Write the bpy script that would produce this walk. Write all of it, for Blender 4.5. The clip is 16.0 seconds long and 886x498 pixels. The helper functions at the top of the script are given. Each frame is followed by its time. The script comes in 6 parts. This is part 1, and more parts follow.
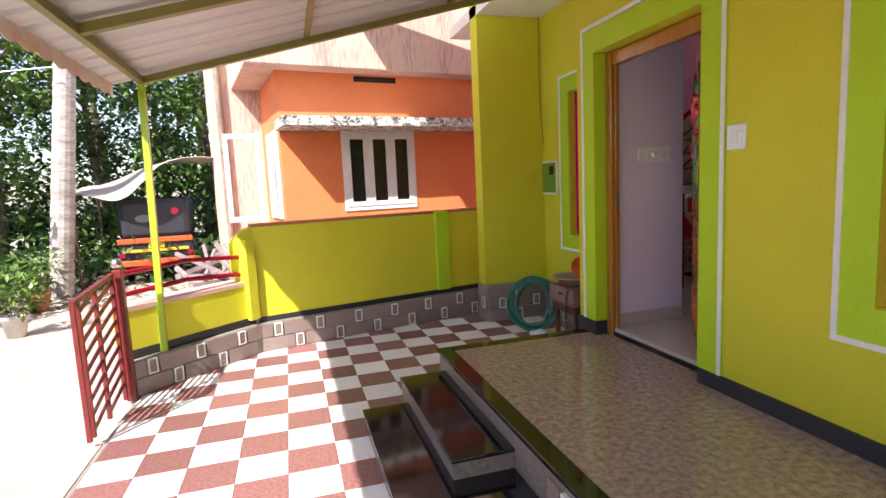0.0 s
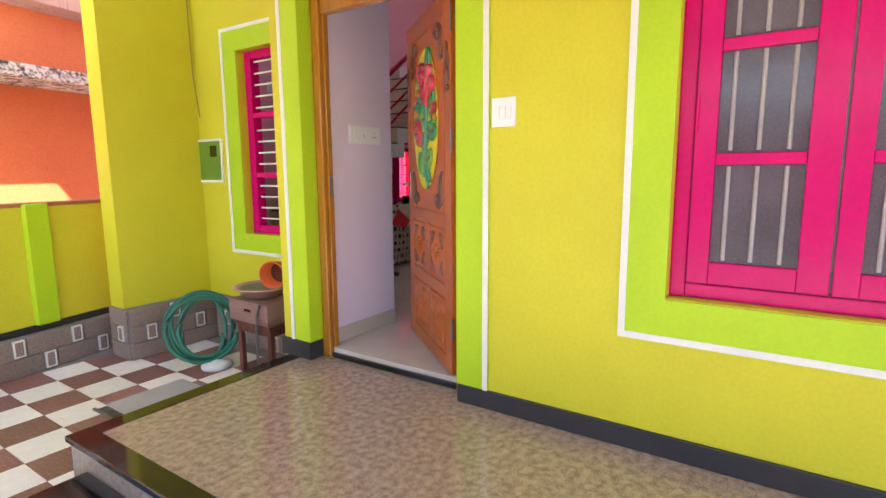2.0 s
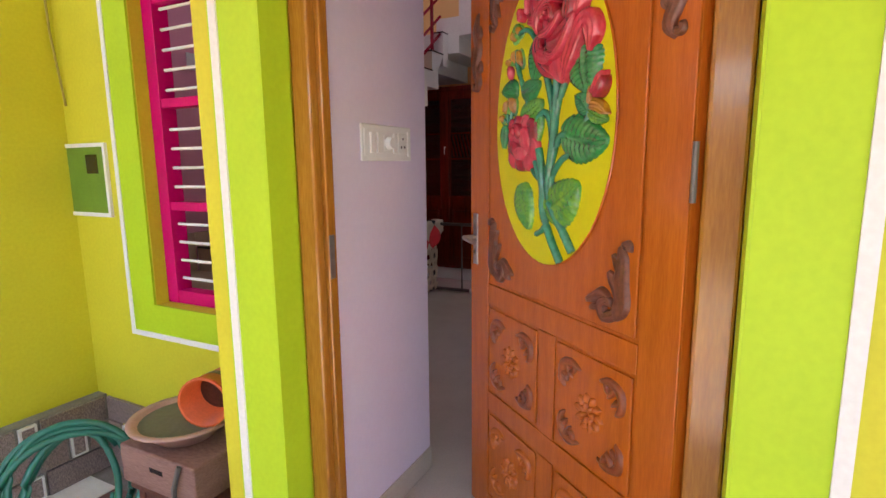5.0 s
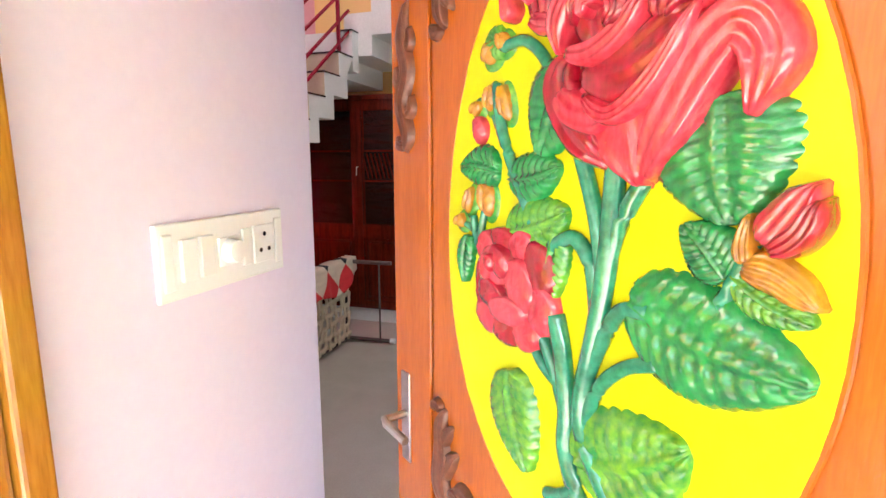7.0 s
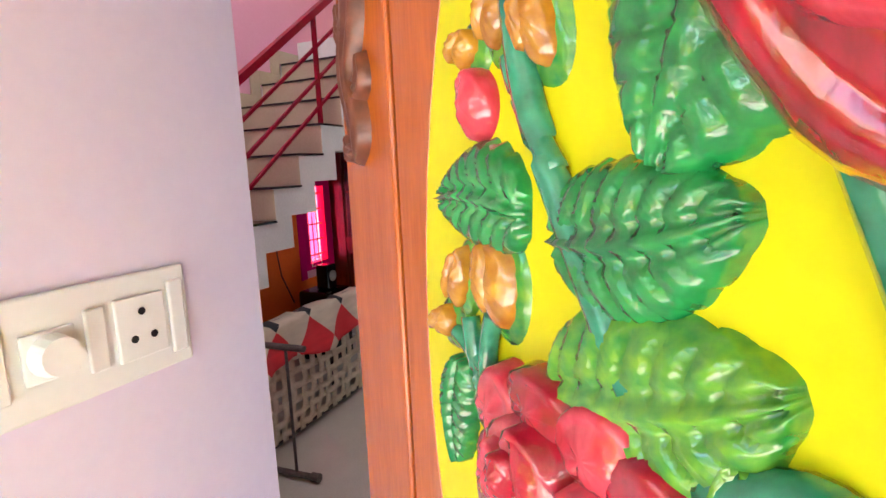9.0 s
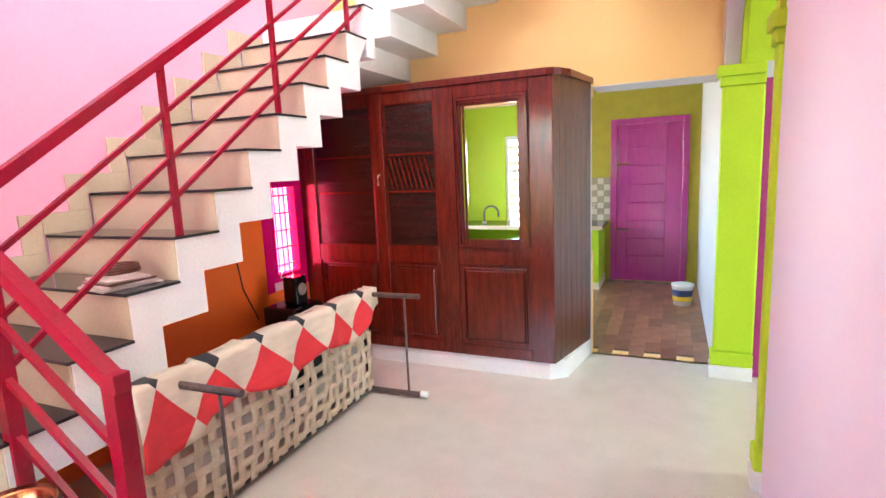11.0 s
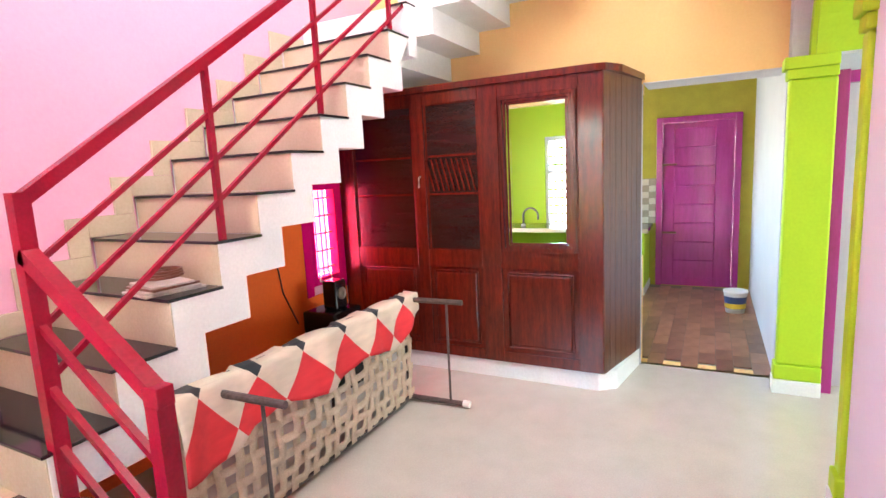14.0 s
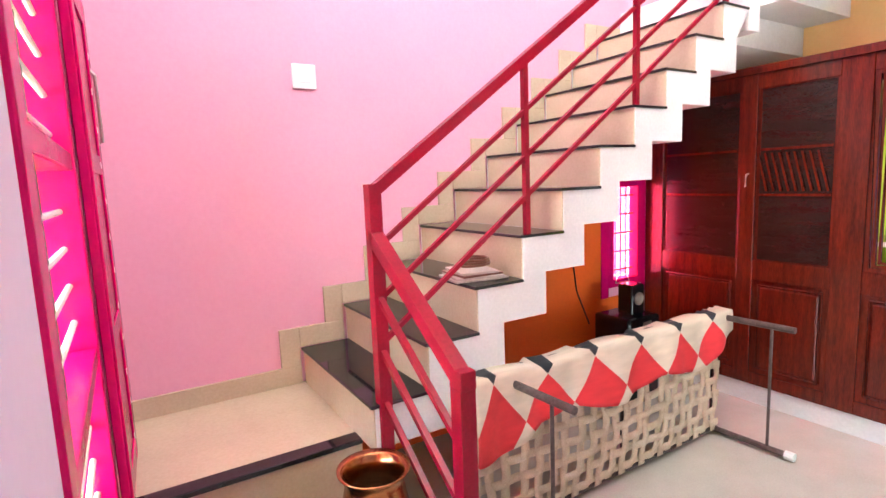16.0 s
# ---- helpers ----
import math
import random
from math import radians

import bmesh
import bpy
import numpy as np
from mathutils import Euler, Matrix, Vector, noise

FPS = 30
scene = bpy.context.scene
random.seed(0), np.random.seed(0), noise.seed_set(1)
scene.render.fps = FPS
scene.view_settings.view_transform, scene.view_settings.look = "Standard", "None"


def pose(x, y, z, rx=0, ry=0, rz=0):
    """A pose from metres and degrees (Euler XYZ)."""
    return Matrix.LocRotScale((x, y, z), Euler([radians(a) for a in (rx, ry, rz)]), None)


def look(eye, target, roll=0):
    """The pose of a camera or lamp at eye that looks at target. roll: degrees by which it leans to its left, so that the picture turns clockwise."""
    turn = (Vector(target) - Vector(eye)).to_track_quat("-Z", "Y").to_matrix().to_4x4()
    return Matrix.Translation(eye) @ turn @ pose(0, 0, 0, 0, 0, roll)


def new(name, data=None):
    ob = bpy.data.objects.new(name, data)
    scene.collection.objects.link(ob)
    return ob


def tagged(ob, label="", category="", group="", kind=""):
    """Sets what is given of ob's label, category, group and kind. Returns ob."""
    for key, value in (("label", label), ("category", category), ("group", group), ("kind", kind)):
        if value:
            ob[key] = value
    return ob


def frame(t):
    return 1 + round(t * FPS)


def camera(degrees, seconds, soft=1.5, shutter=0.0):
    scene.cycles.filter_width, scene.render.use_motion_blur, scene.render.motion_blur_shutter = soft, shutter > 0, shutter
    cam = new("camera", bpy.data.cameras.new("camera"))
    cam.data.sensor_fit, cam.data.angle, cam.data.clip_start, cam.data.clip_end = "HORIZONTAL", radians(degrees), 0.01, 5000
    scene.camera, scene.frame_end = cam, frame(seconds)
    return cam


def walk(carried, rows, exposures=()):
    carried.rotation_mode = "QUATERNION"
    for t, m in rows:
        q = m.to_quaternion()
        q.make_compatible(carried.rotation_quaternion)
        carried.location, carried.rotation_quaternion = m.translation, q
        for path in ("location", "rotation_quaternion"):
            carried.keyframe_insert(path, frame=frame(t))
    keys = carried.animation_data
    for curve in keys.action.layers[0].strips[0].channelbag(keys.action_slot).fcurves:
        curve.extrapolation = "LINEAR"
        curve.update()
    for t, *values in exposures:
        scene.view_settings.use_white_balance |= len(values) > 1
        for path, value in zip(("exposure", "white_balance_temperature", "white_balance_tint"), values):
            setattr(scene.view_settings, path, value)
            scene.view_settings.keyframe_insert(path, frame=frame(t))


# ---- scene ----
cam = camera(80.6, 16.0)
PATH = [
    (0, (-2.387, -2.627, 1.299), (-1.832, -0.721, 1.056), -2.7),
    (0.5, (-2.346, -2.33, 1.246), (-1.673, -0.462, 1.002), -1.8),
    (1, (-2.284, -2.019, 1.233), (-1.203, -0.356, 0.971), -0.3),
    (1.5, (-2.291, -1.725, 1.225), (-0.835, -0.384, 0.937), -0.1),
    (2, (-2.254, -1.447, 1.212), (-0.608, -0.35, 0.919), -0.4),
    (2.5, (-2.07, -1.163, 1.215), (-0.384, -0.129, 0.918), -0.7),
    (3, (-1.88, -0.873, 1.211), (-0.178, 0.135, 0.914), -0.8),
    (3.2, (-1.781, -0.747, 1.219), (-0.076, 0.257, 0.926), -0.7),
    (5.3, (-0.905, 0.092, 1.412), (0.885, 0.918, 1.078), -0.6),
    (5.5, (-0.791, 0.122, 1.43), (1.036, 0.869, 1.11), -0.4),
    (6, (-0.57, 0.221, 1.576), (1.297, 0.859, 1.245), -0.5),
    (6.5, (-0.401, 0.35, 1.619), (1.476, 0.956, 1.287), -0.3),
    (7, (-0.227, 0.411, 1.617), (1.653, 1.01, 1.291), -0.1),
    (7.5, (-0.035, 0.449, 1.66), (1.82, 1.111, 1.314), -0.2),
    (8, (0.08, 0.456, 1.659), (1.908, 1.205, 1.346), -2.7),
    (8.5, (0.183, 0.5, 1.623), (1.996, 1.286, 1.315), -2.7),
    (9, (0.234, 0.489, 1.629), (2.036, 1.301, 1.322), -2.5),
    (9.2, (0.25, 0.52, 1.628), (2.055, 1.326, 1.319), -2.5),
    (9.6, (0.36, 0.70, 1.625), (2.165, 1.506, 1.316), -2.5),
    (9.9, (0.50, 0.84, 1.622), (2.305, 1.646, 1.313), -2.5),
    (10.2, (0.68, 0.915, 1.62), (2.487, 1.716, 1.313), -2.5),
    (10.5, (0.83, 0.88, 1.618), (2.637, 1.681, 1.311), -2.5),
    (10.8, (0.83, 0.73, 1.616), (2.637, 1.531, 1.309), -2.5),
    (11.1, (0.68, 0.575, 1.615), (2.487, 1.374, 1.308), -2.5),
    (11.3, (0.582, 0.524, 1.614), (2.389, 1.323, 1.307), -2.5),
    (11.5, (0.628, 0.523, 1.613), (2.437, 1.319, 1.307), -2.6),
    (12, (0.724, 0.586, 1.622), (2.538, 1.371, 1.316), -2.5),
    (12.5, (0.777, 0.576, 1.622), (2.59, 1.362, 1.317), -2.5),
    (13, (0.782, 0.564, 1.626), (2.597, 1.348, 1.321), -2.5),
    (13.5, (0.797, 0.64, 1.616), (2.611, 1.428, 1.315), -2.6),
    (14, (0.83, 0.739, 1.617), (2.586, 1.649, 1.322), -2.8),
    (14.5, (0.862, 0.764, 1.636), (2.425, 1.977, 1.342), -3.0),
    (15, (0.899, 0.774, 1.628), (2.222, 2.247, 1.346), -2.9),
    (15.5, (0.888, 0.831, 1.633), (2.007, 2.465, 1.353), -2.5),
    (16, (0.882, 0.853, 1.62), (1.911, 2.547, 1.358), -2.3),
]
walk(cam, [(t, look(eye, target, roll)) for t, eye, target, roll in PATH],
     exposures=[(0, 1.22, 6500, 16), (1, 1.6, 6500, 16), (1.5, 2.05, 6500, 14), (2, 2.45, 6500, 12), (3.2, 2.5, 6500, 11), (5.3, 2.45, 6500, 14), (6, 2.55, 6500, 11), (6.5, 3.25, 6450, 4), (7, 3.95, 6400, 0),
                (8, 3.95, 6400, 0), (9, 3.8, 6350, 5), (11.3, 5.6, 6300, 1), (13, 5.6, 6300, 1), (16, 5.6, 6300, 2)])

# ---- world, sun, exposure ----
SUN_TRAVEL = Vector((0.64, 0.75, -1.0)).normalized()
world = bpy.data.worlds.new("sky")
scene.world = world
world.use_nodes = True
wn = world.node_tree
sky = wn.nodes.new("ShaderNodeTexSky")
sky.sky_type, sky.sun_disc = "NISHITA", False
sky.sun_elevation = math.asin(-SUN_TRAVEL.z)
sky.sun_rotation = math.atan2(-SUN_TRAVEL.x, -SUN_TRAVEL.y)
wn.links.new(sky.outputs[0], wn.nodes["Background"].inputs[0])
wn.nodes["Background"].inputs[1].default_value = 0.15
sun = new("sun", bpy.data.lights.new("sun", "SUN"))
sun.data.energy, sun.data.angle, sun.data.color = 5.0, radians(0.6), (1.0, 0.95, 0.87)
sun.matrix_world = look((0, 0, 30), Vector((0, 0, 30)) + SUN_TRAVEL)


def area_light(name, eye, target, w, h, watts, color=(1, 1, 1)):
    lamp = new(name, bpy.data.lights.new(name, "AREA"))
    lamp.data.shape, lamp.data.size, lamp.data.size_y = "RECTANGLE", w, h
    lamp.data.energy, lamp.data.color = watts, color
    lamp.matrix_world = look(eye, target)
    return lamp


area_light("front_window_light", (0.24, -1.9, 1.45), (3, -1.9, 1.0), 1.5, 1.4, 1.0, (0.92, 1, 1))
area_light("kitchen_window_light", (6.4, 3.44, 1.55), (6.4, 1.0, 1.2), 1.0, 1.1, 0.9, (0.92, 1, 1))
# added fill lamp high over the stairs; the upper wall has no opening
area_light("stair_fill_light", (2.6, 1.1, 4.6), (2.4, 3.4, 1.8), 2.4, 1.4, 3.0, (0.92, 1, 1))
# added fill lamp that brightens the orange back wall; no window there
area_light("upper_fill_light", (0.80, 2.1, 4.5), (4.9, 2.2, 2.5), 1.6, 1.2, 4.4, (0.95, 1, 1))
# added unseen lamp by the plain end wall, filling through the archway
area_light("hall_fill_light", (4.2, -3.9, 1.7), (3.9, 2.0, 1.2), 2.0, 1.5, 3.8, (0.92, 1, 1))

# ---- materials ----
def mat(name, color, rough=0.6, metal=0.0, dark=None, scale=8.0, fine=90.0, bump=0.15, vary=0.0, spec=0.5, stretch=(1, 1, 1), mix=0.5, contrast=(0.35, 0.65), coat=0.0):
    """A painted, stone, wood or metal surface: broad stains over a fine grain, both in metres."""
    m = bpy.data.materials.new(name)
    m.use_nodes = True
    nt = m.node_tree
    b = nt.nodes["Principled BSDF"]
    b.inputs["Roughness"].default_value, b.inputs["Metallic"].default_value = rough, metal
    b.inputs["Specular IOR Level"].default_value = spec
    b.inputs["Coat Weight"].default_value = coat
    b.inputs["Coat Roughness"].default_value = 0.12
    dark = dark or tuple(c * 0.8 for c in color)
    tc = nt.nodes.new("ShaderNodeTexCoord")
    mp = nt.nodes.new("ShaderNodeMapping")
    mp.inputs["Scale"].default_value = stretch
    nt.links.new(tc.outputs["Object"], mp.inputs[0])
    n1 = nt.nodes.new("ShaderNodeTexNoise")
    n1.inputs["Scale"].default_value, n1.inputs["Detail"].default_value = scale, 6
    n2 = nt.nodes.new("ShaderNodeTexNoise")
    n2.inputs["Scale"].default_value, n2.inputs["Detail"].default_value = fine, 3
    for n in (n1, n2):
        nt.links.new(mp.outputs[0], n.inputs["Vector"])
    add = nt.nodes.new("ShaderNodeMix")
    add.inputs[0].default_value = mix
    nt.links.new(n1.outputs[0], add.inputs[2])
    nt.links.new(n2.outputs[0], add.inputs[3])
    ramp = nt.nodes.new("ShaderNodeValToRGB")
    ramp.color_ramp.elements[0].position, ramp.color_ramp.elements[1].position = contrast
    ramp.color_ramp.elements[0].color, ramp.color_ramp.elements[1].color = (*dark, 1), (*color, 1)
    nt.links.new(add.outputs[0], ramp.inputs[0])
    out = ramp.outputs[0]
    if vary:
        info = nt.nodes.new("ShaderNodeObjectInfo")
        hsv = nt.nodes.new("ShaderNodeHueSaturation")
        mr = nt.nodes.new("ShaderNodeMapRange")
        mr.inputs[3].default_value, mr.inputs[4].default_value = 1 - vary, 1 + vary
        nt.links.new(info.outputs["Random"], mr.inputs[0])
        nt.links.new(mr.outputs[0], hsv.inputs["Value"])
        nt.links.new(out, hsv.inputs["Color"])
        out = hsv.outputs[0]
    nt.links.new(out, b.inputs["Base Color"])
    bm_ = nt.nodes.new("ShaderNodeBump")
    bm_.inputs["Strength"].default_value, bm_.inputs["Distance"].default_value = bump, 0.004
    nt.links.new(add.outputs[0], bm_.inputs["Height"])
    nt.links.new(bm_.outputs[0], b.inputs["Normal"])
    return m


def glass(name, tint=(0.9, 0.95, 0.95), rough=0.0):
    m = bpy.data.materials.new(name)
    m.use_nodes = True
    b = m.node_tree.nodes["Principled BSDF"]
    b.inputs["Base Color"].default_value = (*tint, 1)
    b.inputs["Roughness"].default_value, b.inputs["Transmission Weight"].default_value, b.inputs["IOR"].default_value = rough, 1.0, 1.05
    return m


def glow(name, color, strength):
    m = bpy.data.materials.new(name)
    m.use_nodes = True
    b = m.node_tree.nodes["Principled BSDF"]
    b.inputs["Base Color"].default_value = (*color, 1)
    b.inputs["Emission Color"].default_value = (*color, 1)
    b.inputs["Emission Strength"].default_value = strength
    return m


M_YELLOW = mat("yellow_green_emulsion", (0.64, 0.61, 0.028), 0.62, dark=(0.57, 0.54, 0.022), scale=2.5, fine=60, bump=0.12)
M_LIME = mat("lime_green_emulsion", (0.45, 0.66, 0.012), 0.6, dark=(0.40, 0.60, 0.01), scale=3, fine=60, bump=0.12)
M_WHITE = mat("white_emulsion", (0.82, 0.82, 0.80), 0.6, dark=(0.72, 0.72, 0.70), scale=4, fine=70)
M_PINK = mat("pink_emulsion", (0.82, 0.42, 0.56), 0.6, dark=(0.79, 0.38, 0.52), scale=2, fine=60, bump=0.1)
M_LILAC = mat("lilac_emulsion", (0.74, 0.69, 0.85), 0.55, dark=(0.71, 0.655, 0.825), scale=2, fine=60, bump=0.1)
M_ORANGE = mat("light_orange_emulsion", (0.88, 0.60, 0.25), 0.6, dark=(0.85, 0.56, 0.22), scale=2, fine=60, bump=0.1)
M_RUST = mat("rust_orange_emulsion", (0.92, 0.15, 0.010), 0.55, dark=(0.86, 0.13, 0.008), scale=3, fine=60)
M_GREY = mat("pale_grey_emulsion", (0.62, 0.62, 0.66), 0.6, dark=(0.55, 0.55, 0.60), scale=3)
M_OLIVE = mat("olive_emulsion", (0.42, 0.36, 0.03), 0.6)
M_CORAL = mat("coral_orange_emulsion", (0.78, 0.235, 0.085), 0.7, dark=(0.68, 0.18, 0.065), scale=1.5, fine=40)
M_PEACH = mat("weathered_peach_plaster", (0.62, 0.44, 0.36), 0.8, dark=(0.30, 0.20, 0.17), scale=1.6, fine=24, stretch=(1.5, 1.5, 0.22), contrast=(0.30, 0.52))
M_MILDEW = mat("mildewed_white_plaster", (0.72, 0.72, 0.68), 0.85, dark=(0.06, 0.06, 0.06), scale=9, fine=35, contrast=(0.42, 0.56), bump=0.3)
M_GRANITE = mat("brown_granite", (0.52, 0.40, 0.31), 0.05, dark=(0.20, 0.14, 0.11), scale=28, fine=210, bump=0.0, mix=0.6, contrast=(0.40, 0.60), spec=0.6)
M_RISER = mat("grey_granite", (0.30, 0.25, 0.21), 0.25, dark=(0.16, 0.13, 0.11), scale=35, fine=160, bump=0.0)
M_BLACK = mat("black_granite", (0.016, 0.014, 0.016), 0.07, dark=(0.010, 0.009, 0.010), scale=60, bump=0.0)
M_SKIRT = mat("black_skirting_paint", (0.03, 0.03, 0.035), 0.4, bump=0.2)
M_TILE_W = mat("cream_tile", (0.86, 0.84, 0.80), 0.3, dark=(0.74, 0.71, 0.66), scale=14, fine=120, vary=0.06)
M_TILE_M = mat("maroon_tile", (0.36, 0.17, 0.15), 0.35, dark=(0.12, 0.05, 0.048), scale=45, fine=160, vary=0.16)
M_GROUT = mat("cement", (0.30, 0.28, 0.25), 0.85, dark=(0.18, 0.17, 0.15), scale=10, bump=0.4)
M_STONE = mat("dark_stone_tile", (0.40, 0.31, 0.275), 0.5, dark=(0.15, 0.11, 0.10), scale=60, fine=140, bump=0.6, vary=0.12, contrast=(0.4, 0.65))
M_FLOOR = mat("cream_vitrified_tile", (0.56, 0.52, 0.46), 0.12, dark=(0.49, 0.45, 0.39), scale=6, fine=120, bump=0.0)
M_STAIR = mat("cream_stair_tile", (0.60, 0.505, 0.365), 0.22, dark=(0.53, 0.44, 0.31), scale=5, fine=80, bump=0.02)
M_WOOD = mat("orange_brown_varnished_wood", (0.52, 0.13, 0.012), 0.22, dark=(0.39, 0.085, 0.008), scale=7, fine=50, stretch=(6, 6, 0.6), bump=0.12, coat=0.12)
M_FRAME = mat("golden_brown_varnished_wood", (0.46, 0.20, 0.025), 0.16, dark=(0.31, 0.122, 0.014), scale=5, fine=50, stretch=(5, 5, 0.5), bump=0.1, coat=0.4)
M_CARVE = mat("dark_carved_wood", (0.22, 0.075, 0.040), 0.28, dark=(0.10, 0.030, 0.017), scale=20)
M_CARVE2 = mat("red_brown_carved_wood", (0.30, 0.075, 0.02), 0.3, dark=(0.18, 0.04, 0.01), scale=20)
M_MAHOG = mat("dark_mahogany_varnish", (0.15, 0.014, 0.006), 0.22, dark=(0.05, 0.006, 0.003), scale=6, fine=50, stretch=(6, 6, 0.6), bump=0.1, coat=0.2)
M_MAGENTA = mat("magenta_gloss_paint", (0.64, 0.002, 0.155), 0.22, dark=(0.55, 0.001, 0.13), scale=6, fine=60, bump=0.1, spec=0.25)
M_PURPLE = mat("purple_gloss_paint", (0.42, 0.035, 0.26), 0.12, dark=(0.31, 0.025, 0.19), scale=7, fine=50, stretch=(4, 4, 0.6), bump=0.15)
M_RED = mat("red_gloss_paint", (0.30, 0.003, 0.022), 0.25, dark=(0.23, 0.002, 0.016), scale=8, bump=0.08, spec=0.3)
M_MAROON = mat("maroon_gate_paint", (0.20, 0.025, 0.025), 0.35, dark=(0.12, 0.015, 0.015), scale=12)
M_POLE = mat("lime_gloss_paint", (0.36, 0.50, 0.03), 0.35)
M_BEAM = mat("olive_steel_paint", (0.20, 0.18, 0.04), 0.45)
M_SHEET = mat("white_metal_sheet", (0.56, 0.55, 0.56), 0.45, dark=(0.46, 0.45, 0.47), scale=2, stretch=(0.4, 6, 1), bump=0.0)
M_PLASTIC = mat("ivory_plastic", (0.80, 0.84, 0.84), 0.3, dark=(0.77, 0.81, 0.81), bump=0.0)
M_STEEL = mat("brushed_steel", (0.62, 0.58, 0.52), 0.3, metal=1.0, bump=0.05)
M_IRON = mat("grey_iron", (0.20, 0.19, 0.18), 0.5, metal=0.6, scale=30)
M_SAND = mat("pale_sandy_ground", (0.50, 0.44, 0.37), 0.95, dark=(0.36, 0.31, 0.25), scale=1.5, fine=60, bump=0.6)


# ---- building blocks ----
def part(name, bm, material, parent=None, label="", smooth=False):
    me = bpy.data.meshes.new(name)
    bm.to_mesh(me)
    bm.free()
    me.materials.append(material)
    if smooth:
        for p in me.polygons:
            p.use_smooth = True
    ob = new(name, me)
    if parent:
        ob.parent = parent
    if label:
        ob["label"] = label
    return ob


def thing(name, label, category, group="", kind=""):
    return tagged(new(name), label, category, group, kind)


def box(a, b, bevel=0.0, bm=None, turn=None):
    """A box between two corners, with bevelled edges."""
    own = bmesh.new()
    bmesh.ops.create_cube(own, size=1)
    a, b = Vector(a), Vector(b)
    d = b - a
    bmesh.ops.scale(own, vec=(abs(d.x), abs(d.y), abs(d.z)), verts=own.verts)
    if bevel:
        bmesh.ops.bevel(own, geom=own.edges[:], offset=bevel, segments=2, affect="EDGES", profile=0.5)
    bmesh.ops.translate(own, vec=(a + b) / 2, verts=own.verts)
    if turn is not None:
        own.transform(turn)
    return join(bm, own)


def join(bm, own):
    if bm is None:
        return own
    me = bpy.data.meshes.new("t")
    own.to_mesh(me)
    own.free()
    bm.from_mesh(me)
    bpy.data.meshes.remove(me)
    return bm


def rod(points, r, sides=10, bm=None, square=False):
    """A bar that runs through the points."""
    own = bm or bmesh.new()
    pts = [Vector(p) for p in points]
    n = 4 if square else sides
    rings = []
    for i, p in enumerate(pts):
        d = ((pts[min(i + 1, len(pts) - 1)] - p).normalized() + (p - pts[max(i - 1, 0)]).normalized()).normalized()
        up = Vector((0, 0, 1)) if abs(d.z) < 0.9 else Vector((1, 0, 0))
        s = d.cross(up).normalized()
        u = s.cross(d).normalized()
        rr = r[i] if isinstance(r, (list, tuple)) else r
        rings.append([own.verts.new(p + rr * (1.414 if square else 1) * (math.cos(a) * s + math.sin(a) * u))
                      for a in [2 * math.pi * (k + (0.5 if square else 0)) / n for k in range(n)]])
    for a, b in zip(rings, rings[1:]):
        for k in range(n):
            own.faces.new((a[k], a[(k + 1) % n], b[(k + 1) % n], b[k]))
    own.faces.new(rings[0][::-1])
    own.faces.new(rings[-1])
    return own


def lathe(profile, centre, steps=28, bm=None):
    """A turned body from (radius, height) pairs."""
    own = bm or bmesh.new()
    c = Vector(centre)
    rings = [[own.verts.new(c + Vector((r * math.cos(2 * math.pi * k / steps), r * math.sin(2 * math.pi * k / steps), h))) for k in range(steps)] for r, h in profile]
    for a, b in zip(rings, rings[1:]):
        for k in range(steps):
            own.faces.new((a[k], a[(k + 1) % steps], b[(k + 1) % steps], b[k]))
    own.faces.new(rings[0][::-1])
    own.faces.new(rings[-1])
    return own


def prism(outline, axis, lo, hi, bm=None):
    """A flat outline of (u, v) pairs pushed along an axis from lo to hi: x -> (y, z), y -> (x, z), z -> (x, y)."""
    own = bm or bmesh.new()

    def at(u, v, w):
        return {"x": (w, u, v), "y": (u, w, v), "z": (u, v, w)}[axis]
    a = [own.verts.new(at(u, v, lo)) for u, v in outline]
    b = [own.verts.new(at(u, v, hi)) for u, v in outline]
    n = len(outline)
    for k in range(n):
        own.faces.new((a[k], a[(k + 1) % n], b[(k + 1) % n], b[k]))
    own.faces.new(a[::-1])
    own.faces.new(b)
    bmesh.ops.recalc_face_normals(own, faces=own.faces[:])
    return own


def wall(name, a, b, material, holes=(), axis="x", label="painted plaster wall", parent=None):
    """A wall slab between two corners, with openings (lo, hi, bottom, top) along its length cut right through."""
    i = 1 if axis == "x" else 0
    a, b = list(a), list(b)
    cuts = sorted(holes)
    bm = bmesh.new()

    def slab(lo, hi, z0, z1):
        if hi - lo > 1e-4 and z1 - z0 > 1e-4:
            p, q = a[:], b[:]
            p[i], q[i], p[2], q[2] = lo, hi, z0, z1
            box(p, q, 0, bm)
    at = a[i]
    for lo, hi, z0, z1 in cuts:
        slab(at, lo, a[2], b[2])
        slab(lo, hi, a[2], z0)
        slab(lo, hi, z1, b[2])
        at = hi
    slab(at, b[i], a[2], b[2])
    return tagged(part(name, bm, material, parent), label, "wall", kind="structure")


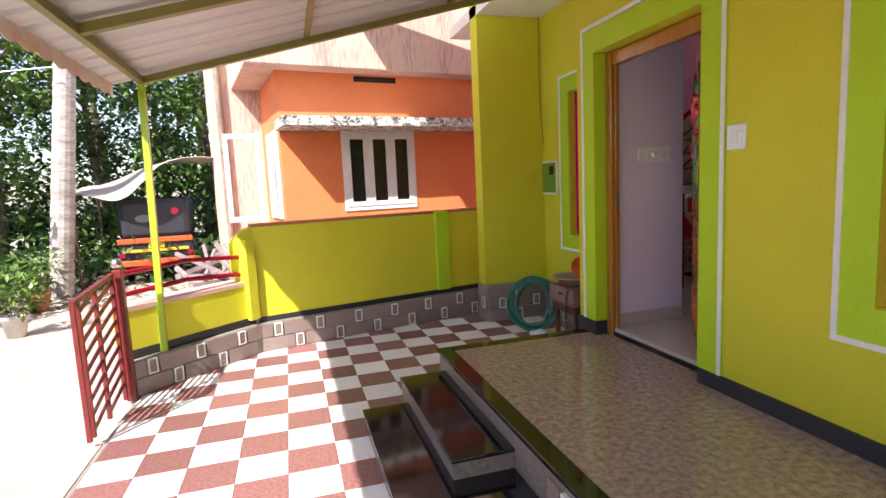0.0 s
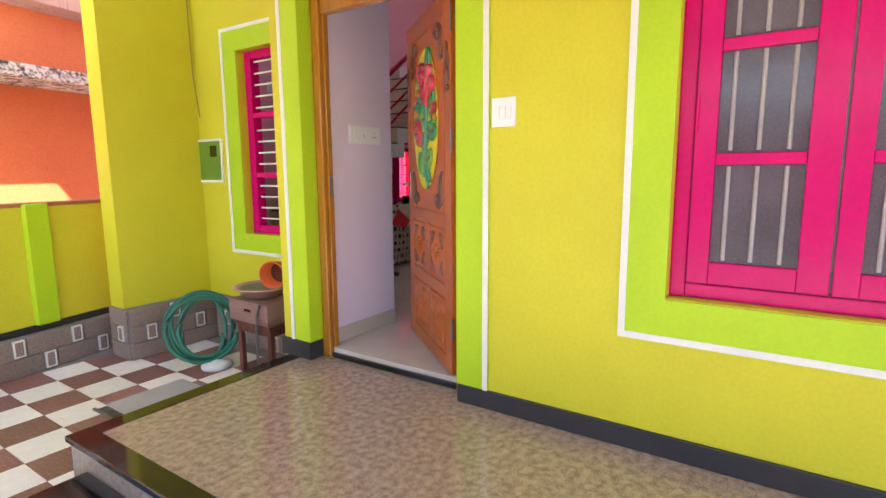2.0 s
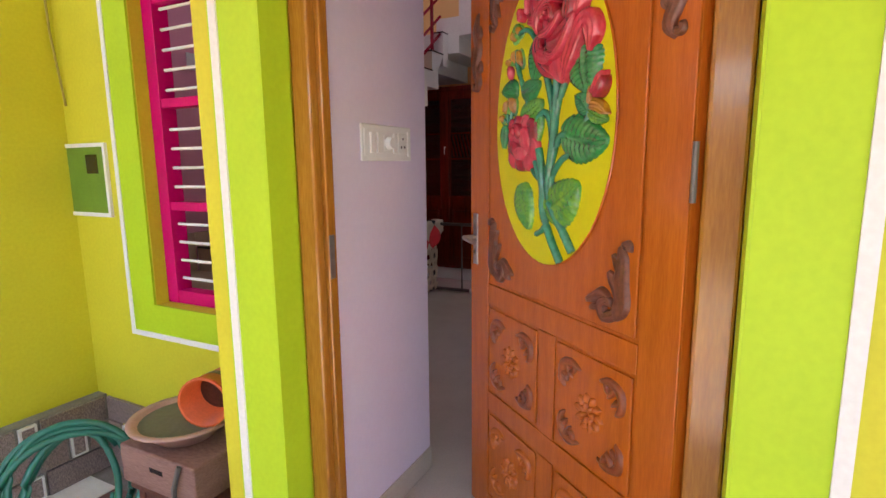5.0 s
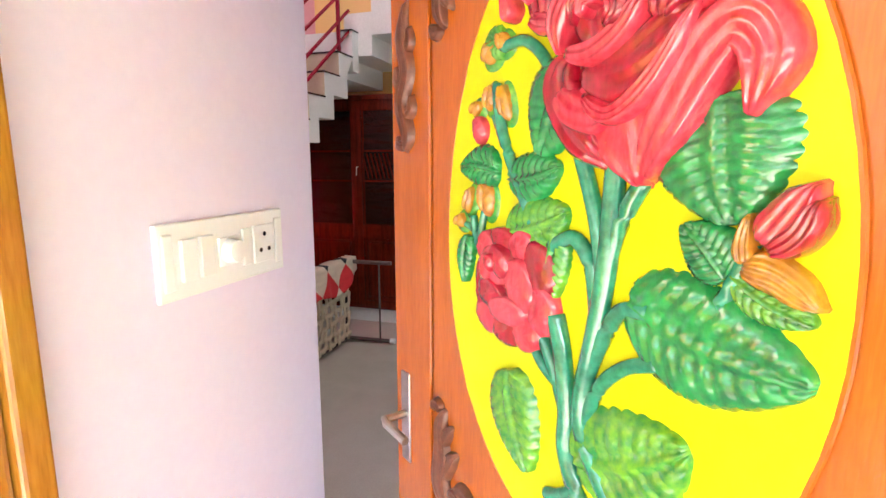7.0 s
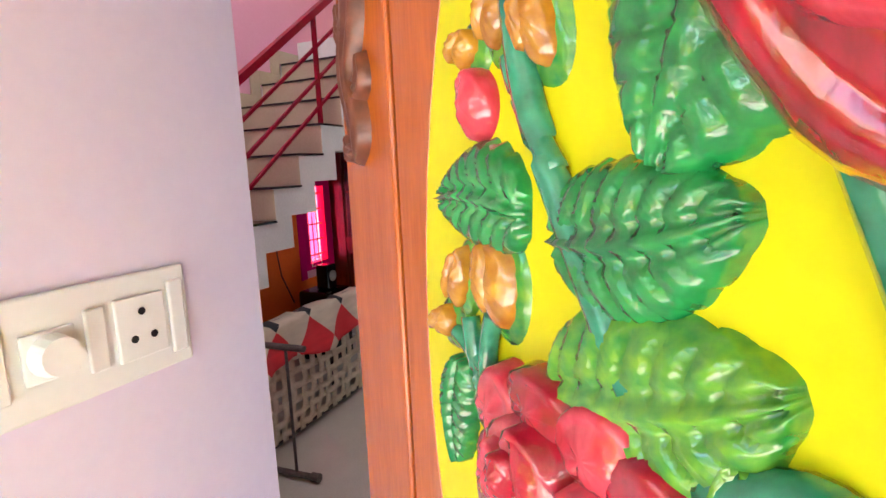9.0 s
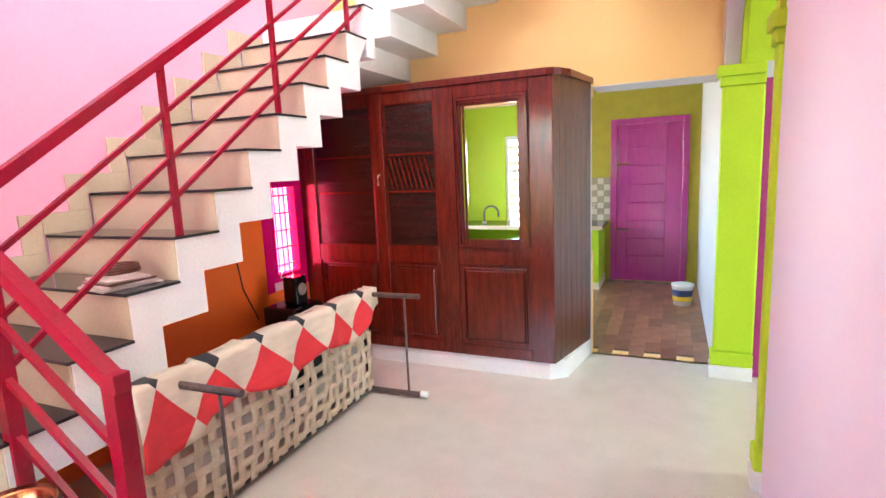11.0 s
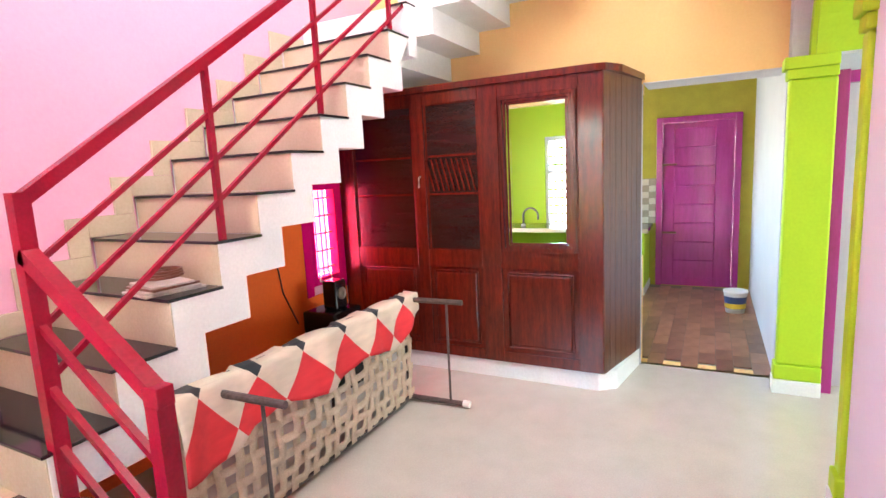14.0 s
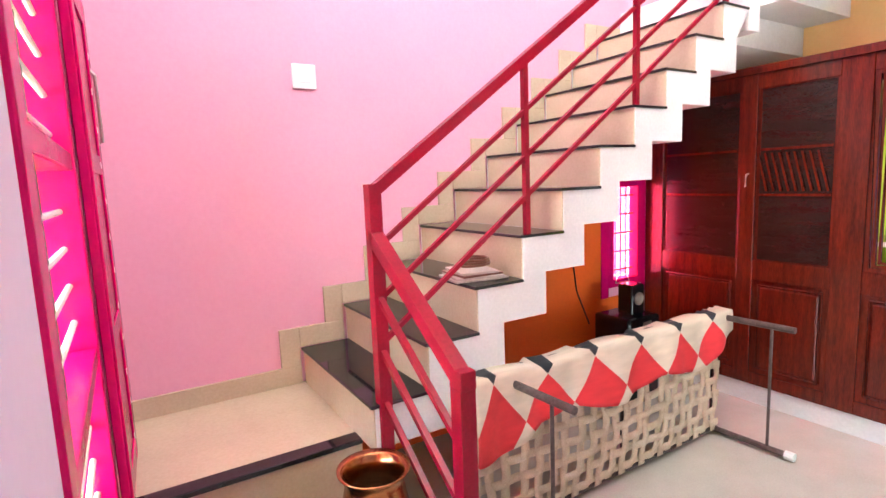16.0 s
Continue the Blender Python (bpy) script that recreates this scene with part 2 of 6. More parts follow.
def strip(name, points, w, d, axis, plane, material, label, parent=None):
    """A raised band of width w and depth d along straight runs in a wall plane; points are (u, z). Level runs butt between the upright ones."""
    bm = bmesh.new()
    for (u0, z0), (u1, z1) in zip(points, points[1:]):
        cut = -0.5 if abs(u1 - u0) > abs(z1 - z0) else 0.5
        lo = (min(u0, u1) - w / 2 * (-1 if cut < 0 else 1), min(z0, z1) - w / 2)
        hi = (max(u0, u1) + w / 2 * (-1 if cut < 0 else 1), max(z0, z1) + w / 2)
        p, q = ((plane, lo[0], lo[1]), (plane - d, hi[0], hi[1])) if axis == "x" else ((lo[0], plane, lo[1]), (hi[0], plane - d, hi[1]))
        box(p, q, 0.0, bm)
    return tagged(part(name, bm, material, parent), label, "trim", kind="structure")

# ---- setting: ground, porch, walls ----
GZ, FL, CEIL = -0.362, 0.065, 3.2
WX, SX, SI = 0.0, 0.634, 0.775          # front wall face, set-back wall outer and inner face
SY = 3.49                               # stair wall
tagged(part("ground", box((-90, -60, GZ - 0.35), (60, 120, GZ - 0.02)), M_SAND), "bright sandy yard with dusty patches", "ground", kind="structure")
checker_floor = tagged(part("checker_floor", box((-3.74, -6.0, GZ - 0.019), (SX, 3.7, GZ - 0.006)), M_GROUT), "maroon and cream chequered tile floor of the car porch", "floor", kind="structure")
tagged(part("concrete_apron", box((-4.15, -6.0, GZ - 0.019), (-3.745, 1.35, GZ - 0.002)), mat("pink_cement", (0.62, 0.40, 0.33), 0.9, scale=3)), "sunlit pinkish cement strip beside the tiles", "ground", kind="structure")

porch = tagged(part("porch_floor", box((-1.22, -6.0, GZ), (0.1, 1.19, 0.0)), M_GRANITE), "polished brown granite verandah floor", "floor", kind="structure")
part("edge_band", join(box((-1.335, -6.0, -0.028), (-1.22, 1.30, 0.003), 0.006), box((-1.22, 1.19, -0.028), (0.0, 1.30, 0.003), 0.006)), M_BLACK, porch, "polished dark granite border")
part("riser_face", join(box((-1.318, -6.0, GZ + 0.0), (-1.22, 1.285, -0.03)), box((-1.22, 1.19, GZ), (0.63, 1.285, -0.03))), M_RISER, porch, "speckled grey granite riser")
for name, x0, x1, y0, y1, z in (("lower_step", -2.0, -1.32, -0.55, 0.92, -0.24), ("upper_step", -1.68, -1.32, -0.17, 1.13, -0.125)):
    st = thing(name, "granite entrance step with a polished black tread", "step", "entrance steps")
    st.location = (0, 0, 0)
    part("riser", box((x0 + 0.012, y0 + 0.012, GZ), (x1, y1 - 0.012, z - 0.022)), M_RISER, st, "speckled grey granite riser")
    part("tread", box((x0, y0, z - 0.021), (x1, y1, z), 0.005), M_BLACK, st, "polished black granite tread")

# added walls out of view on the road side, cutting light bounced off the yard
bm = box((-9.7, -12.2, GZ - 0.1), (-9.5, 6.0, 2.5))
box((-9.499, -12.2, GZ - 0.1), (0.6, -12.0, 2.5), 0, bm)
tagged(part("wall_bounce_block", bm, M_PEACH), "added plaster wall out of view that cuts light bounced off the yard", "wall", kind="structure")

# front wall with door and window openings
wall("wall_front", (WX, -6.0, -0.05), (0.2, 1.345, 3.6), M_YELLOW, [(-2.13, -1.045, 0.69, 2.25), (-0.04, 1.091, -0.02, 2.27)], label="bright yellow-green painted front wall")
wall("wall_return", (0.2, 1.065, -0.05), (0.812, 1.345, 3.6), M_YELLOW, axis="y", label="yellow-green return wall beside the door")
tagged(part("return_lining", box((0.1685, 1.057, FL), (0.8125, 1.0645, CEIL)), M_LILAC), "lilac painted plaster inside the entrance", "wall", kind="structure")
tagged(part("return_end", box((0.8127, 1.0572, FL), (0.819, 1.345, CEIL)), M_LILAC), "lilac painted wall end", "wall", kind="structure")
wall("wall_setback", (SX, 1.345, GZ), (SI - 0.01, 3.62, 3.6), M_YELLOW, [(1.64, 2.57, 0.68, 2.24)], label="yellow-green set-back wall with a narrow window")
wall("wall_setback_inside", (SI - 0.0099, 1.345, FL), (SI, SY, CEIL), M_PINK, [(1.64, 2.57, 0.68, 2.24)], label="pink plaster round the narrow window")
wall("wall_column", (-0.17, 3.2, -0.02), (SX, 3.42, 3.6), M_YELLOW, axis="y", label="yellow-green projecting wing wall")
tagged(part("verandah_soffit", box((-0.17, 1.0, 3.2), (SX, 4.2, 3.32)), M_WHITE), "white slab soffit over the side entrance", "ceiling", kind="structure")

# raised surrounds and white bands on the front wall
strip("door_surround", [(-0.130, 0.10), (-0.130, 2.36), (1.181, 2.36), (1.181, 0.10)], 0.18, 0.012, "x", WX, M_LIME, "lime green band round the front door")
strip("white_band", [(-0.205, 0.10), (-0.205, 2.47), (1.245, 2.47), (1.245, 0.10)], 0.028, 0.018, "x", WX, M_WHITE, "raised white plaster band round the door")
strip("window_surround", [(-0.96, 0.60), (-0.96, 2.34), (-2.215, 2.34), (-2.215, 0.60), (-0.96, 0.60)], 0.17, 0.012, "x", WX, M_LIME, "lime green band round the front window")
strip("white_band", [(-0.875, 0.517), (-0.875, 2.42), (-2.30, 2.42), (-2.30, 0.517), (-0.875, 0.517)], 0.028, 0.018, "x", WX, M_WHITE, "raised white plaster band round the window")
strip("window_surround", [(2.665, 0.59), (2.665, 2.33), (1.55, 2.33), (1.55, 0.59), (2.665, 0.59)], 0.18, 0.012, "x", SX, M_LIME, "lime green band round the narrow window")
strip("white_band", [(2.765, 0.514), (2.765, 2.42), (1.45, 2.42), (1.45, 0.514), (2.765, 0.514)], 0.028, 0.018, "x", SX, M_WHITE, "raised white plaster band round the narrow window")
sk = bmesh.new()
box((-0.02, -6.0, 0.0), (-0.001, -0.042, 0.098), 0.003, sk)
box((-0.02, 1.083, 0.0), (-0.001, 1.355, 0.118), 0.003, sk)
box((-0.02, 1.3455, 0.0), (SX, 1.36, 0.118), 0.003, sk)
box((-0.0005, 1.0835, 0.0), (0.0945, 1.0905, 0.118), 0, sk)
box((-0.0005, -0.0397, 0.0), (0.1015, -0.0335, 0.098), 0, sk)
tagged(part("baseboard", sk, M_SKIRT), "black painted skirting at the foot of the front wall", "skirting", kind="structure")

# door frame, threshold
door_frame = thing("door_1", "golden brown varnished wooden front door frame", "door frame", kind="structure")
part("jamb", box((0.102, -0.0335, 0.0), (0.172, 0.043, 2.26), 0.008), M_FRAME, door_frame)
part("jamb", box((0.095, 1.018, 0.0), (0.130, 1.0845, 2.26), 0.008), M_FRAME, door_frame)
part("stop", box((0.1303, 1.006, 0.0), (0.167, 1.0845, 2.26), 0.005), M_FRAME, door_frame, "darker rebated inner edge")
part("strike_plate", box((0.132, 1.0045, 1.06), (0.156, 1.0065, 1.19), 0.001), M_IRON, door_frame, "dark steel strike plate")
part("head", box((0.10, 0.0435, 2.16), (0.167, 1.0055, 2.26), 0.006), M_FRAME, door_frame)
part("threshold", box((0.10, 0.0435, 0.0), (0.16, 1.0055, 0.034), 0.003), M_BLACK, door_frame, "polished black granite threshold")

tagged(part("trim", box((-0.0118, 1.085, 0.1185), (0.0945, 1.0905, 2.269)), M_LIME), "lime green side of the door opening", "trim", kind="structure")
tagged(part("trim", box((-0.0118, -0.0397, 0.1), (0.1015, -0.034, 2.269)), M_LIME), "lime green side of the door opening", "trim", kind="structure")

tagged(part("baseboard", box((0.173, 1.049, FL), (0.82, 1.0567, FL + 0.10), 0.002), M_FLOOR), "pale tile skirting along the lilac wall", "skirting", kind="structure")

# interior shell
tagged(part("floor", join(box((0.2, -4.0, GZ), (5.0, 1.06, FL)), join(box((0.114, 0.0435, 0.0345), (0.1995, 1.0055, FL), 0.003), box((SI, 1.06, GZ), (5.0, SY, FL)))), M_FLOOR), "glossy cream vitrified tile floor", "floor", kind="structure")
tagged(part("kitchen_floor", box((5.0, -4.0, GZ), (7.9, SY, FL - 0.006)), M_GROUT), "kitchen floor bed", "floor", kind="structure")
wall("wall_stair", (SI - 0.14, SY, GZ), (8.1, SY + 0.22, 5.6), M_PINK, [(3.9, 4.27, 0.77, 1.57), (5.9, 6.9, 1.0, 2.1)], axis="y", label="pink painted wall behind the staircase")
tagged(part("wall_under_stair", join(prism([(1.75, FL), (3.88, FL), (3.88, 0.62 + 2.13 * 0.79), (1.75, 0.62)], "y", SY - 0.012, SY - 0.002), join(box((3.8805, SY - 0.012, FL), (4.31, SY - 0.002, 0.70)), box((3.8805, SY - 0.012, 1.62), (4.31, SY - 0.002, 2.3)))), M_RUST), "rust orange painted wall under the stairs", "wall", kind="structure")
tagged(part("wall_side", join(box((0.45, -0.05, FL), (3.36, 0.215, CEIL)), box((0.2, -0.05, FL), (0.45, 0.04, CEIL))), M_LILAC), "pale lilac painted hall wall", "wall", kind="structure")
wall("wall_back", (4.965, -4.0, GZ), (5.08, SY, 5.6), M_ORANGE, [(0.32, 1.2, FL, 2.17), (1.2, 3.2, 0.9, 2.1)], label="light orange wall over the kitchen opening")
tagged(part("kitchen_side_wall", box((4.82, 0.10, FL), (7.82, 0.32, CEIL)), M_GREY), "pale grey kitchen passage wall", "wall", kind="structure")
tagged(part("opening_lining", join(box((4.955, 0.325, 2.165), (5.32, 1.195, 2.172)), box((4.955, 0.3205, FL), (5.09, 0.3255, 2.165)))  , M_GREY), "pale grey lining of the kitchen opening", "wall", kind="structure")
wall("wall_kitchen_back", (7.82, -4.0, GZ), (8.0, 2.0, CEIL), M_OLIVE, [(0.44, 1.35, FL, 2.12)], label="olive yellow kitchen wall")
tagged(part("kitchen_green_wall", box((5.9 - 0.8, SY - 0.012, FL), (7.82, SY - 0.002, 0.98)), M_LIME), "lime green kitchen wall", "wall", kind="structure")
tagged(part("wall_living_end", box((0.0, -4.2, GZ), (8.0, -4.0, 5.6)), M_LILAC), "plain lilac wall", "wall", kind="structure")
tagged(part("ceiling", join(box((0.2, -4.0, CEIL), (4.965, 1.06, CEIL + 0.12)), box((5.08, -4.0, CEIL), (8.0, SY, CEIL + 0.12))), M_WHITE), "white ceiling", "ceiling", kind="structure")
tagged(part("upper_ceiling", box((0.0, 1.06, 5.6), (5.1, SY + 0.2, 5.7)), M_WHITE), "white ceiling over the stairwell", "ceiling", kind="structure")
tagged(part("upper_wall", join(box((0.6, 1.06, CEIL + 0.12), (0.77, SY, 5.6)), box((0.77, 0.95, CEIL), (4.965, 1.06, 5.6))), M_PINK), "pink stairwell wall", "wall", kind="structure")
tagged(part("roof_slab", box((-1.5, -6.0, 3.9), (0.6, 4.6, 4.05)), M_WHITE), "concrete roof slab overhanging the front wall", "roof", kind="structure")
wall("wall_kitchen_green", (7.82, 2.0, GZ), (8.0, SY, CEIL), M_LIME, [(2.3, 2.75, 0.76, 2.0)], label="lime green kitchen wall")

# ---- staircase ----
RUN, RISE, X1, Z1, STY = 0.2425, 0.192, 1.61, 0.795, 2.585
stair = thing("staircase", "white painted concrete staircase with black granite treads", "staircase", kind="structure")
part("landing", box((SI + 0.001, 2.74, FL), (X1, SY - 0.001, 0.585)), M_STAIR, stair, "cream tiled half landing")
part("landing_top", box((SI + 0.001, 2.80, 0.585), (X1, SY - 0.001, 0.605)), M_STAIR, stair, "cream tiled half landing")
part("landing_edge", box((SI + 0.001, 2.725, 0.585), (X1, 2.80, 0.607), 0.004), M_BLACK, stair, "black granite edge")
part("step", box((SI + 0.001, 2.15, FL), (X1 - 0.05, 2.74, 0.225)), M_STAIR, stair)
part("tread", box((SI + 0.001, 2.14, 0.225), (X1 - 0.05, 2.74, 0.245), 0.004), M_BLACK, stair)
N = 10
out = [(X1, 0.60)]
for i in range(N):
    x, z = X1 + RUN * i, Z1 + RISE * i - 0.014
    out += [(x, z), (x + RUN, z)]
out.append((X1 + RUN * N, Z1 + RISE * N - 0.02 - RISE))
for i in range(N - 1, 0, -1):
    x, z = X1 + RUN * i + 0.13, Z1 + RISE * (i - 1) - 0.175
    out += [(x, z + RISE), (x, z)]
out += [(X1 + 0.13, Z1 - 0.175), (X1, Z1 - 0.175)]
clean = [out[0]]
for p in out[1:]:
    if (Vector(p) - Vector(clean[-1])).length > 1e-4:
        clean.append(p)
part("flight", prism(clean, "y", STY, SY - 0.001), M_WHITE, stair, "white painted stepped concrete flight")
for i in range(N):
    x, z = X1 + RUN * i, Z1 + RISE * i
    part("tread", box((x - 0.018, STY - 0.006, z - 0.0135), (x + RUN - 0.001, SY - 0.022, z), 0.003), M_BLACK, stair)
    part("riser_tile", box((x - 0.006, STY + 0.004, z - RISE + 0.001), (x - 0.0005, SY - 0.021, z - 0.0145)), M_STAIR, stair, "cream tiled riser")
    part("skirting_tile", box((x - 0.02, SY - 0.02, z + 0.001), (x + RUN - 0.021, SY - 0.002, z + 0.105), 0.002), M_STAIR, stair, "cream tiled wall skirting")
    part("skirting_tile", box((x - 0.12, SY - 0.019, z - RISE + 0.106), (x - 0.021, SY - 0.002, z + 0.104), 0.002), M_STAIR, stair) if i else None
part("skirting_tile", box((SI + 0.001, SY - 0.018, 0.606), (X1 - 0.02, SY - 0.002, 0.70)), M_STAIR, stair, "cream tiled wall skirting")
part("skirting_tile", box((X1 - 0.12, SY - 0.018, 0.701), (X1 - 0.021, SY - 0.002, 0.899)), M_STAIR, stair)
# the upper flight turns along the back wall
XT, ZT = X1 + RUN * N, Z1 + RISE * N
part("quarter_landing", box((XT + 0.001, 2.7205, 2.36), (4.964, SY - 0.001, ZT + 0.02)), M_WHITE, stair, "white painted concrete landing")
part("quarter_landing", box((XT + 0.001, STY, 2.40), (4.149, 2.72, ZT + 0.02)), M_WHITE, stair, "white painted concrete landing")
part("landing_tread", box((XT - 0.015, STY - 0.006, ZT + 0.0205), (4.149, 2.72, ZT + 0.032), 0.003), M_BLACK, stair)
out = []
for k in range(8):
    y, z = 2.72 - 0.266 * k, ZT + 0.02 + 0.172 * (k + 1)
    out += [(y, z), (y - 0.266, z)]
for k in range(7, -1, -1):
    y, z = 2.72 - 0.266 * (k + 1), 2.545 + 0.172 * k
    out += [(y, z), (y + 0.266, z)]
part("upper_flight", prism(out, "x", 4.15, 4.964), M_WHITE, stair, "white painted stepped underside of the upper flight")

# stair rail
rail = thing("stair_rail", "red painted tubular steel stair railing", "railing")
RY = STY + 0.035
slope = RISE / RUN
def on(x, dz):
    return (x, RY, Z1 + (x - X1) * slope + dz - 0.07 * (x - 1.65))
part("handrail", rod([on(1.65, 0.75), on(4.05, 0.75)], 0.021, square=True), M_RED, rail)
part("newel", rod([(1.65, RY - 0.03, 0.605), (1.65, RY - 0.03, 1.615)], 0.024, square=True), M_RED, rail)
for x in (2.392, 3.112, 3.86):
    i = int((x - X1) / RUN)
    part("baluster", rod([(x, RY, Z1 + RISE * i), on(x, 0.74)], 0.0125, square=True), M_RED, rail)
for dz in (0.54, 0.345, 0.175):
    part("infill_bar", rod([on(1.66, dz), on(4.05, dz)], 0.0095, square=True), M_RED, rail)
lo, hi = (1.65, 2.04, 1.06), (1.65, RY - 0.03, 1.43)
part("lower_rail", rod([hi, lo], 0.024, square=True), M_RED, rail)
part("lower_newel", join(rod([(1.65, 2.04, FL), (1.65, 2.04, 1.035)], 0.026, square=True), box((1.6235, 2.008, 1.034), (1.6765, 2.07, 1.092), 0.004)), M_RED, rail)
for dz in (0.22, 0.42, 0.62):
    part("infill_bar", rod([(1.65, RY - 0.03, 1.43 - dz), (1.65, 2.04, 1.06 - dz)], 0.0105, square=True), M_RED, rail)


# ---- front door leaf, ajar, with a carved and painted rose ----
M_ROSE = mat("crimson_gloss_enamel", (0.46, 0.008, 0.035), 0.14, dark=(0.20, 0.002, 0.012), scale=22, fine=120, stretch=(1, 1, 0.4), bump=0.3, coat=0.5)
M_ROSE2 = mat("pink_red_gloss_enamel", (0.66, 0.06, 0.10), 0.12, dark=(0.42, 0.010, 0.035), scale=26, fine=120, stretch=(1, 1, 0.4), bump=0.3, coat=0.5)
M_LEAF = mat("green_gloss_enamel", (0.022, 0.31, 0.07), 0.12, dark=(0.004, 0.13, 0.04), scale=20, fine=100, bump=0.3, coat=0.5)
M_LEAF2 = mat("yellow_green_gloss_enamel", (0.17, 0.42, 0.025), 0.12, dark=(0.015, 0.20, 0.035), scale=24, fine=100, bump=0.3, coat=0.5)
M_STEM = mat("blue_green_gloss_enamel", (0.035, 0.30, 0.17), 0.14, dark=(0.010, 0.13, 0.075), scale=20, bump=0.2, coat=0.5)
M_BUD = mat("amber_gloss_enamel", (0.55, 0.27, 0.02), 0.16, dark=(0.28, 0.10, 0.01), scale=26, bump=0.3, coat=0.5)
M_OVAL = mat("yellow_gloss_enamel", (0.66, 0.63, 0.008), 0.35, dark=(0.61, 0.58, 0.006), scale=5, bump=0.05, spec=0.25)

for m in (M_ROSE, M_ROSE2, M_LEAF, M_LEAF2, M_STEM, M_BUD):
    shader = m.node_tree.nodes["Principled BSDF"]
    shader.inputs["Coat Weight"].default_value, shader.inputs["Coat Roughness"].default_value = 1.0, 0.05

leaf = thing("front_door", "carved orange-brown wooden front door standing ajar", "door")
LW, LZ0, LZ1, FX = 0.955, FL + 0.012, 2.15, -0.021
part("board", box((-0.014, 0.001, LZ0), (0.019, LW - 0.001, LZ1), 0.003), M_WOOD, leaf)
for y0, y1 in ((0.0, 0.115), (0.825, LW)):
    part("stile", box((FX, y0, LZ0), (-0.0142, y1, LZ1), 0.003), M_WOOD, leaf)
for z0, z1 in ((LZ0, 0.165), (0.50, 0.575), (0.90, 0.975), (2.04, LZ1)):
    part("rail", box((FX, 0.1155, z0), (-0.0142, 0.8245, z1), 0.003), M_WOOD, leaf)
for z0, z1 in ((0.1655, 0.4995), (0.5755, 0.8995)):
    part("mullion", box((FX, 0.43, z0), (-0.0142, 0.51, z1), 0.003), M_WOOD, leaf)
    for y0, y1 in ((0.125, 0.42), (0.52, 0.815)):
        part("raised_panel", box((FX, y0, z0 + 0.01), (-0.0142, y1, z1 - 0.01), 0.004), M_WOOD, leaf)
part("upper_panel", box((FX, 0.125, 0.985), (-0.0142, 0.815, 2.03), 0.004), M_WOOD, leaf)


def carved_leaf(base, tip, width, height, veins=8, bend=0.06):
    """A carved leaf with a lobed edge, a raised midrib and cut veins that sweep towards the tip."""
    b, t = Vector(base), Vector(tip)
    d = t - b
    L = d.length
    d.normalize()
    s = Vector((-d.y, d.x))
    bm = bmesh.new()
    rows_ = []
    nf, nv = 60, 20
    for i in range(nf + 1):
        f = i / nf
        w = max(0.002, width / 2 * math.sin(math.pi * min(1, f * 0.97 + 0.02) ** 0.72) ** 0.6)
        row = []
        for j in range(nv + 1):
            v = 2 * j / nv - 1
            a = abs(v)
            sweep = f * veins - 1.5 * a ** 1.3 + (0.25 if v < 0 else 0.0)
            fr = sweep % 1.0
            lobe_ = 0.90 + 0.11 * abs(math.sin(math.pi * sweep)) ** 0.6
            h = height * (1 - a ** 5) * (0.4 + 0.6 * math.sin(math.pi * (0.06 + 0.9 * f)) ** 0.6)
            h += 0.11 * width * (0.25 - (a - 0.5) ** 2)
            h -= 0.0034 * math.exp(-((fr - 0.5) / 0.13) ** 2) * min(1, 5 * a) * (1 - a ** 8)
            h += 0.0012 * math.sin(2 * math.pi * (3 * fr + 0.3)) * min(1, 3 * a) * (1 - a)
            h += 0.0045 * math.exp(-(a / 0.08) ** 2) - 0.003 * math.exp(-((a - 0.17) / 0.06) ** 2)
            edge = -0.001 if j in (0, nv) or i in (0, nf) else h + 0.003
            p = b + d * (L * f) + s * (w * v * (1 + (lobe_ - 1) * a ** 2) + bend * L * math.sin(math.pi * f))
            row.append(bm.verts.new((BASE - edge, p.x, p.y)))
        rows_.append(row)
    for a, c_ in zip(rows_, rows_[1:]):
        for j in range(nv):
            bm.faces.new((a[j], a[j + 1], c_[j + 1], c_[j]))
    bmesh.ops.recalc_face_normals(bm, faces=bm.faces[:])
    return bm


def domed(c, ru, rz, turn, height, lift, lip, base):
    """A rounded carved petal or bud: a dome with a rolled upper rim and a shallow furrow."""
    bm = bmesh.new()
    n, rings = 26, 9
    ct, st = math.cos(radians(turn)), math.sin(radians(turn))
    top = bm.verts.new((base - lift - height, c[0], c[1]))
    prev = None
    for k in range(1, rings + 1):
        q = k / rings
        cur = []
        for i in range(n):
            a = 2 * math.pi * i / n
            wob = 1 + 0.05 * math.sin(3 * a + 7 * c[0] * 40) * q
            x, y = ru * q * wob * math.cos(a), rz * q * wob * math.sin(a)
            h = lift * (1.0 if k < rings else 0.0) + height * (1 - q ** 2.6)
            h += lip * math.exp(-((q - 0.84) / 0.13) ** 2) * max(0.0, math.sin(a)) - 0.0016 * math.exp(-((x / ru - 0.25) / 0.10) ** 2) * (1 - q)
            h += 0.0006 * math.sin(9 * a) * q * (1 - q) * 4
            if k == rings:
                h = -0.001
            cur.append(bm.verts.new((base - h, c[0] + x * ct - y * st, c[1] + x * st + y * ct)))
        for i in range(n):
            if prev:
                bm.faces.new((prev[i], prev[(i + 1) % n], cur[(i + 1) % n], cur[i]))
            else:
                bm.faces.new((top, cur[i], cur[(i + 1) % n]))
        prev = cur
    bmesh.ops.recalc_face_normals(bm, faces=bm.faces[:])
    return bm


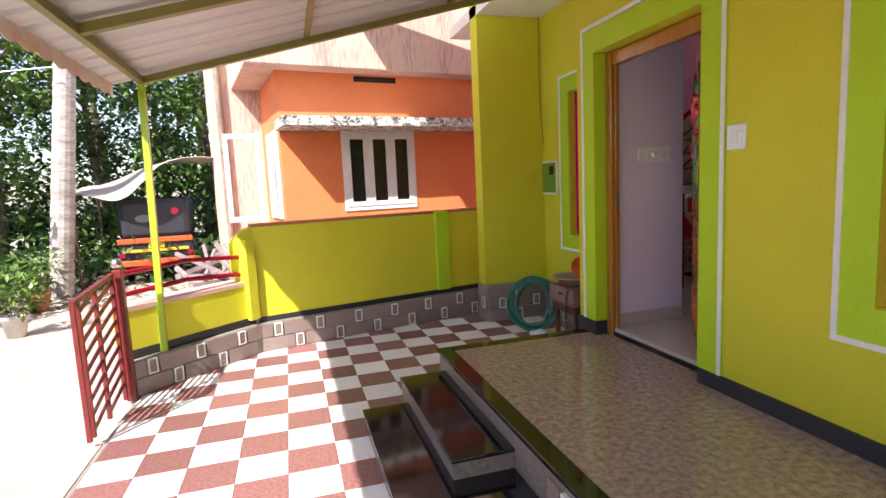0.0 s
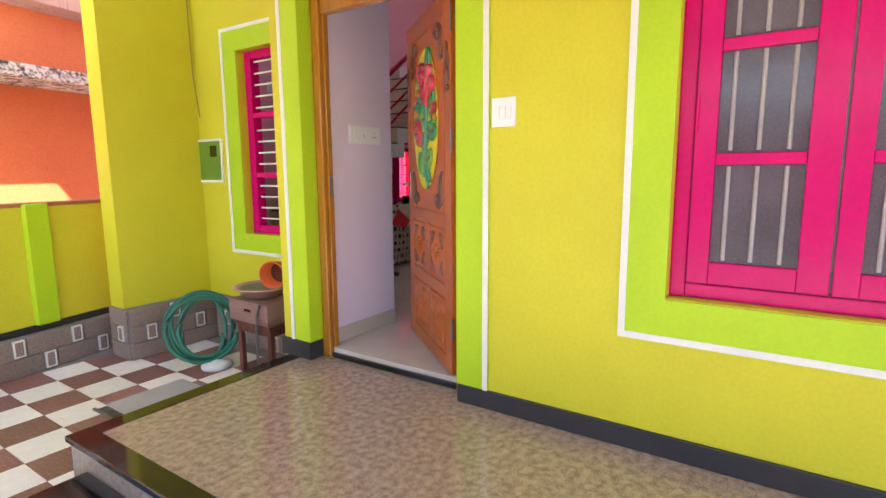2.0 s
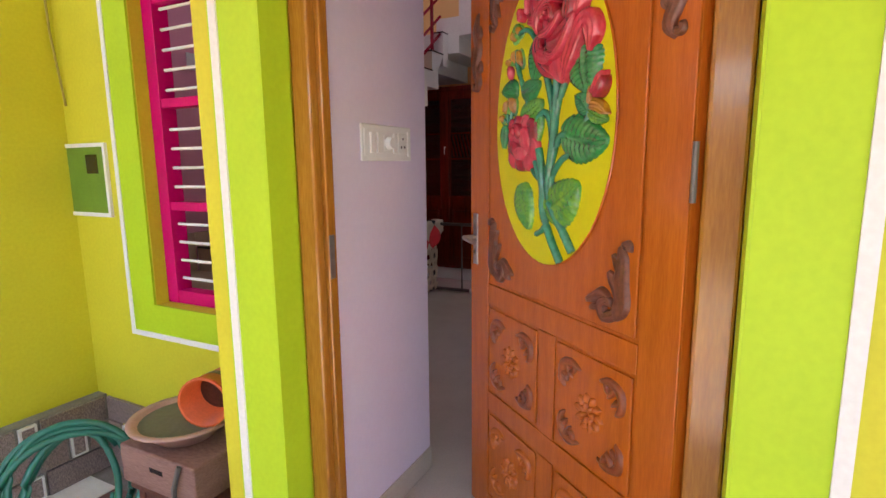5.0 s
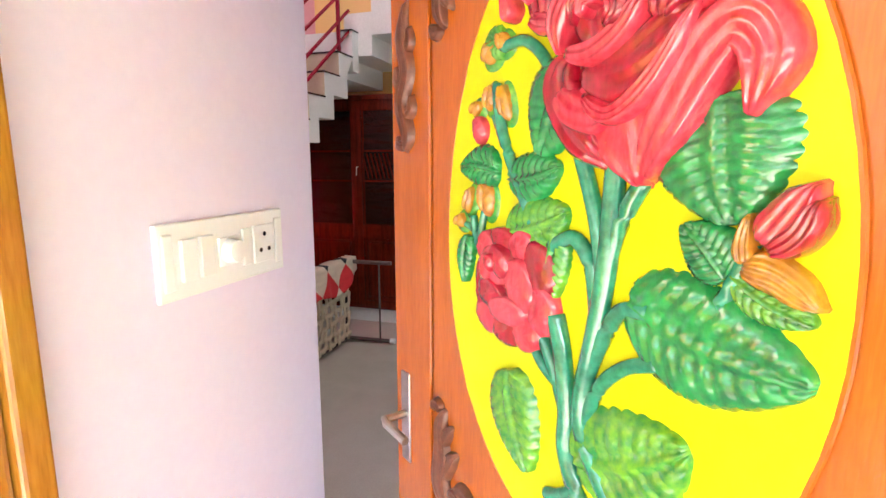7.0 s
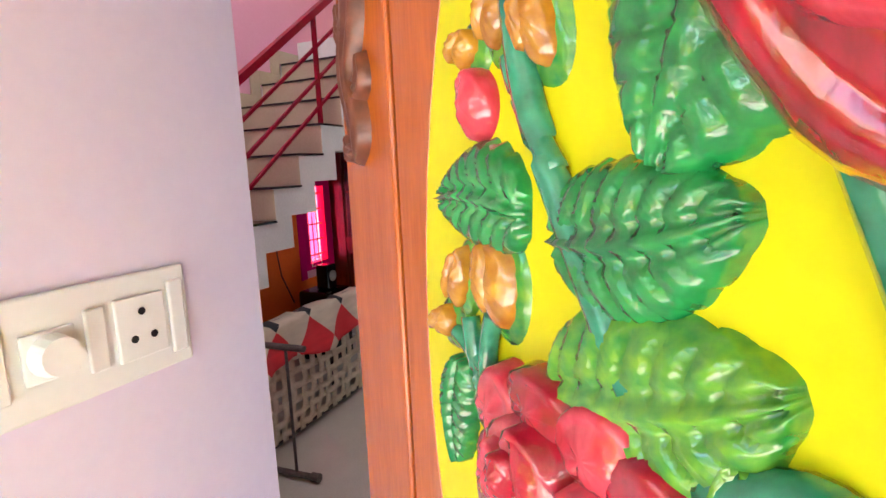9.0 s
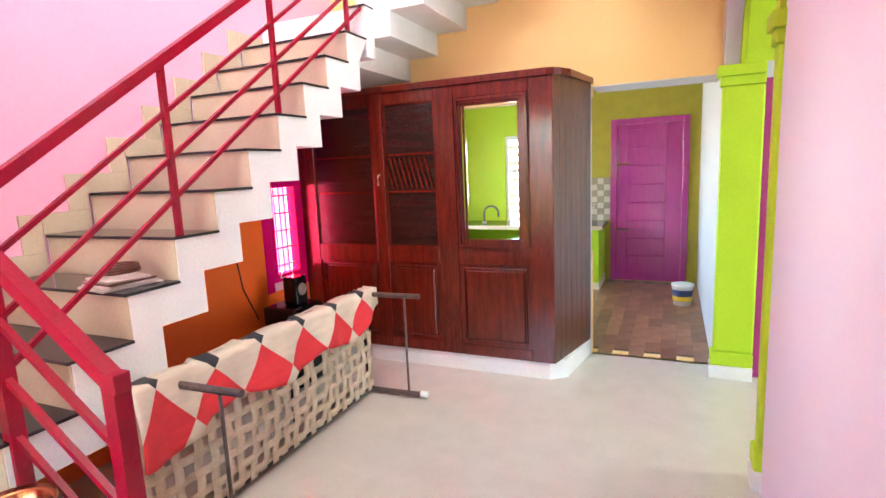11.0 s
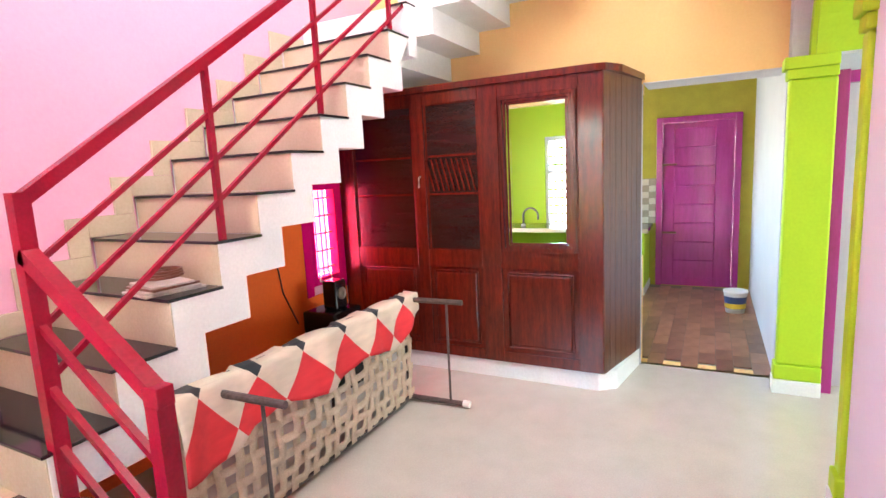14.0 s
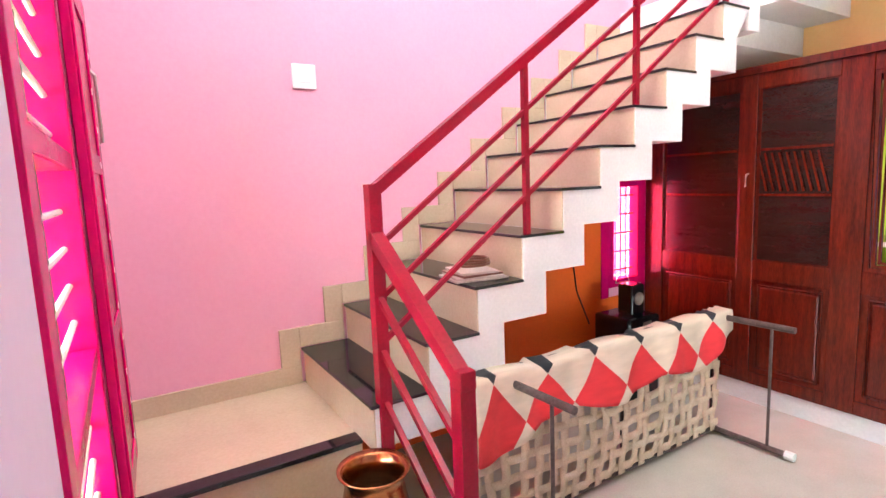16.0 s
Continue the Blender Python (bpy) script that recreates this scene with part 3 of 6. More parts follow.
def eased(path, n=6):
    """The path rounded through its points."""
    pts = [Vector(p) for p in path]
    out = []
    for i in range(len(pts) - 1):
        p0, p1, p2, p3 = pts[max(i - 1, 0)], pts[i], pts[i + 1], pts[min(i + 2, len(pts) - 1)]
        for k in range(n):
            t = k / n
            out.append(0.5 * ((2 * p1) + (p2 - p0) * t + (2 * p0 - 5 * p1 + 4 * p2 - p3) * t * t + (3 * p1 - p0 - 3 * p2 + p3) * t ** 3))
    return out + [pts[-1]]


def relief(spine, widths, height, lift=0.0, lip=0.0, ridges=3, depth=0.0015, base=None, n=5, nv=12):
    """A carved band along a rounded spine of (u, z) points: arched across, fluted lengthwise, one edge rolled up by lip."""
    base = BASE if base is None else base
    pts = eased(spine, n)
    m = len(pts)
    bm = bmesh.new()
    rows_ = []
    for i, p in enumerate(pts):
        f = i / (m - 1)
        g = f * (len(widths) - 1)
        k = min(int(g), len(widths) - 2)
        s = g - k
        s = s * s * (3 - 2 * s)
        w = (widths[k] * (1 - s) + widths[k + 1] * s) / 2
        d = (pts[min(i + 1, m - 1)] - pts[max(i - 1, 0)]).normalized()
        q = Vector((-d.y, d.x))
        row = []
        end = min(1.0, 6 * f, 6 * (1 - f)) ** 0.5 if 0 < i < m - 1 else 0.0
        for j in range(nv + 1):
            v = 2 * j / nv - 1
            e = (1 - v ** 4) ** 0.5
            h = lift * (0.45 + 0.55 * e) * (0.6 + 0.4 * end) + height * e * (0.35 + 0.65 * end) + lip * max(0.0, v) ** 2 * (1 - max(0, v) ** 8) * end
            h += (depth * math.sin(ridges * math.pi * v + 2.2 * f) + 0.35 * depth * math.sin(11 * math.pi * v + 4 * math.sin(5 * f))) * end
            if j in (0, nv) or i in (0, m - 1):
                h = -0.001
            vv = v * (1.0 if j not in (1, nv - 1) else 1.03) * (0.72 + 0.28 * end)
            row.append(bm.verts.new((base - h, p.x + q.x * w * vv, p.y + q.y * w * vv)))
        rows_.append(row)
    for a, c_ in zip(rows_, rows_[1:]):
        for j in range(nv):
            bm.faces.new((a[j], a[j + 1], c_[j + 1], c_[j]))
    bmesh.ops.recalc_face_normals(bm, faces=bm.faces[:])
    return bm


def foot(p):
    """The plaque's lower part, drawn together a little towards its middle."""
    return (p[0], p[1] + 0.10 * max(0.0, 1.45 - p[1]))


oval = [foot((0.483 + 0.274 * math.cos(2 * math.pi * k / 64), 1.50 + 0.437 * math.sin(2 * math.pi * k / 64))) for k in range(64)]
bm = prism(oval, "x", FX - 0.006, FX - 0.0005)
rose = part("rose_plaque", bm, M_OVAL, leaf, "yellow oval carrying a painted rose in relief")
rim = rod([(FX - 0.004, u, z) for u, z in oval + oval[:1]], 0.003, 6)
part("rim", rim, M_WOOD, rose)
BASE = FX - 0.006


def stem(r, *path):
    part("stem", rod([(BASE - 0.005, p.x, p.y) for p in eased([foot(q) for q in path])], r, 12), M_STEM, rose, smooth=True)


def blade(b, t, w, m, veins=8):
    part("carved_leaf", carved_leaf(foot(b), foot(t), w, 0.010, veins), m, rose, smooth=True)


def petal(m, widths, height, lift, lip, *spine):
    part("petal", relief(spine, widths, height, lift, lip, 3 + len(spine) % 2, 0.0013, None, 6, 20), m, rose, smooth=True)


def lobe(m, u, z, ru, rz, turn=0, lift=0.004, height=0.011, lip=0.004, name="petal"):
    part(name, domed((u, z), ru, rz, turn, height, lift, lip, BASE), m, rose, smooth=True)


# stems, all springing from the two main ones
stem(0.0125, (0.40, 1.085), (0.45, 1.16), (0.484, 1.24), (0.486, 1.30), (0.495, 1.37), (0.51, 1.43))
stem(0.0125, (0.35, 1.125), (0.39, 1.18), (0.44, 1.245), (0.464, 1.31), (0.448, 1.42), (0.436, 1.51), (0.43, 1.62))
stem(0.010, (0.438, 1.49), (0.425, 1.545), (0.395, 1.60))
stem(0.010, (0.440, 1.49), (0.455, 1.56), (0.485, 1.64))
stem(0.010, (0.446, 1.44), (0.457, 1.50), (0.485, 1.53), (0.52, 1.515))
stem(0.010, (0.460, 1.35), (0.44, 1.41), (0.415, 1.458), (0.38, 1.465))
stem(0.009, (0.458, 1.29), (0.44, 1.35), (0.405, 1.392), (0.365, 1.41))
stem(0.009, (0.486, 1.29), (0.505, 1.34), (0.53, 1.39), (0.545, 1.43))
stem(0.007, (0.50, 1.33), (0.53, 1.35), (0.555, 1.385), (0.565, 1.42))
stem(0.009, (0.462, 1.20), (0.49, 1.172), (0.515, 1.158))
stem(0.008, (0.555, 1.54), (0.59, 1.60), (0.62, 1.66), (0.632, 1.72))
stem(0.008, (0.50, 1.66), (0.535, 1.73), (0.575, 1.765), (0.62, 1.765))
stem(0.006, (0.64, 1.47), (0.672, 1.505), (0.682, 1.54))
stem(0.007, (0.325, 1.47), (0.305, 1.50), (0.285, 1.55))
# leaves
blade((0.41, 1.80), (0.39, 1.93), 0.13, M_LEAF, 9)
blade((0.325, 1.675), (0.305, 1.562), 0.14, M_LEAF, 9)
blade((0.49, 1.73), (0.545, 1.625), 0.11, M_LEAF, 9)
blade((0.625, 1.605), (0.712, 1.61), 0.065, M_LEAF)
blade((0.60, 1.595), (0.51, 1.612), 0.07, M_LEAF)
blade((0.60, 1.525), (0.495, 1.56), 0.085, M_LEAF2)
blade((0.512, 1.535), (0.515, 1.45), 0.055, M_LEAF2)
blade((0.695, 1.51), (0.70, 1.435), 0.042, M_LEAF)
blade((0.305, 1.515), (0.35, 1.56), 0.06, M_LEAF)
blade((0.405, 1.472), (0.228, 1.438), 0.125, M_LEAF, 10)
blade((0.60, 1.318), (0.552, 1.168), 0.105, M_LEAF2, 9)
blade((0.468, 1.235), (0.328, 1.325), 0.135, M_LEAF2, 9)
blade((0.30, 1.52), (0.232, 1.49), 0.045, M_LEAF2)
blade((0.615, 1.775), (0.655, 1.765), 0.05, M_LEAF2, 5)
for u, z, ru, rz, turn in ((0.643, 1.703, 0.011, 0.019, 8), (0.674, 1.692, 0.010, 0.012, 30), (0.613, 1.694, 0.012, 0.026, -14), (0.644, 1.762, 0.016, 0.017, 20), (0.617, 1.771, 0.012, 0.014, -20),
                           (0.690, 1.562, 0.008, 0.022, 14), (0.650, 1.566, 0.017, 0.026, -12), (0.712, 1.530, 0.011, 0.012, 30)):
    lobe(M_LEAF2, u, z - 0.002, ru + 0.008, rz + 0.007, turn, 0.0, 0.006, 0.0, "bud_casing")
    lobe(M_BUD, u, z, ru, rz, turn, 0.006, 0.009, 0.003, "bud")
    lobe(M_BUD, u + ru * 0.35, z + rz * 0.1, ru * 0.5, rz * 0.8, turn + 8, 0.012, 0.006, 0.002, "bud")
stem(0.006, (0.60, 1.625), (0.622, 1.655), (0.634, 1.68))
stem(0.006, (0.664, 1.50), (0.662, 1.525), (0.655, 1.548))
stem(0.005, (0.662, 1.51), (0.688, 1.522), (0.70, 1.526))
petal(M_BUD, (0.015, 0.035, 0.03, 0.006), 0.012, 0.006, 0.006, (0.292, 1.53), (0.262, 1.525), (0.226, 1.503))
petal(M_BUD, (0.012, 0.022, 0.018, 0.006), 0.012, 0.006, 0.004, (0.288, 1.53), (0.29, 1.55), (0.285, 1.577))
# the large rose
petal(M_ROSE2, (0.09, 0.13, 0.10, 0.012), 0.014, 0.012, 0.004, (0.43, 1.72), (0.42, 1.68), (0.405, 1.64), (0.392, 1.590))
petal(M_ROSE2, (0.03, 0.056, 0.062, 0.058, 0.05, 0.012), 0.016, 0.014, 0.010, (0.395, 1.60), (0.362, 1.66), (0.328, 1.715), (0.300, 1.728), (0.280, 1.70), (0.293, 1.65))
petal(M_ROSE, (0.02, 0.055, 0.06, 0.03), 0.014, 0.014, 0.008, (0.425, 1.612), (0.475, 1.65), (0.502, 1.70), (0.488, 1.735))
petal(M_ROSE2, (0.02, 0.045, 0.045, 0.015), 0.013, 0.020, 0.008, (0.50, 1.70), (0.475, 1.675), (0.445, 1.665), (0.42, 1.67))
petal(M_ROSE, (0.03, 0.07, 0.07, 0.02), 0.014, 0.016, 0.004, (0.475, 1.715), (0.42, 1.705), (0.37, 1.725), (0.335, 1.752))
petal(M_ROSE2, (0.010, 0.026, 0.030, 0.024, 0.008), 0.012, 0.026, 0.010, (0.465, 1.69), (0.425, 1.665), (0.39, 1.68), (0.358, 1.715), (0.335, 1.757))
petal(M_ROSE, (0.03, 0.085, 0.085, 0.03), 0.012, 0.018, 0.004, (0.44, 1.73), (0.445, 1.76), (0.44, 1.79), (0.43, 1.812))
petal(M_ROSE2, (0.015, 0.042, 0.046, 0.040, 0.010), 0.012, 0.026, 0.010, (0.498, 1.73), (0.497, 1.775), (0.465, 1.805), (0.42, 1.812), (0.39, 1.80))
petal(M_ROSE2, (0.012, 0.032, 0.030, 0.012), 0.012, 0.028, 0.008, (0.49, 1.735), (0.45, 1.728), (0.41, 1.745), (0.385, 1.775))
petal(M_ROSE, (0.010, 0.026, 0.028, 0.026, 0.008), 0.010, 0.034, 0.008, (0.475, 1.755), (0.462, 1.785), (0.425, 1.787), (0.415, 1.76), (0.435, 1.748))
petal(M_ROSE2, (0.008, 0.020, 0.020, 0.006), 0.010, 0.040, 0.004, (0.452, 1.758), (0.448, 1.775), (0.432, 1.772))
petal(M_ROSE, (0.02, 0.055, 0.05, 0.012), 0.014, 0.018, 0.008, (0.375, 1.74), (0.365, 1.785), (0.345, 1.825))
petal(M_ROSE2, (0.015, 0.038, 0.042, 0.015), 0.014, 0.014, 0.008, (0.342, 1.745), (0.325, 1.785), (0.318, 1.818))
# the bud and the half-open flower beside it
petal(M_ROSE, (0.03, 0.055, 0.05, 0.012), 0.014, 0.012, 0.006, (0.53, 1.775), (0.535, 1.815), (0.53, 1.856))
petal(M_ROSE2, (0.015, 0.028, 0.028, 0.008), 0.014, 0.018, 0.006, (0.548, 1.795), (0.55, 1.825), (0.545, 1.852))
petal(M_ROSE, (0.012, 0.03, 0.026, 0.008), 0.014, 0.012, 0.006, (0.50, 1.79), (0.498, 1.825), (0.50, 1.86))
petal(M_ROSE2, (0.01, 0.035, 0.03, 0.01), 0.012, 0.014, 0.006, (0.555, 1.785), (0.525, 1.775), (0.50, 1.765))
petal(M_ROSE2, (0.014, 0.030, 0.024, 0.008), 0.014, 0.010, 0.004, (0.598, 1.79), (0.60, 1.81), (0.602, 1.83))
lobe(M_ROSE2, 0.667, 1.662, 0.015, 0.021, -6, 0.006, 0.010)
# the lower rose: outer petals, then the whorl
lobe(M_ROSE, 0.588, 1.450, 0.078, 0.078, 0, 0.003, 0.012)
for m, u, z, ru, rz, turn in ((M_ROSE, 0.534, 1.482, 0.030, 0.044, -12), (M_ROSE2, 0.530, 1.430, 0.027, 0.038, 10), (M_ROSE, 0.646, 1.445, 0.022, 0.046, 4), (M_ROSE2, 0.637, 1.402, 0.032, 0.028, 24),
                              (M_ROSE, 0.597, 1.388, 0.035, 0.024, 6), (M_ROSE2, 0.556, 1.394, 0.032, 0.027, -16), (M_ROSE2, 0.642, 1.499, 0.026, 0.026, 30), (M_ROSE, 0.606, 1.514, 0.029, 0.019, 4), (M_ROSE2, 0.568, 1.509, 0.028, 0.023, -18)):
    lobe(m, u, z, ru, rz, turn, 0.009, 0.012, 0.006)
for m, u, z, ru, rz, turn, lift in ((M_ROSE2, 0.566, 1.458, 0.030, 0.040, -14, 0.016), (M_ROSE, 0.622, 1.436, 0.036, 0.024, 18, 0.016), (M_ROSE2, 0.588, 1.420, 0.040, 0.022, -4, 0.019),
                                    (M_ROSE2, 0.613, 1.480, 0.032, 0.031, 10, 0.018), (M_ROSE, 0.598, 1.486, 0.018, 0.026, -20, 0.023), (M_ROSE2, 0.624, 1.476, 0.015, 0.022, 18, 0.025), (M_ROSE, 0.610, 1.484, 0.010, 0.014, 0, 0.030)):
    lobe(m, u, z, ru, rz, turn, lift, 0.010, 0.006)
# the bud on the far side
petal(M_ROSE2, (0.015, 0.040, 0.036, 0.006), 0.016, 0.010, 0.006, (0.275, 1.55), (0.258, 1.572), (0.236, 1.604))
petal(M_ROSE, (0.012, 0.026, 0.024, 0.006), 0.014, 0.016, 0.006, (0.268, 1.545), (0.245, 1.562), (0.232, 1.592))


def carving(*bms):
    bm = bms[0]
    for b in bms[1:]:
        join(bm, b)
    part("carving", bm, M_CARVE, leaf, "dark stained carved scroll", smooth=True)


def corner_scroll(u0, z0, su, sz):
    """An acanthus corner: an upright lobed leaf, a coil at its foot and a short side leaf."""
    def at(*ps):
        return [(u0 + su * x, z0 + sz * y) for x, y in ps]
    def r(h, lift, w, *ps):
        return relief(at(*ps), w, h, lift, 0.003, 5, 0.0020, FX, 5, 8)
    carving(r(0.010, 0.003, (0.012, 0.03, 0.045, 0.05, 0.03), (0.03, 0.195), (0.018, 0.16), (0.022, 0.11), (0.018, 0.05), (0.05, 0.012)),
            r(0.008, 0.003, (0.02, 0.024, 0.008), (0.02, 0.19), (0.005, 0.198), (-0.006, 0.182)),
            r(0.008, 0.003, (0.03, 0.026, 0.008), (0.02, 0.12), (0.035, 0.15), (0.052, 0.172)),
            r(0.008, 0.003, (0.04, 0.034, 0.010), (0.022, 0.07), (0.045, 0.105), (0.066, 0.128)),
            r(0.010, 0.004, (0.030, 0.034, 0.030, 0.022, 0.008), (0.03, 0.03), (0.07, 0.012), (0.085, 0.04), (0.062, 0.055), (0.052, 0.038)),
            r(0.009, 0.003, (0.03, 0.045, 0.030, 0.008), (0.06, 0.05), (0.085, 0.062), (0.115, 0.05), (0.145, 0.035)),
            r(0.007, 0.003, (0.02, 0.022, 0.006), (0.085, 0.03), (0.11, 0.028), (0.128, 0.018)))


corner_scroll(0.150, 1.005, 1, 1)
corner_scroll(0.800, 1.000, -1, 1)
corner_scroll(0.150, 2.015, 1, -1)
corner_scroll(0.800, 2.015, -1, -1)
for u0, su in ((0.055, 1), (0.900, -1)):
    def at(*ps):
        return [(u0 + su * x * 0.9, 1.635 + (z - 1.585) * 0.9) for x, z in ps]
    carving(relief(at((0.0, 1.585), (0.016, 1.62), (-0.008, 1.68), (0.014, 1.74), (-0.004, 1.80), (0.012, 1.87)), (0.012, 0.034, 0.04, 0.042, 0.034, 0.01), 0.010, 0.003, 0.003, 5, 0.0020, FX, 5, 8),
            relief(at((0.004, 1.60), (-0.018, 1.60), (-0.02, 1.62)), (0.02, 0.022, 0.008), 0.008, 0.003, 0.002, 5, 0.0020, FX, 5, 8),
            relief(at((0.0, 1.655), (0.028, 1.665), (0.03, 1.695)), (0.026, 0.026, 0.008), 0.008, 0.003, 0.002, 5, 0.0020, FX, 5, 8),
            relief(at((0.0, 1.71), (-0.022, 1.725), (-0.024, 1.755)), (0.026, 0.026, 0.008), 0.008, 0.003, 0.002, 5, 0.0020, FX, 5, 8),
            relief(at((0.006, 1.775), (0.026, 1.79), (0.022, 1.82)), (0.026, 0.024, 0.008), 0.008, 0.003, 0.002, 5, 0.0020, FX, 5, 8))
# carved flowers with corner leaves on the four lower panels
for zc in (0.335, 0.737):
    for yc in (0.272, 0.667):
        bm = bmesh.new()
        for ring, count, r0, r1 in ((0, 10, 0.022, 0.055), (1, 7, 0.008, 0.032)):
            for k in range(count):
                a = 2 * math.pi * (k + 0.4 * ring) / count
                ps = [(yc + q * math.cos(a + e), zc + q * math.sin(a + e)) for q, e in ((r0, 0), ((r0 + r1) / 2, 0.05), (r1, 0.12))]
                join(bm, relief(ps, (0.008, 0.028 - 0.008 * ring, 0.006), 0.006, 0.002 + 0.004 * ring, 0.002, 5, 0.0020, FX, 3, 6))
        part("carved_flower", bm, M_WOOD, leaf, "carved flower in low relief", smooth=True)
        for sy in (-1, 1):
            for sz in (-1, 1):
                def at(*ps):
                    return [(yc + sy * x, zc + sz * y) for x, y in ps]
                bm = relief(at((0.035, 0.105), (0.075, 0.115), (0.112, 0.10), (0.118, 0.06), (0.10, 0.035)), (0.008, 0.024, 0.030, 0.024, 0.008), 0.007, 0.002, 0.002, 5, 0.0020, FX, 4, 6)
                for ps in (((0.06, 0.112), (0.066, 0.092), (0.085, 0.085)), ((0.095, 0.108), (0.085, 0.09), (0.07, 0.07)), ((0.116, 0.075), (0.10, 0.07), (0.088, 0.055))):
                    join(bm, relief(at(*ps), (0.014, 0.02, 0.006), 0.006, 0.002, 0.002, 5, 0.0020, FX, 4, 6))
                part("carved_leaf", bm, M_WOOD if zc < 0.5 else M_CARVE2, leaf, smooth=True)
lock = part("lock_plate", box((FX - 0.005, 0.896, 1.03), (FX - 0.0003, 0.928, 1.215), 0.002), M_STEEL, leaf, "brushed steel lock plate")
part("lever", rod([(FX - 0.005, 0.912, 1.13), (FX - 0.05, 0.912, 1.13), (FX - 0.055, 0.895, 1.129), (FX - 0.05, 0.83, 1.122)], 0.008, 10), M_STEEL, lock, "steel lever handle")
part("keyhole", prism([(0.912 + 0.006 * math.cos(k * 0.5236), 1.075 + 0.009 * math.sin(k * 0.5236)) for k in range(12)], "x", FX - 0.0062, FX - 0.0045), M_BLACK, lock)
part("edge_plate", box((-0.012, LW - 0.0005, 1.03), (0.012, LW + 0.002, 1.215)), M_STEEL, leaf)
for z in (0.35, 1.37, 1.98):
    part("hinge", rod([(-0.022, -0.010, z - 0.06), (-0.022, -0.010, z + 0.06)], 0.006, 10), M_IRON, leaf, "dark steel butt hinge")
leaf.matrix_world = pose(0.112, 0.052, 0, 0, 0, -39.2)

# ---- windows of the front ----
def mesh_curtain(name):
    return mat(name, (0.13, 0.11, 0.14), 0.12, dark=(0.06, 0.05, 0.07), scale=3, fine=220, stretch=(1, 1, 1), bump=0.1)


M_PANE = mesh_curtain("dim_reflecting_pane")
M_BAR = mat("grey_white_bar_paint", (0.40, 0.37, 0.38), 0.4)
front_window = thing("front_window", "magenta painted wooden window with closed glazed shutters", "window")
for y0, y1 in ((-2.129, -2.07), (-1.105, -1.046)):
    part("jamb", box((0.06, y0, 0.692), (0.15, y1, 2.249), 0.004), M_MAGENTA, front_window)
for z0, z1 in ((0.692, 0.75), (2.19, 2.249)):
    part("frame_rail", box((0.06, -2.069, z0), (0.15, -1.106, z1), 0.004), M_MAGENTA, front_window)
for a, b in ((-1.110, -1.583), (-1.591, -2.066)):
    sh = part("shutter", box((0.045, a, 0.757), (0.085, a - 0.078, 2.185), 0.004), M_MAGENTA, front_window)
    part("stile", box((0.045, b + 0.10, 0.757), (0.085, b, 2.185), 0.004), M_MAGENTA, sh)
    for z0, z1 in ((0.757, 0.845), (1.23, 1.275), (1.655, 1.70), (2.10, 2.185)):
        part("cross_rail", box((0.047, a - 0.0785, z0), (0.083, b + 0.1005, z1), 0.004), M_MAGENTA, sh)
    for z0, z1 in ((0.845, 1.23), (1.275, 1.655), (1.70, 2.10)):
        part("pane", box((0.070, a - 0.0785, z0), (0.074, b + 0.1005, z1)), M_PANE, sh, "dim greyish glass pane")
        for k in range(3):
            y = a - 0.125 - k * 0.095
            part("grille_bar", rod([(0.066, y, z0 + 0.01), (0.066, y, z1 - 0.005)], 0.008, 8), M_BAR, sh, "pale vertical steel bar")
part("hinge", rod([(0.040, -1.116, 1.36), (0.040, -1.116, 1.50)], 0.006, 8), M_MAGENTA, front_window)

narrow = thing("narrow_window", "narrow magenta wooden window with white horizontal bars", "window")
for y0, y1 in ((1.641, 1.72), (2.49, 2.569)):
    part("jamb", box((0.70, y0, 0.681), (0.79, y1, 2.239), 0.004), M_MAGENTA, narrow)
for z0, z1 in ((0.681, 0.75), (1.17, 1.215), (1.68, 1.725), (2.17, 2.239)):
    part("frame_rail", box((0.705, 1.7205, z0), (0.785, 2.4895, z1), 0.004), M_MAGENTA, narrow)
for k in range(15):
    z = 0.81 + k * 0.096
    part("bar", rod([(0.745, 1.70, z), (0.745, 2.51, z)], 0.008, 8), M_WHITE, narrow, "white steel bar") if min(abs(z - 1.19), abs(z - 1.70)) > 0.03 else None
part("upright_bar", rod([(0.742, 2.10, 0.7505), (0.742, 2.10, 2.1695)], 0.009, 8), M_IRON, narrow)
shut = part("shutter", box((0.0, 0.004, 0.69), (0.025, 0.40, 2.23), 0.004), M_MAGENTA, narrow, "magenta wooden shutter folded back on the wall")
shut.matrix_local = pose(0.792, 2.575, 0, 0, 0, -2.5)
part("handle", rod([(0.024, 0.35, 1.77), (0.042, 0.35, 1.79), (0.042, 0.35, 2.00), (0.024, 0.35, 2.02)], 0.006, 8), M_STEEL, shut, "steel pull handle")
for y0, y1 in ((0.008, 0.07), (0.33, 0.396)):
    part("stile", box((0.0252, y0, 0.695), (0.032, y1, 2.225), 0.002), M_MAGENTA, shut)
for z0, z1 in ((0.695, 0.77), (1.17, 1.23), (1.68, 1.74), (2.15, 2.225)):
    part("cross_rail", box((0.0252, 0.0705, z0), (0.031, 0.3295, z1), 0.002), M_MAGENTA, shut)
# small white marks up the shutter in two staggered columns
for k in range(12):
    part("white_mark", box((0.0322, 0.30 + 0.03 * (k % 2), 0.78 + k * 0.115), (0.0335, 0.309 + 0.03 * (k % 2), 0.80 + k * 0.115)), M_WHITE, shut, "small white mark")


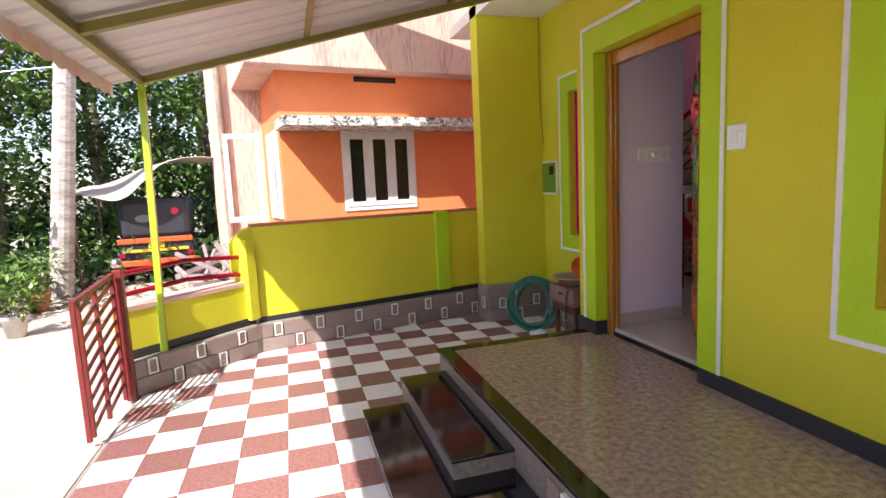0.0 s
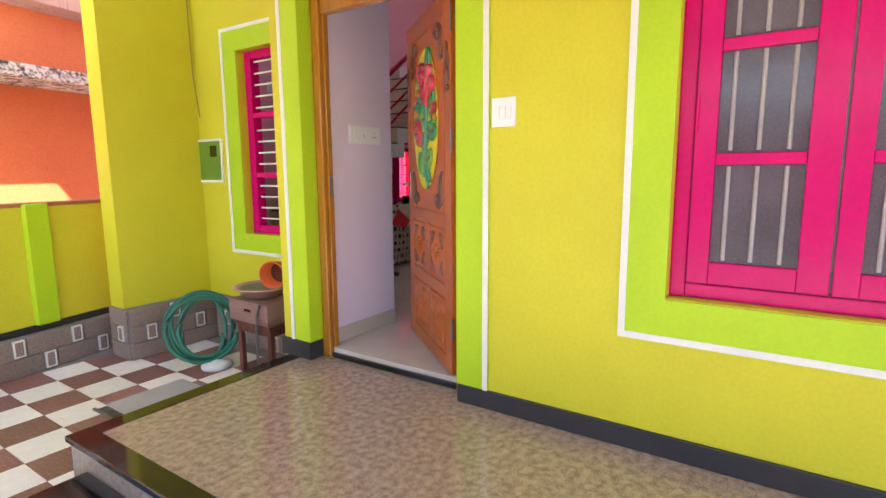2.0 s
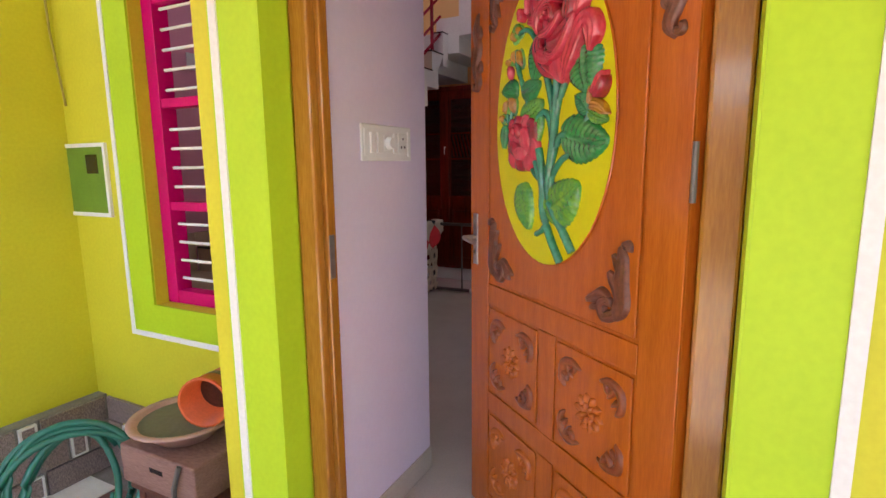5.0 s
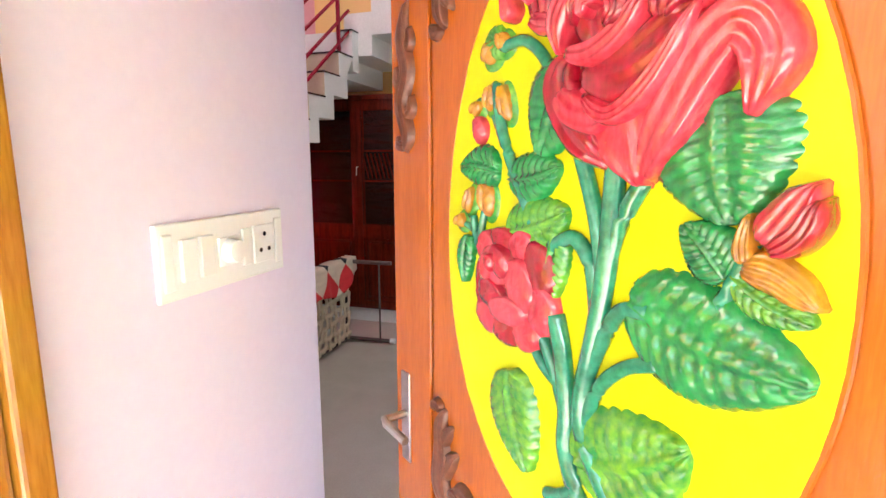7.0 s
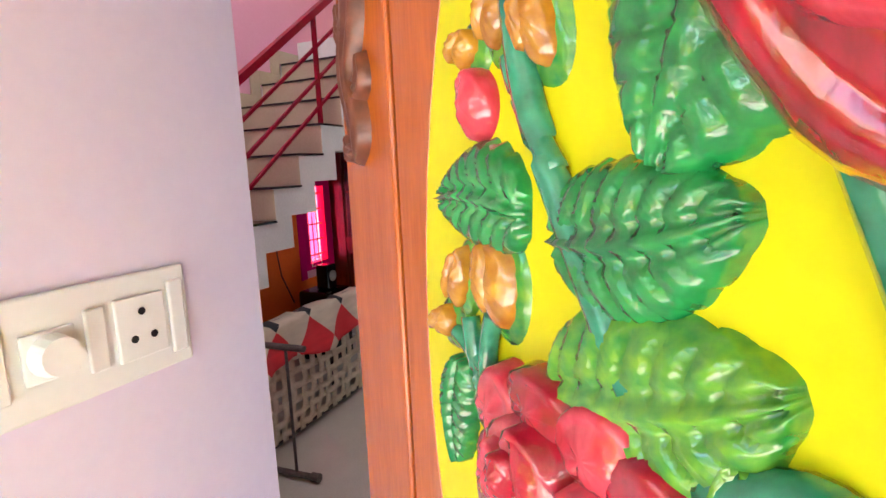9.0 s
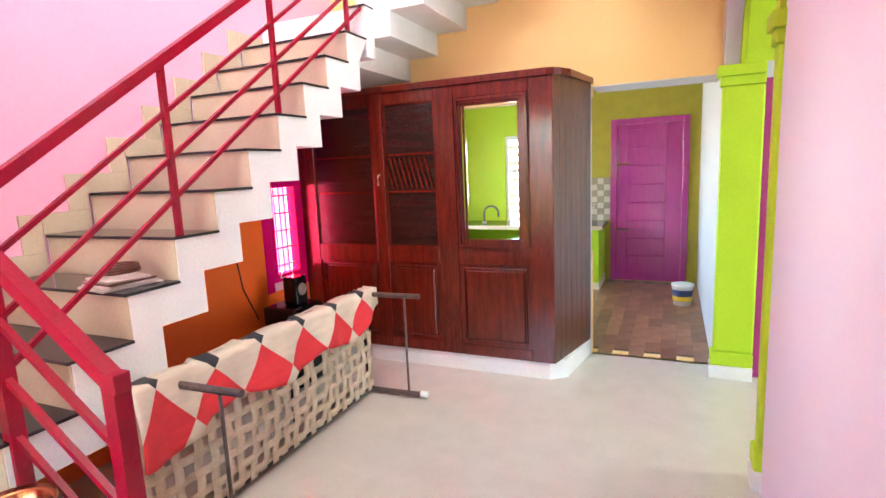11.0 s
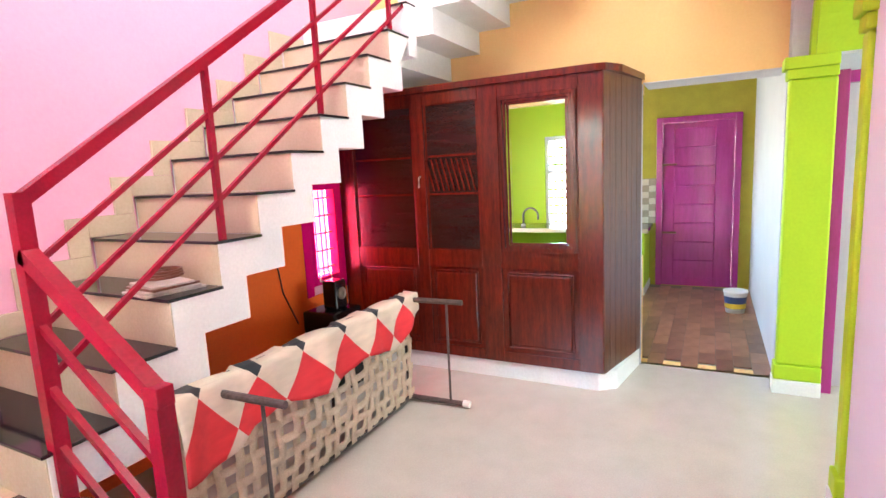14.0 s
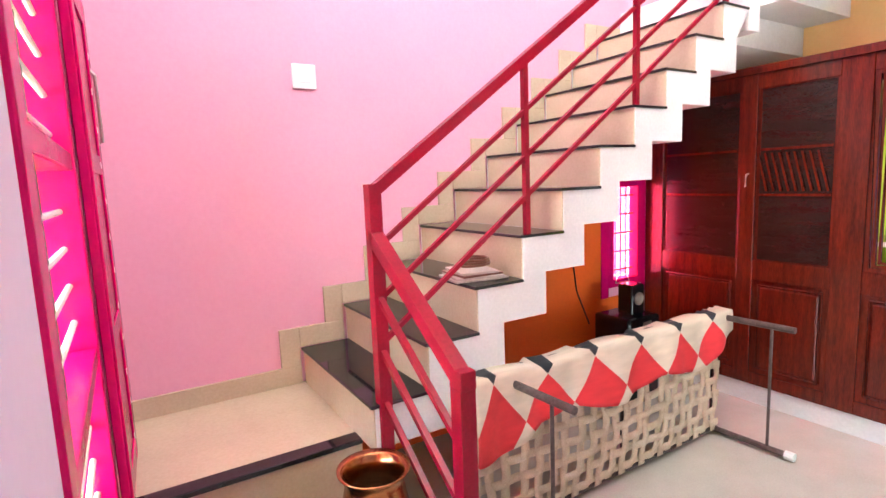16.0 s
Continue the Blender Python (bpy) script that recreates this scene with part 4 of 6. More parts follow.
def plate(name, label, origin, w, h, axis, side, buttons, material=None):
    """A modular switch plate on a wall; axis is the wall's normal, side its outward sign."""
    t = thing(name, label, "switch")
    def bx(u0, u1, v0, v1, d0, d1, bev=0.0):
        if axis == "x":
            return box((side * d0, u0, v0), (side * d1, u1, v1), bev)
        return box((u0, side * d0, v0), (u1, side * d1, v1), bev)
    part("base_plate", bx(-w / 2, w / 2, -h / 2, h / 2, 0, 0.009, 0.003), material or M_PLASTIC, t)
    for u0, u1, v0, v1, d in buttons:
        part("switch_button", bx(u0, u1, v0, v1, 0.0091, 0.009 + d, 0.0015), M_PLASTIC, t)
    t.location = origin
    return t


plate("wall_switch", "ivory plastic switch plate on the yellow wall", (-0.0005, -0.295, 1.485), 0.125, 0.135, "x", -1, [(-0.042, -0.015, -0.03, 0.03, 0.004), (-0.012, 0.015, -0.03, 0.03, 0.004), (0.018, 0.042, -0.03, 0.03, 0.004)])
board = plate("switch_board", "ivory switch board with a socket on the lilac wall", (0.528, 1.0565, 1.465), 0.315, 0.122, "y", -1,
              [(-0.115, -0.085, -0.034, 0.034, 0.008), (-0.075, -0.045, -0.034, 0.034, 0.008), (-0.03, 0.02, -0.025, 0.025, 0.004), (0.03, 0.05, -0.034, 0.034, 0.006), (0.062, 0.122, -0.036, 0.036, 0.005)])
part("regulator_knob", rod([(-0.005, -0.013, 0), (-0.005, -0.032, 0)], [0.022, 0.019], 16), M_PLASTIC, board, "ivory fan regulator knob")
part("bevel_frame", box((-0.15, -0.0135, -0.045), (-0.128, -0.0092, 0.045), 0.003), M_PLASTIC, board)
part("bevel_frame", box((0.128, -0.0135, -0.045), (0.15, -0.0092, 0.045), 0.003), M_PLASTIC, board)
for u, v in ((0.092, 0.018), (0.080, -0.012), (0.104, -0.012)):
    part("socket_hole", rod([(u, -0.0138, v), (u, -0.0148, v)], 0.0045, 10), M_BLACK, board)
plate("stair_switch", "ivory switch plate on the pink stair wall", (1.715, SY - 0.0005, 2.155), 0.12, 0.12, "y", -1, [(-0.03, 0.0, -0.03, 0.03, 0.003), (0.003, 0.03, -0.03, 0.03, 0.003)])

meter = thing("meter_box", "green recessed meter cabinet with a white border", "meter box")
part("door", box((SX - 0.012, 2.87, 1.15), (SX - 0.001, 3.25, 1.50), 0.002), mat("mid_green_paint", (0.16, 0.30, 0.03), 0.5), meter)
bm = bmesh.new()
for a, b in (((2.85, 1.13), (3.27, 1.15)), ((2.85, 1.50), (3.27, 1.52)), ((2.85, 1.15), (2.87, 1.50)), ((3.25, 1.15), (3.27, 1.50))):
    box((SX - 0.018, a[0], a[1]), (SX - 0.001, b[0], b[1]), 0.0, bm)
part("border", bm, M_WHITE, meter, "white border")
part("viewing_hole", box((SX - 0.0145, 2.93, 1.36), (SX - 0.0122, 3.03, 1.46)), M_BLACK, meter)
cable = part("cable", rod([(0.60, 3.18, 3.2), (0.595, 3.185, 2.6), (0.60, 3.18, 2.1), (0.62, 3.15, 1.72)], 0.006, 8), mat("yellowish_cable", (0.35, 0.30, 0.05), 0.5))
tagged(cable, "thin yellowish cable clipped in the wall corner", "cable")

# ---- compound wall, low wall, rail, gate ----
def slab_wall(name, p, q, z0, z1, thick, material, label, category="wall", kind="structure", parent=None):
    """An upright slab whose near face runs from p to q in plan; its thickness goes away from the house's yard."""
    p, q = Vector(p), Vector(q)
    d = (q - p).normalized()
    nrm = Vector((-d.y, d.x))
    pts = [p, q, q + nrm * thick, p + nrm * thick]
    ob = part(name, prism([(v.x, v.y) for v in pts], "z", z0, z1), material, parent)
    return tagged(ob, label, category, kind=kind) if not parent else ob


A0, A1, A2 = (-3.76, 2.20), (-2.76, 3.06), (0.10, 3.70)
slab_wall("plinth_left", A0, A1, GZ - 0.01, -0.06, 0.25, M_GROUT, "cement core of the stone-faced plinth")
slab_wall("plinth_right", A1, A2, GZ - 0.01, -0.06, 0.25, M_GROUT, "cement core of the stone-faced plinth")
B = 0.07
def off(p, q, k):
    p, q = Vector(p), Vector(q)
    d = (q - p).normalized()
    return tuple(p + Vector((-d.y, d.x)) * k), tuple(q + Vector((-d.y, d.x)) * k)
p, q = off(A1, A2, B)
slab_wall("compound_wall", p, q, 0.0, 0.955, 0.14, M_YELLOW, "yellow-green plastered compound wall")
slab_wall("compound_coping", (p[0], p[1] - 0.004), (q[0], q[1] - 0.004), 0.9552, 0.985, 0.17, mat("brick_red_mortar", (0.42, 0.17, 0.08), 0.9, scale=20, bump=0.5), "rough brick-red top of the compound wall")
slab_wall("black_band", (p[0], p[1] - 0.006), (q[0], q[1] - 0.006), -0.058, -0.0005, 0.1, M_SKIRT, "black painted band along the wall foot")
d = (Vector(q) - Vector(p)).normalized()
c = Vector(p) + d * (2.24)
bm = box((-0.085, -0.055, -0.0), (0.085, 0.02, 0.98), 0.004)
bm.transform(Matrix.Translation((c.x, c.y, 0)) @ Matrix.Rotation(math.atan2(d.y, d.x), 4, "Z"))
tagged(part("wall_pilaster", bm, M_LIME), "lime green pilaster on the compound wall", "pilaster", kind="structure")
e0 = Vector(p) - d * 0.001
nrm = Vector((-d.y, d.x))
bm = bmesh.new()
for k in range(10):
    t0, t1 = k / 10, (k + 1) / 10
    z0, z1 = 0.80 + 0.153 * math.sin(t0 * math.pi / 2), 0.80 + 0.153 * math.sin(t1 * math.pi / 2)
    a, b = e0 - d * (0.22 * (1 - t0)), e0 - d * (0.22 * (1 - t1))
    quad = [bm.verts.new((v.x, v.y, z)) for v, z in ((a, 0.5), (b, 0.5), (b, z1), (a, z0), (a + nrm * 0.14, 0.5), (b + nrm * 0.14, 0.5), (b + nrm * 0.14, z1), (a + nrm * 0.14, z0))]
    for idx in ((0, 1, 2, 3), (7, 6, 5, 4), (3, 2, 6, 7), (0, 4, 5, 1)) + (((0, 3, 7, 4),) if k == 0 else ()) + (((1, 5, 6, 2),) if k == 9 else ()):
        bm.faces.new([quad[i] for i in idx])
bmesh.ops.remove_doubles(bm, verts=bm.verts[:], dist=0.0002)
bmesh.ops.recalc_face_normals(bm, faces=bm.faces[:])
tagged(part("wall_shoulder", bm, M_YELLOW), "rounded shoulder at the end of the compound wall", "wall", kind="structure")
p2, q2 = off(A0, A1, B)
slab_wall("low_wall", p2, q2, 0.02, 0.36, 0.14, M_YELLOW, "low sunlit yellow-green garden wall")
slab_wall("low_wall_band", (p2[0] + 0.004, p2[1] - 0.004), (q2[0] + 0.004, q2[1] - 0.004), -0.058, 0.0195, 0.1, M_SKIRT, "black painted band along the low wall")
slab_wall("low_wall_coping", (p2[0] + 0.006, p2[1] - 0.008), (q2[0] - 0.01, q2[1] - 0.02), 0.3605, 0.40, 0.30, mat("pale_pink_coping", (0.66, 0.42, 0.36), 0.8), "pale pink coping of the low wall")
d2 = (Vector(q2) - Vector(p2)).normalized()
bm = box((-0.10, -0.07, 0.0), (0.01, 0.17, 0.84), 0.005)
bm.transform(Matrix.Translation((q2[0], q2[1], 0)) @ Matrix.Rotation(math.atan2(d2.y, d2.x), 4, "Z"))
tagged(part("wall_pier", bm, M_YELLOW), "yellow-green pier between the low and the high wall", "pillar", kind="structure")
wrail = thing("wall_rail", "two red painted pipe rails over the low wall", "railing")
a_, b_ = Vector((p2[0] + 0.02, p2[1] + 0.08)), Vector((q2[0] - 0.1, q2[1]))
for z in (0.48, 0.66):
    mid = (a_ + b_) / 2
    part("pipe", rod([(a_.x, a_.y, z + 0.02), (mid.x, mid.y, z + 0.05), (b_.x, b_.y, z)], 0.022, 10), M_RED, wrail)
gpost = thing("gate_post", "dark red steel gate post with a ball finial", "gate post")
part("post", box((-3.79, 2.112, GZ), (-3.722, 2.18, 0.74), 0.004), M_MAROON, gpost)
bm = bmesh.new()
bmesh.ops.create_uvsphere(bm, u_segments=16, v_segments=10, radius=0.045)
bmesh.ops.translate(bm, vec=(-3.755, 2.145, 0.79), verts=bm.verts)
part("finial", bm, M_STEEL, gpost, "silvery ball finial", smooth=True)
gate = thing("metal_gate", "maroon steel gate with slanting slats, standing open", "gate")
G0, G1 = Vector((-3.78, 2.08)), Vector((-3.80, 1.30))
def gp(s, z):
    v = G0 + (G1 - G0) * s
    return (v.x, v.y, z)
for s in (0.03, 0.5, 0.90, 1.0):
    part("upright", rod([gp(s, GZ + 0.04), gp(s, 0.70 - 0.06 * s)], 0.014, square=True), M_MAROON, gate)
part("top_rail", rod([gp(0, 0.71), gp(1, 0.64)], 0.016, square=True), M_MAROON, gate)
def slat(a, b):
    bm = bmesh.new()
    for dx in (0.004, -0.004):
        for p_ in (a, b):
            for dz in (0.02, -0.02):
                bm.verts.new((p_[0] + dx, p_[1], p_[2] + dz))
    bmesh.ops.convex_hull(bm, input=bm.verts[:])
    return bm
for k in range(10):
    z = GZ + 0.08 + k * 0.105
    for s0, s1 in ((0.03, 0.5), (0.5, 0.90)):
        part("slat", slat(gp(s0, z + 0.10), gp(s1, z)), M_MAROON, gate) if z + 0.1 < 0.72 else None

# ---- canopy ----
canopy = thing("porch_canopy", "sloping corrugated white sheet canopy on olive steel beams", "canopy", kind="structure")
def cz(x):
    return 2.30 + (x + 3.5) * 0.262
bm = bmesh.new()
rows_ = []
for i in range(470):
    y = -6.0 + i * 0.01845
    ph = (i % 14) / 14
    w = 0.022 if 0.1 < ph < 0.3 else (0.004 if 0.5 < ph < 0.55 or 0.75 < ph < 0.8 else 0.0)
    rows_.append([bm.verts.new((x, y, cz(x) + 0.062 + w)) for x in (-3.77, -0.005)])
for a, b in zip(rows_, rows_[1:]):
    bm.faces.new((a[0], a[1], b[1], b[0]))
part("sheet", bm, M_SHEET, canopy, "ribbed white metal roofing sheet")
for y in (2.5, 1.05, -0.4, -1.9, -3.4):
    part("rafter", box((-3.5, y - 0.03, -0.03), (-0.01, y + 0.03, 0.03), 0, None, Matrix(((1, 0, 0, 0), (0, 1, 0, 0), (0.262, 0, 1, 2.30 + 3.5 * 0.262), (0, 0, 0, 1)))), M_BEAM, canopy)
for x in (-3.5, -2.1, -0.7):
    part("purlin", box((x - 0.025, -6, cz(x) - 0.03 + (0.0 if x < -3 else 0.062)), (x + 0.025, 2.46 if x < -3 else 2.53, cz(x) + (0.03 if x < -3 else 0.061)), 0), M_BEAM, canopy)
bm = bmesh.new()
prev = None
for i in range(380):
    y = -5.9 + i * 0.0225
    drop = 0.10 + 0.028 * abs(math.sin(i * 0.32))
    x = -3.76
    cur = [bm.verts.new((x, y, cz(x) + 0.075)), bm.verts.new((x, y, cz(x) + 0.075 - drop))]
    if prev:
        bm.faces.new((prev[0], cur[0], cur[1], prev[1]))
    prev = cur
fas = part("scalloped_fascia", bm, mat("faded_pink_white_fascia", (0.74, 0.52, 0.46), 0.6, dark=(0.78, 0.72, 0.68), scale=6, contrast=(0.45, 0.55)), canopy, "scalloped pink and white sheet fascia")
md = fas.modifiers.new("thick", "SOLIDIFY")
md.thickness = 0.004
pole = part("canopy_pole", rod([(-3.55, 2.46, -0.06), (-3.505, 2.5, 2.27)], 0.026, square=True), M_POLE)
tagged(pole, "slim lime green steel post holding the canopy", "post")

# ---- neighbouring house ----
house = thing("neighbour_house", "coral orange neighbouring house with a weathered peach parapet", "house")
HM = Matrix.Translation((-2.42, 5.0, 0)) @ Matrix.Rotation(radians(10), 4, "Z")
def hpart(name, bm, m, parent=None, label=""):
    bm.transform(HM)
    return part(name, bm, m, parent or house, label)
M_UPVC = mat("white_window_paint", (0.80, 0.80, 0.82), 0.4)
M_DARKGLASS = mat("dark_window_pane", (0.015, 0.02, 0.022), 0.08, dark=(0.01, 0.012, 0.014), scale=5, bump=0.0)
for a, b in (((0, 0, GZ), (0.85, 0.2, 2.95)), ((2.0, 0, GZ), (7.0, 0.2, 2.95)), ((0.85, 0, GZ), (2.0, 0.2, 0.98)), ((0.85, 0, 2.15), (2.0, 0.2, 2.95)),
             ((0, 0.2, GZ), (0.2, 4.0, 0.9)), ((0, 0.2, 2.2), (0.2, 4.0, 2.95)), ((0, 1.1, 0.9), (0.2, 4.0, 2.2))):
    hpart("wall", box(a, b), M_CORAL)
# solid black block stands in for the unlit room behind the windows
hpart("dark_room_block", box((0.5, 0.6, GZ), (6.5, 3.8, 2.8)), M_BLACK)
hpart("side_wall", box((-0.66, 1.6, GZ), (-0.002, 4.2, 4.2)), M_PEACH, label="peach plastered side wall")
hpart("parapet", box((-0.42, -0.35, 2.95), (7.0, 4.0, 4.6), 0.01), M_PEACH, label="weathered peach parapet with black streaks")
hpart("parapet_cap", box((2.6, -0.40, 4.6), (7.05, 0.0, 4.68), 0.01), M_MILDEW)
hpart("sunshade", box((-0.065, -0.65, 2.138), (6.9, -0.002, 2.262), 0.008), M_MILDEW, label="mildewed white concrete sunshade")
hpart("vent", box((1.1, -0.004, 2.84), (1.75, 0.0, 2.92)), M_BLACK, label="dark ventilation slot")
win = hpart("window", join(join(box((0.851, -0.02, 0.981), (0.90, 0.10, 2.149), 0.004), box((1.95, -0.02, 0.981), (1.999, 0.10, 2.149), 0.004)), join(box((0.9005, -0.02, 0.981), (1.9495, 0.10, 1.04), 0.004), box((0.9005, -0.02, 2.09), (1.9495, 0.10, 2.149), 0.004))), M_UPVC, label="white three-light window")
for k in range(3):
    u = 0.902 + k * 0.3495
    bm = bmesh.new()
    for a, b in (((u, 1.042), (u + 0.07, 2.088)), ((u + 0.275, 1.042), (u + 0.345, 2.088)), ((u + 0.0705, 1.042), (u + 0.2745, 1.11)), ((u + 0.0705, 2.02), (u + 0.2745, 2.088))):
        box((a[0], -0.03, a[1]), (b[0], 0.03, b[1]), 0.003, bm)
    sash = hpart("sash", bm, M_UPVC, win)
    hpart("pane", box((u + 0.071, 0.0, 1.1105), (u + 0.274, 0.006, 2.0195)), M_DARKGLASS, win)
side = hpart("side_window", box((-0.03, 0.21, 0.92), (0.02, 0.30, 2.18), 0.004), M_UPVC, label="white side window with bars")
hpart("jamb", box((-0.03, 1.0, 0.92), (0.02, 1.09, 2.18), 0.004), M_UPVC, side)
for k in range(6):
    hpart("bar", box((-0.03, 0.34 + k * 0.115, 0.93), (0.0, 0.38 + k * 0.115, 2.17)), M_UPVC, side)
hpart("rail", box((-0.03, 0.301, 2.1), (0.02, 0.999, 2.18)), M_UPVC, side)
hpart("rail", box((-0.03, 0.301, 0.92), (0.02, 0.999, 1.0)), M_UPVC, side)
bm = bmesh.new()
for a, b in (((-0.72, 0.92), (-0.66, 2.12)), ((-0.31, 0.92), (-0.25, 2.12)), ((-0.6595, 0.92), (-0.3105, 0.99)), ((-0.6595, 2.05), (-0.3105, 2.12))):
    box((a[0], 0.20, a[1]), (b[0], 0.24, b[1]), 0.003, bm)
hpart("open_shutter", bm, M_UPVC, side, "open white shutter frame")
hpart("downpipe", rod([(-0.62, 1.53, GZ), (-0.62, 1.53, 4.1)], 0.05, 10), mat("weathered_pipe", (0.35, 0.26, 0.2), 0.7, dark=(0.12, 0.08, 0.06)), label="weathered downpipe")

# ---- trees and yard ----
M_LEAVES = mat("tree_leaves", (0.085, 0.165, 0.022), 0.45, dark=(0.018, 0.055, 0.010), scale=1.2, fine=12, bump=0.0, mix=0.35)
M_LEAVES2 = mat("bright_tree_leaves", (0.16, 0.26, 0.03), 0.45, dark=(0.035, 0.09, 0.014), scale=1.2, fine=12, bump=0.0, mix=0.35)
M_BARK = mat("grey_brown_bark", (0.22, 0.16, 0.12), 0.9, dark=(0.08, 0.06, 0.045), scale=12, fine=40, stretch=(1, 1, 0.3), bump=0.6)
M_PALM = mat("pale_palm_bark", (0.50, 0.46, 0.42), 0.9, dark=(0.20, 0.18, 0.16), scale=5, fine=30, stretch=(0.5, 0.5, 3), bump=0.7)


def add_leaf(bm, p, d, up, L, W):
    s = d.cross(up)
    if s.length < 1e-3:
        return
    s.normalize()
    a, b, c, e = (bm.verts.new(p), bm.verts.new(p + d * L * 0.5 + s * W / 2), bm.verts.new(p + d * L), bm.verts.new(p + d * L * 0.5 - s * W / 2))
    bm.faces.new((a, b, c, e))


def tree(x, y, height, spread, leaves, seed, low=0.5, material=None, size=0.16):
    rnd = random.Random(seed)
    t = thing("tree", "leafy green tree at the edge of the yard", "tree", "trees round the yard")
    bm = rod([(0, 0, -0.05), (0.08, 0.03, height * 0.3), (-0.05, 0.06, height * 0.62), (0.05, 0, height * 0.9)], [0.14, 0.11, 0.07, 0.02], 9)
    clumps = []
    for k in range(13):
        a, z0 = rnd.uniform(0, 6.28), height * rnd.uniform(low * 0.5, 0.85)
        r = spread * rnd.uniform(0.4, 1.0)
        tip = (r * math.cos(a), r * math.sin(a), z0 + rnd.uniform(0.1, 0.9))
        rod([(0, 0, z0 * 0.9), (tip[0] * 0.5, tip[1] * 0.5, z0 + 0.2), tip], [0.04, 0.025, 0.008], 6, bm)
        clumps.append((Vector(tip), rnd.uniform(0.45, 0.95)))
    for k in range(16):
        clumps.append((Vector((rnd.gauss(0, spread * 0.5), rnd.gauss(0, spread * 0.5), height * rnd.uniform(low, 1.0))), rnd.uniform(0.4, 0.9)))
    part("trunk", bm, M_BARK, t)
    bm = bmesh.new()
    for i in range(leaves):
        c, r = clumps[i % len(clumps)]
        v = Vector((rnd.gauss(0, 1), rnd.gauss(0, 1), rnd.gauss(0, 0.75)))
        p = c + v.normalized() * r * rnd.uniform(0.25, 1.0) ** 0.6
        d = Vector((rnd.gauss(0, 1), rnd.gauss(0, 1), rnd.gauss(-0.4, 0.6))).normalized()
        add_leaf(bm, p, d, Vector((rnd.gauss(0, 0.5), rnd.gauss(0, 0.5), 1)), size * rnd.uniform(0.6, 1.3), size * 0.5 * rnd.uniform(0.7, 1.2))
    part("crown", bm, material or M_LEAVES, t, "dense crown of small green leaves")
    t.location = (x, y, GZ)
    return t


for k, (x, y, h, s, n, low) in enumerate(((-9.6, 8.2, 5.5, 1.7, 2600, 0.2), (-8.3, 10.6, 6.5, 1.9, 3000, 0.15), (-6.9, 12.3, 6.2, 2.0, 3000, 0.12), (-5.6, 13.2, 6.0, 1.9, 3000, 0.12), (-4.3, 12.4, 6.0, 1.7, 2800, 0.12),
                                         (-7.4, 14.6, 7.8, 2.3, 2600, 0.1), (-10.4, 12.0, 7.5, 2.3, 2600, 0.1), (-4.9, 15.5, 8.0, 2.3, 2400, 0.1), (-12.0, 9.0, 6.8, 2.2, 2200, 0.1), (-3.2, 14.4, 6.2, 1.9, 2000, 0.1), (-9.0, 16.5, 8.5, 2.6, 2200, 0.1))):
    tree(x, y, h, s, int(n * 1.5), 40 + k, low, M_LEAVES2 if k in (0, 1, 3) else None, 0.20)
palm = thing("coconut_palm", "pale ringed coconut palm trunk in the yard", "palm tree")
pts = [(-6.42 + 0.035 * i * 0.6, 8.2 + 0.02 * i, GZ - 0.05 + i * 0.22) for i in range(34)]
bm = rod(pts, [0.19 - 0.0012 * i + (0.008 if i % 2 else 0) for i in range(34)], 14)
part("trunk", bm, M_PALM, palm)
bm = bmesh.new()
rnd = random.Random(5)
top_ = Vector(pts[-1])
for k in range(14):
    a = 2 * math.pi * k / 14
    prev = top_
    for i in range(1, 22):
        f = i / 22
        p = top_ + Vector((math.cos(a) * 2.6 * f, math.sin(a) * 2.6 * f, 0.9 * math.sin(f * 2.2) - 1.3 * f * f))
        for sgn in (-1, 1):
            side = Vector((-math.sin(a) * sgn, math.cos(a) * sgn, -0.5)).normalized()
            add_leaf(bm, p, side, Vector((0, 0, 1)), 0.55 * (1 - 0.5 * f), 0.05)
part("crown", bm, M_LEAVES, palm, "arching palm fronds")
rnd = random.Random(9)
M_LITTER = mat("dry_leaf_litter", (0.16, 0.11, 0.06), 0.95, dark=(0.05, 0.045, 0.03), scale=2, fine=30, bump=0.7)
bm = bmesh.new()
for i in range(2600):
    x, y = rnd.uniform(-11, -2.5), rnd.uniform(6.6, 13.0)
    add_leaf(bm, Vector((x, y, GZ + 0.005)), Vector((rnd.gauss(0, 1), rnd.gauss(0, 1), 0.25)).normalized(), Vector((0, 0, 1)), 0.16, 0.07)
tagged(part("leaf_litter", bm, M_LITTER), "dry fallen leaves under the trees", "leaves", kind="stuff")
bm = bmesh.new()
for i in range(9000):
    x, y = rnd.uniform(-11.5, -2.8), rnd.uniform(8.6, 13.2)
    if rnd.random() < 0.3:
        x, y = rnd.uniform(-11.5, -6.2), rnd.uniform(6.0, 9.5)
    h = rnd.uniform(0.0, 1.5) * (0.55 if y < 9.5 else 1.0)
    add_leaf(bm, Vector((x, y, GZ + h)), Vector((rnd.gauss(0, 1), rnd.gauss(0, 1), rnd.gauss(0.3, 0.5))).normalized(), Vector((rnd.gauss(0, 0.5), rnd.gauss(0, 0.5), 1)), 0.2, 0.09)
tagged(part("undergrowth", bm, M_LEAVES), "tangled green undergrowth beneath the trees", "bushes", kind="stuff")

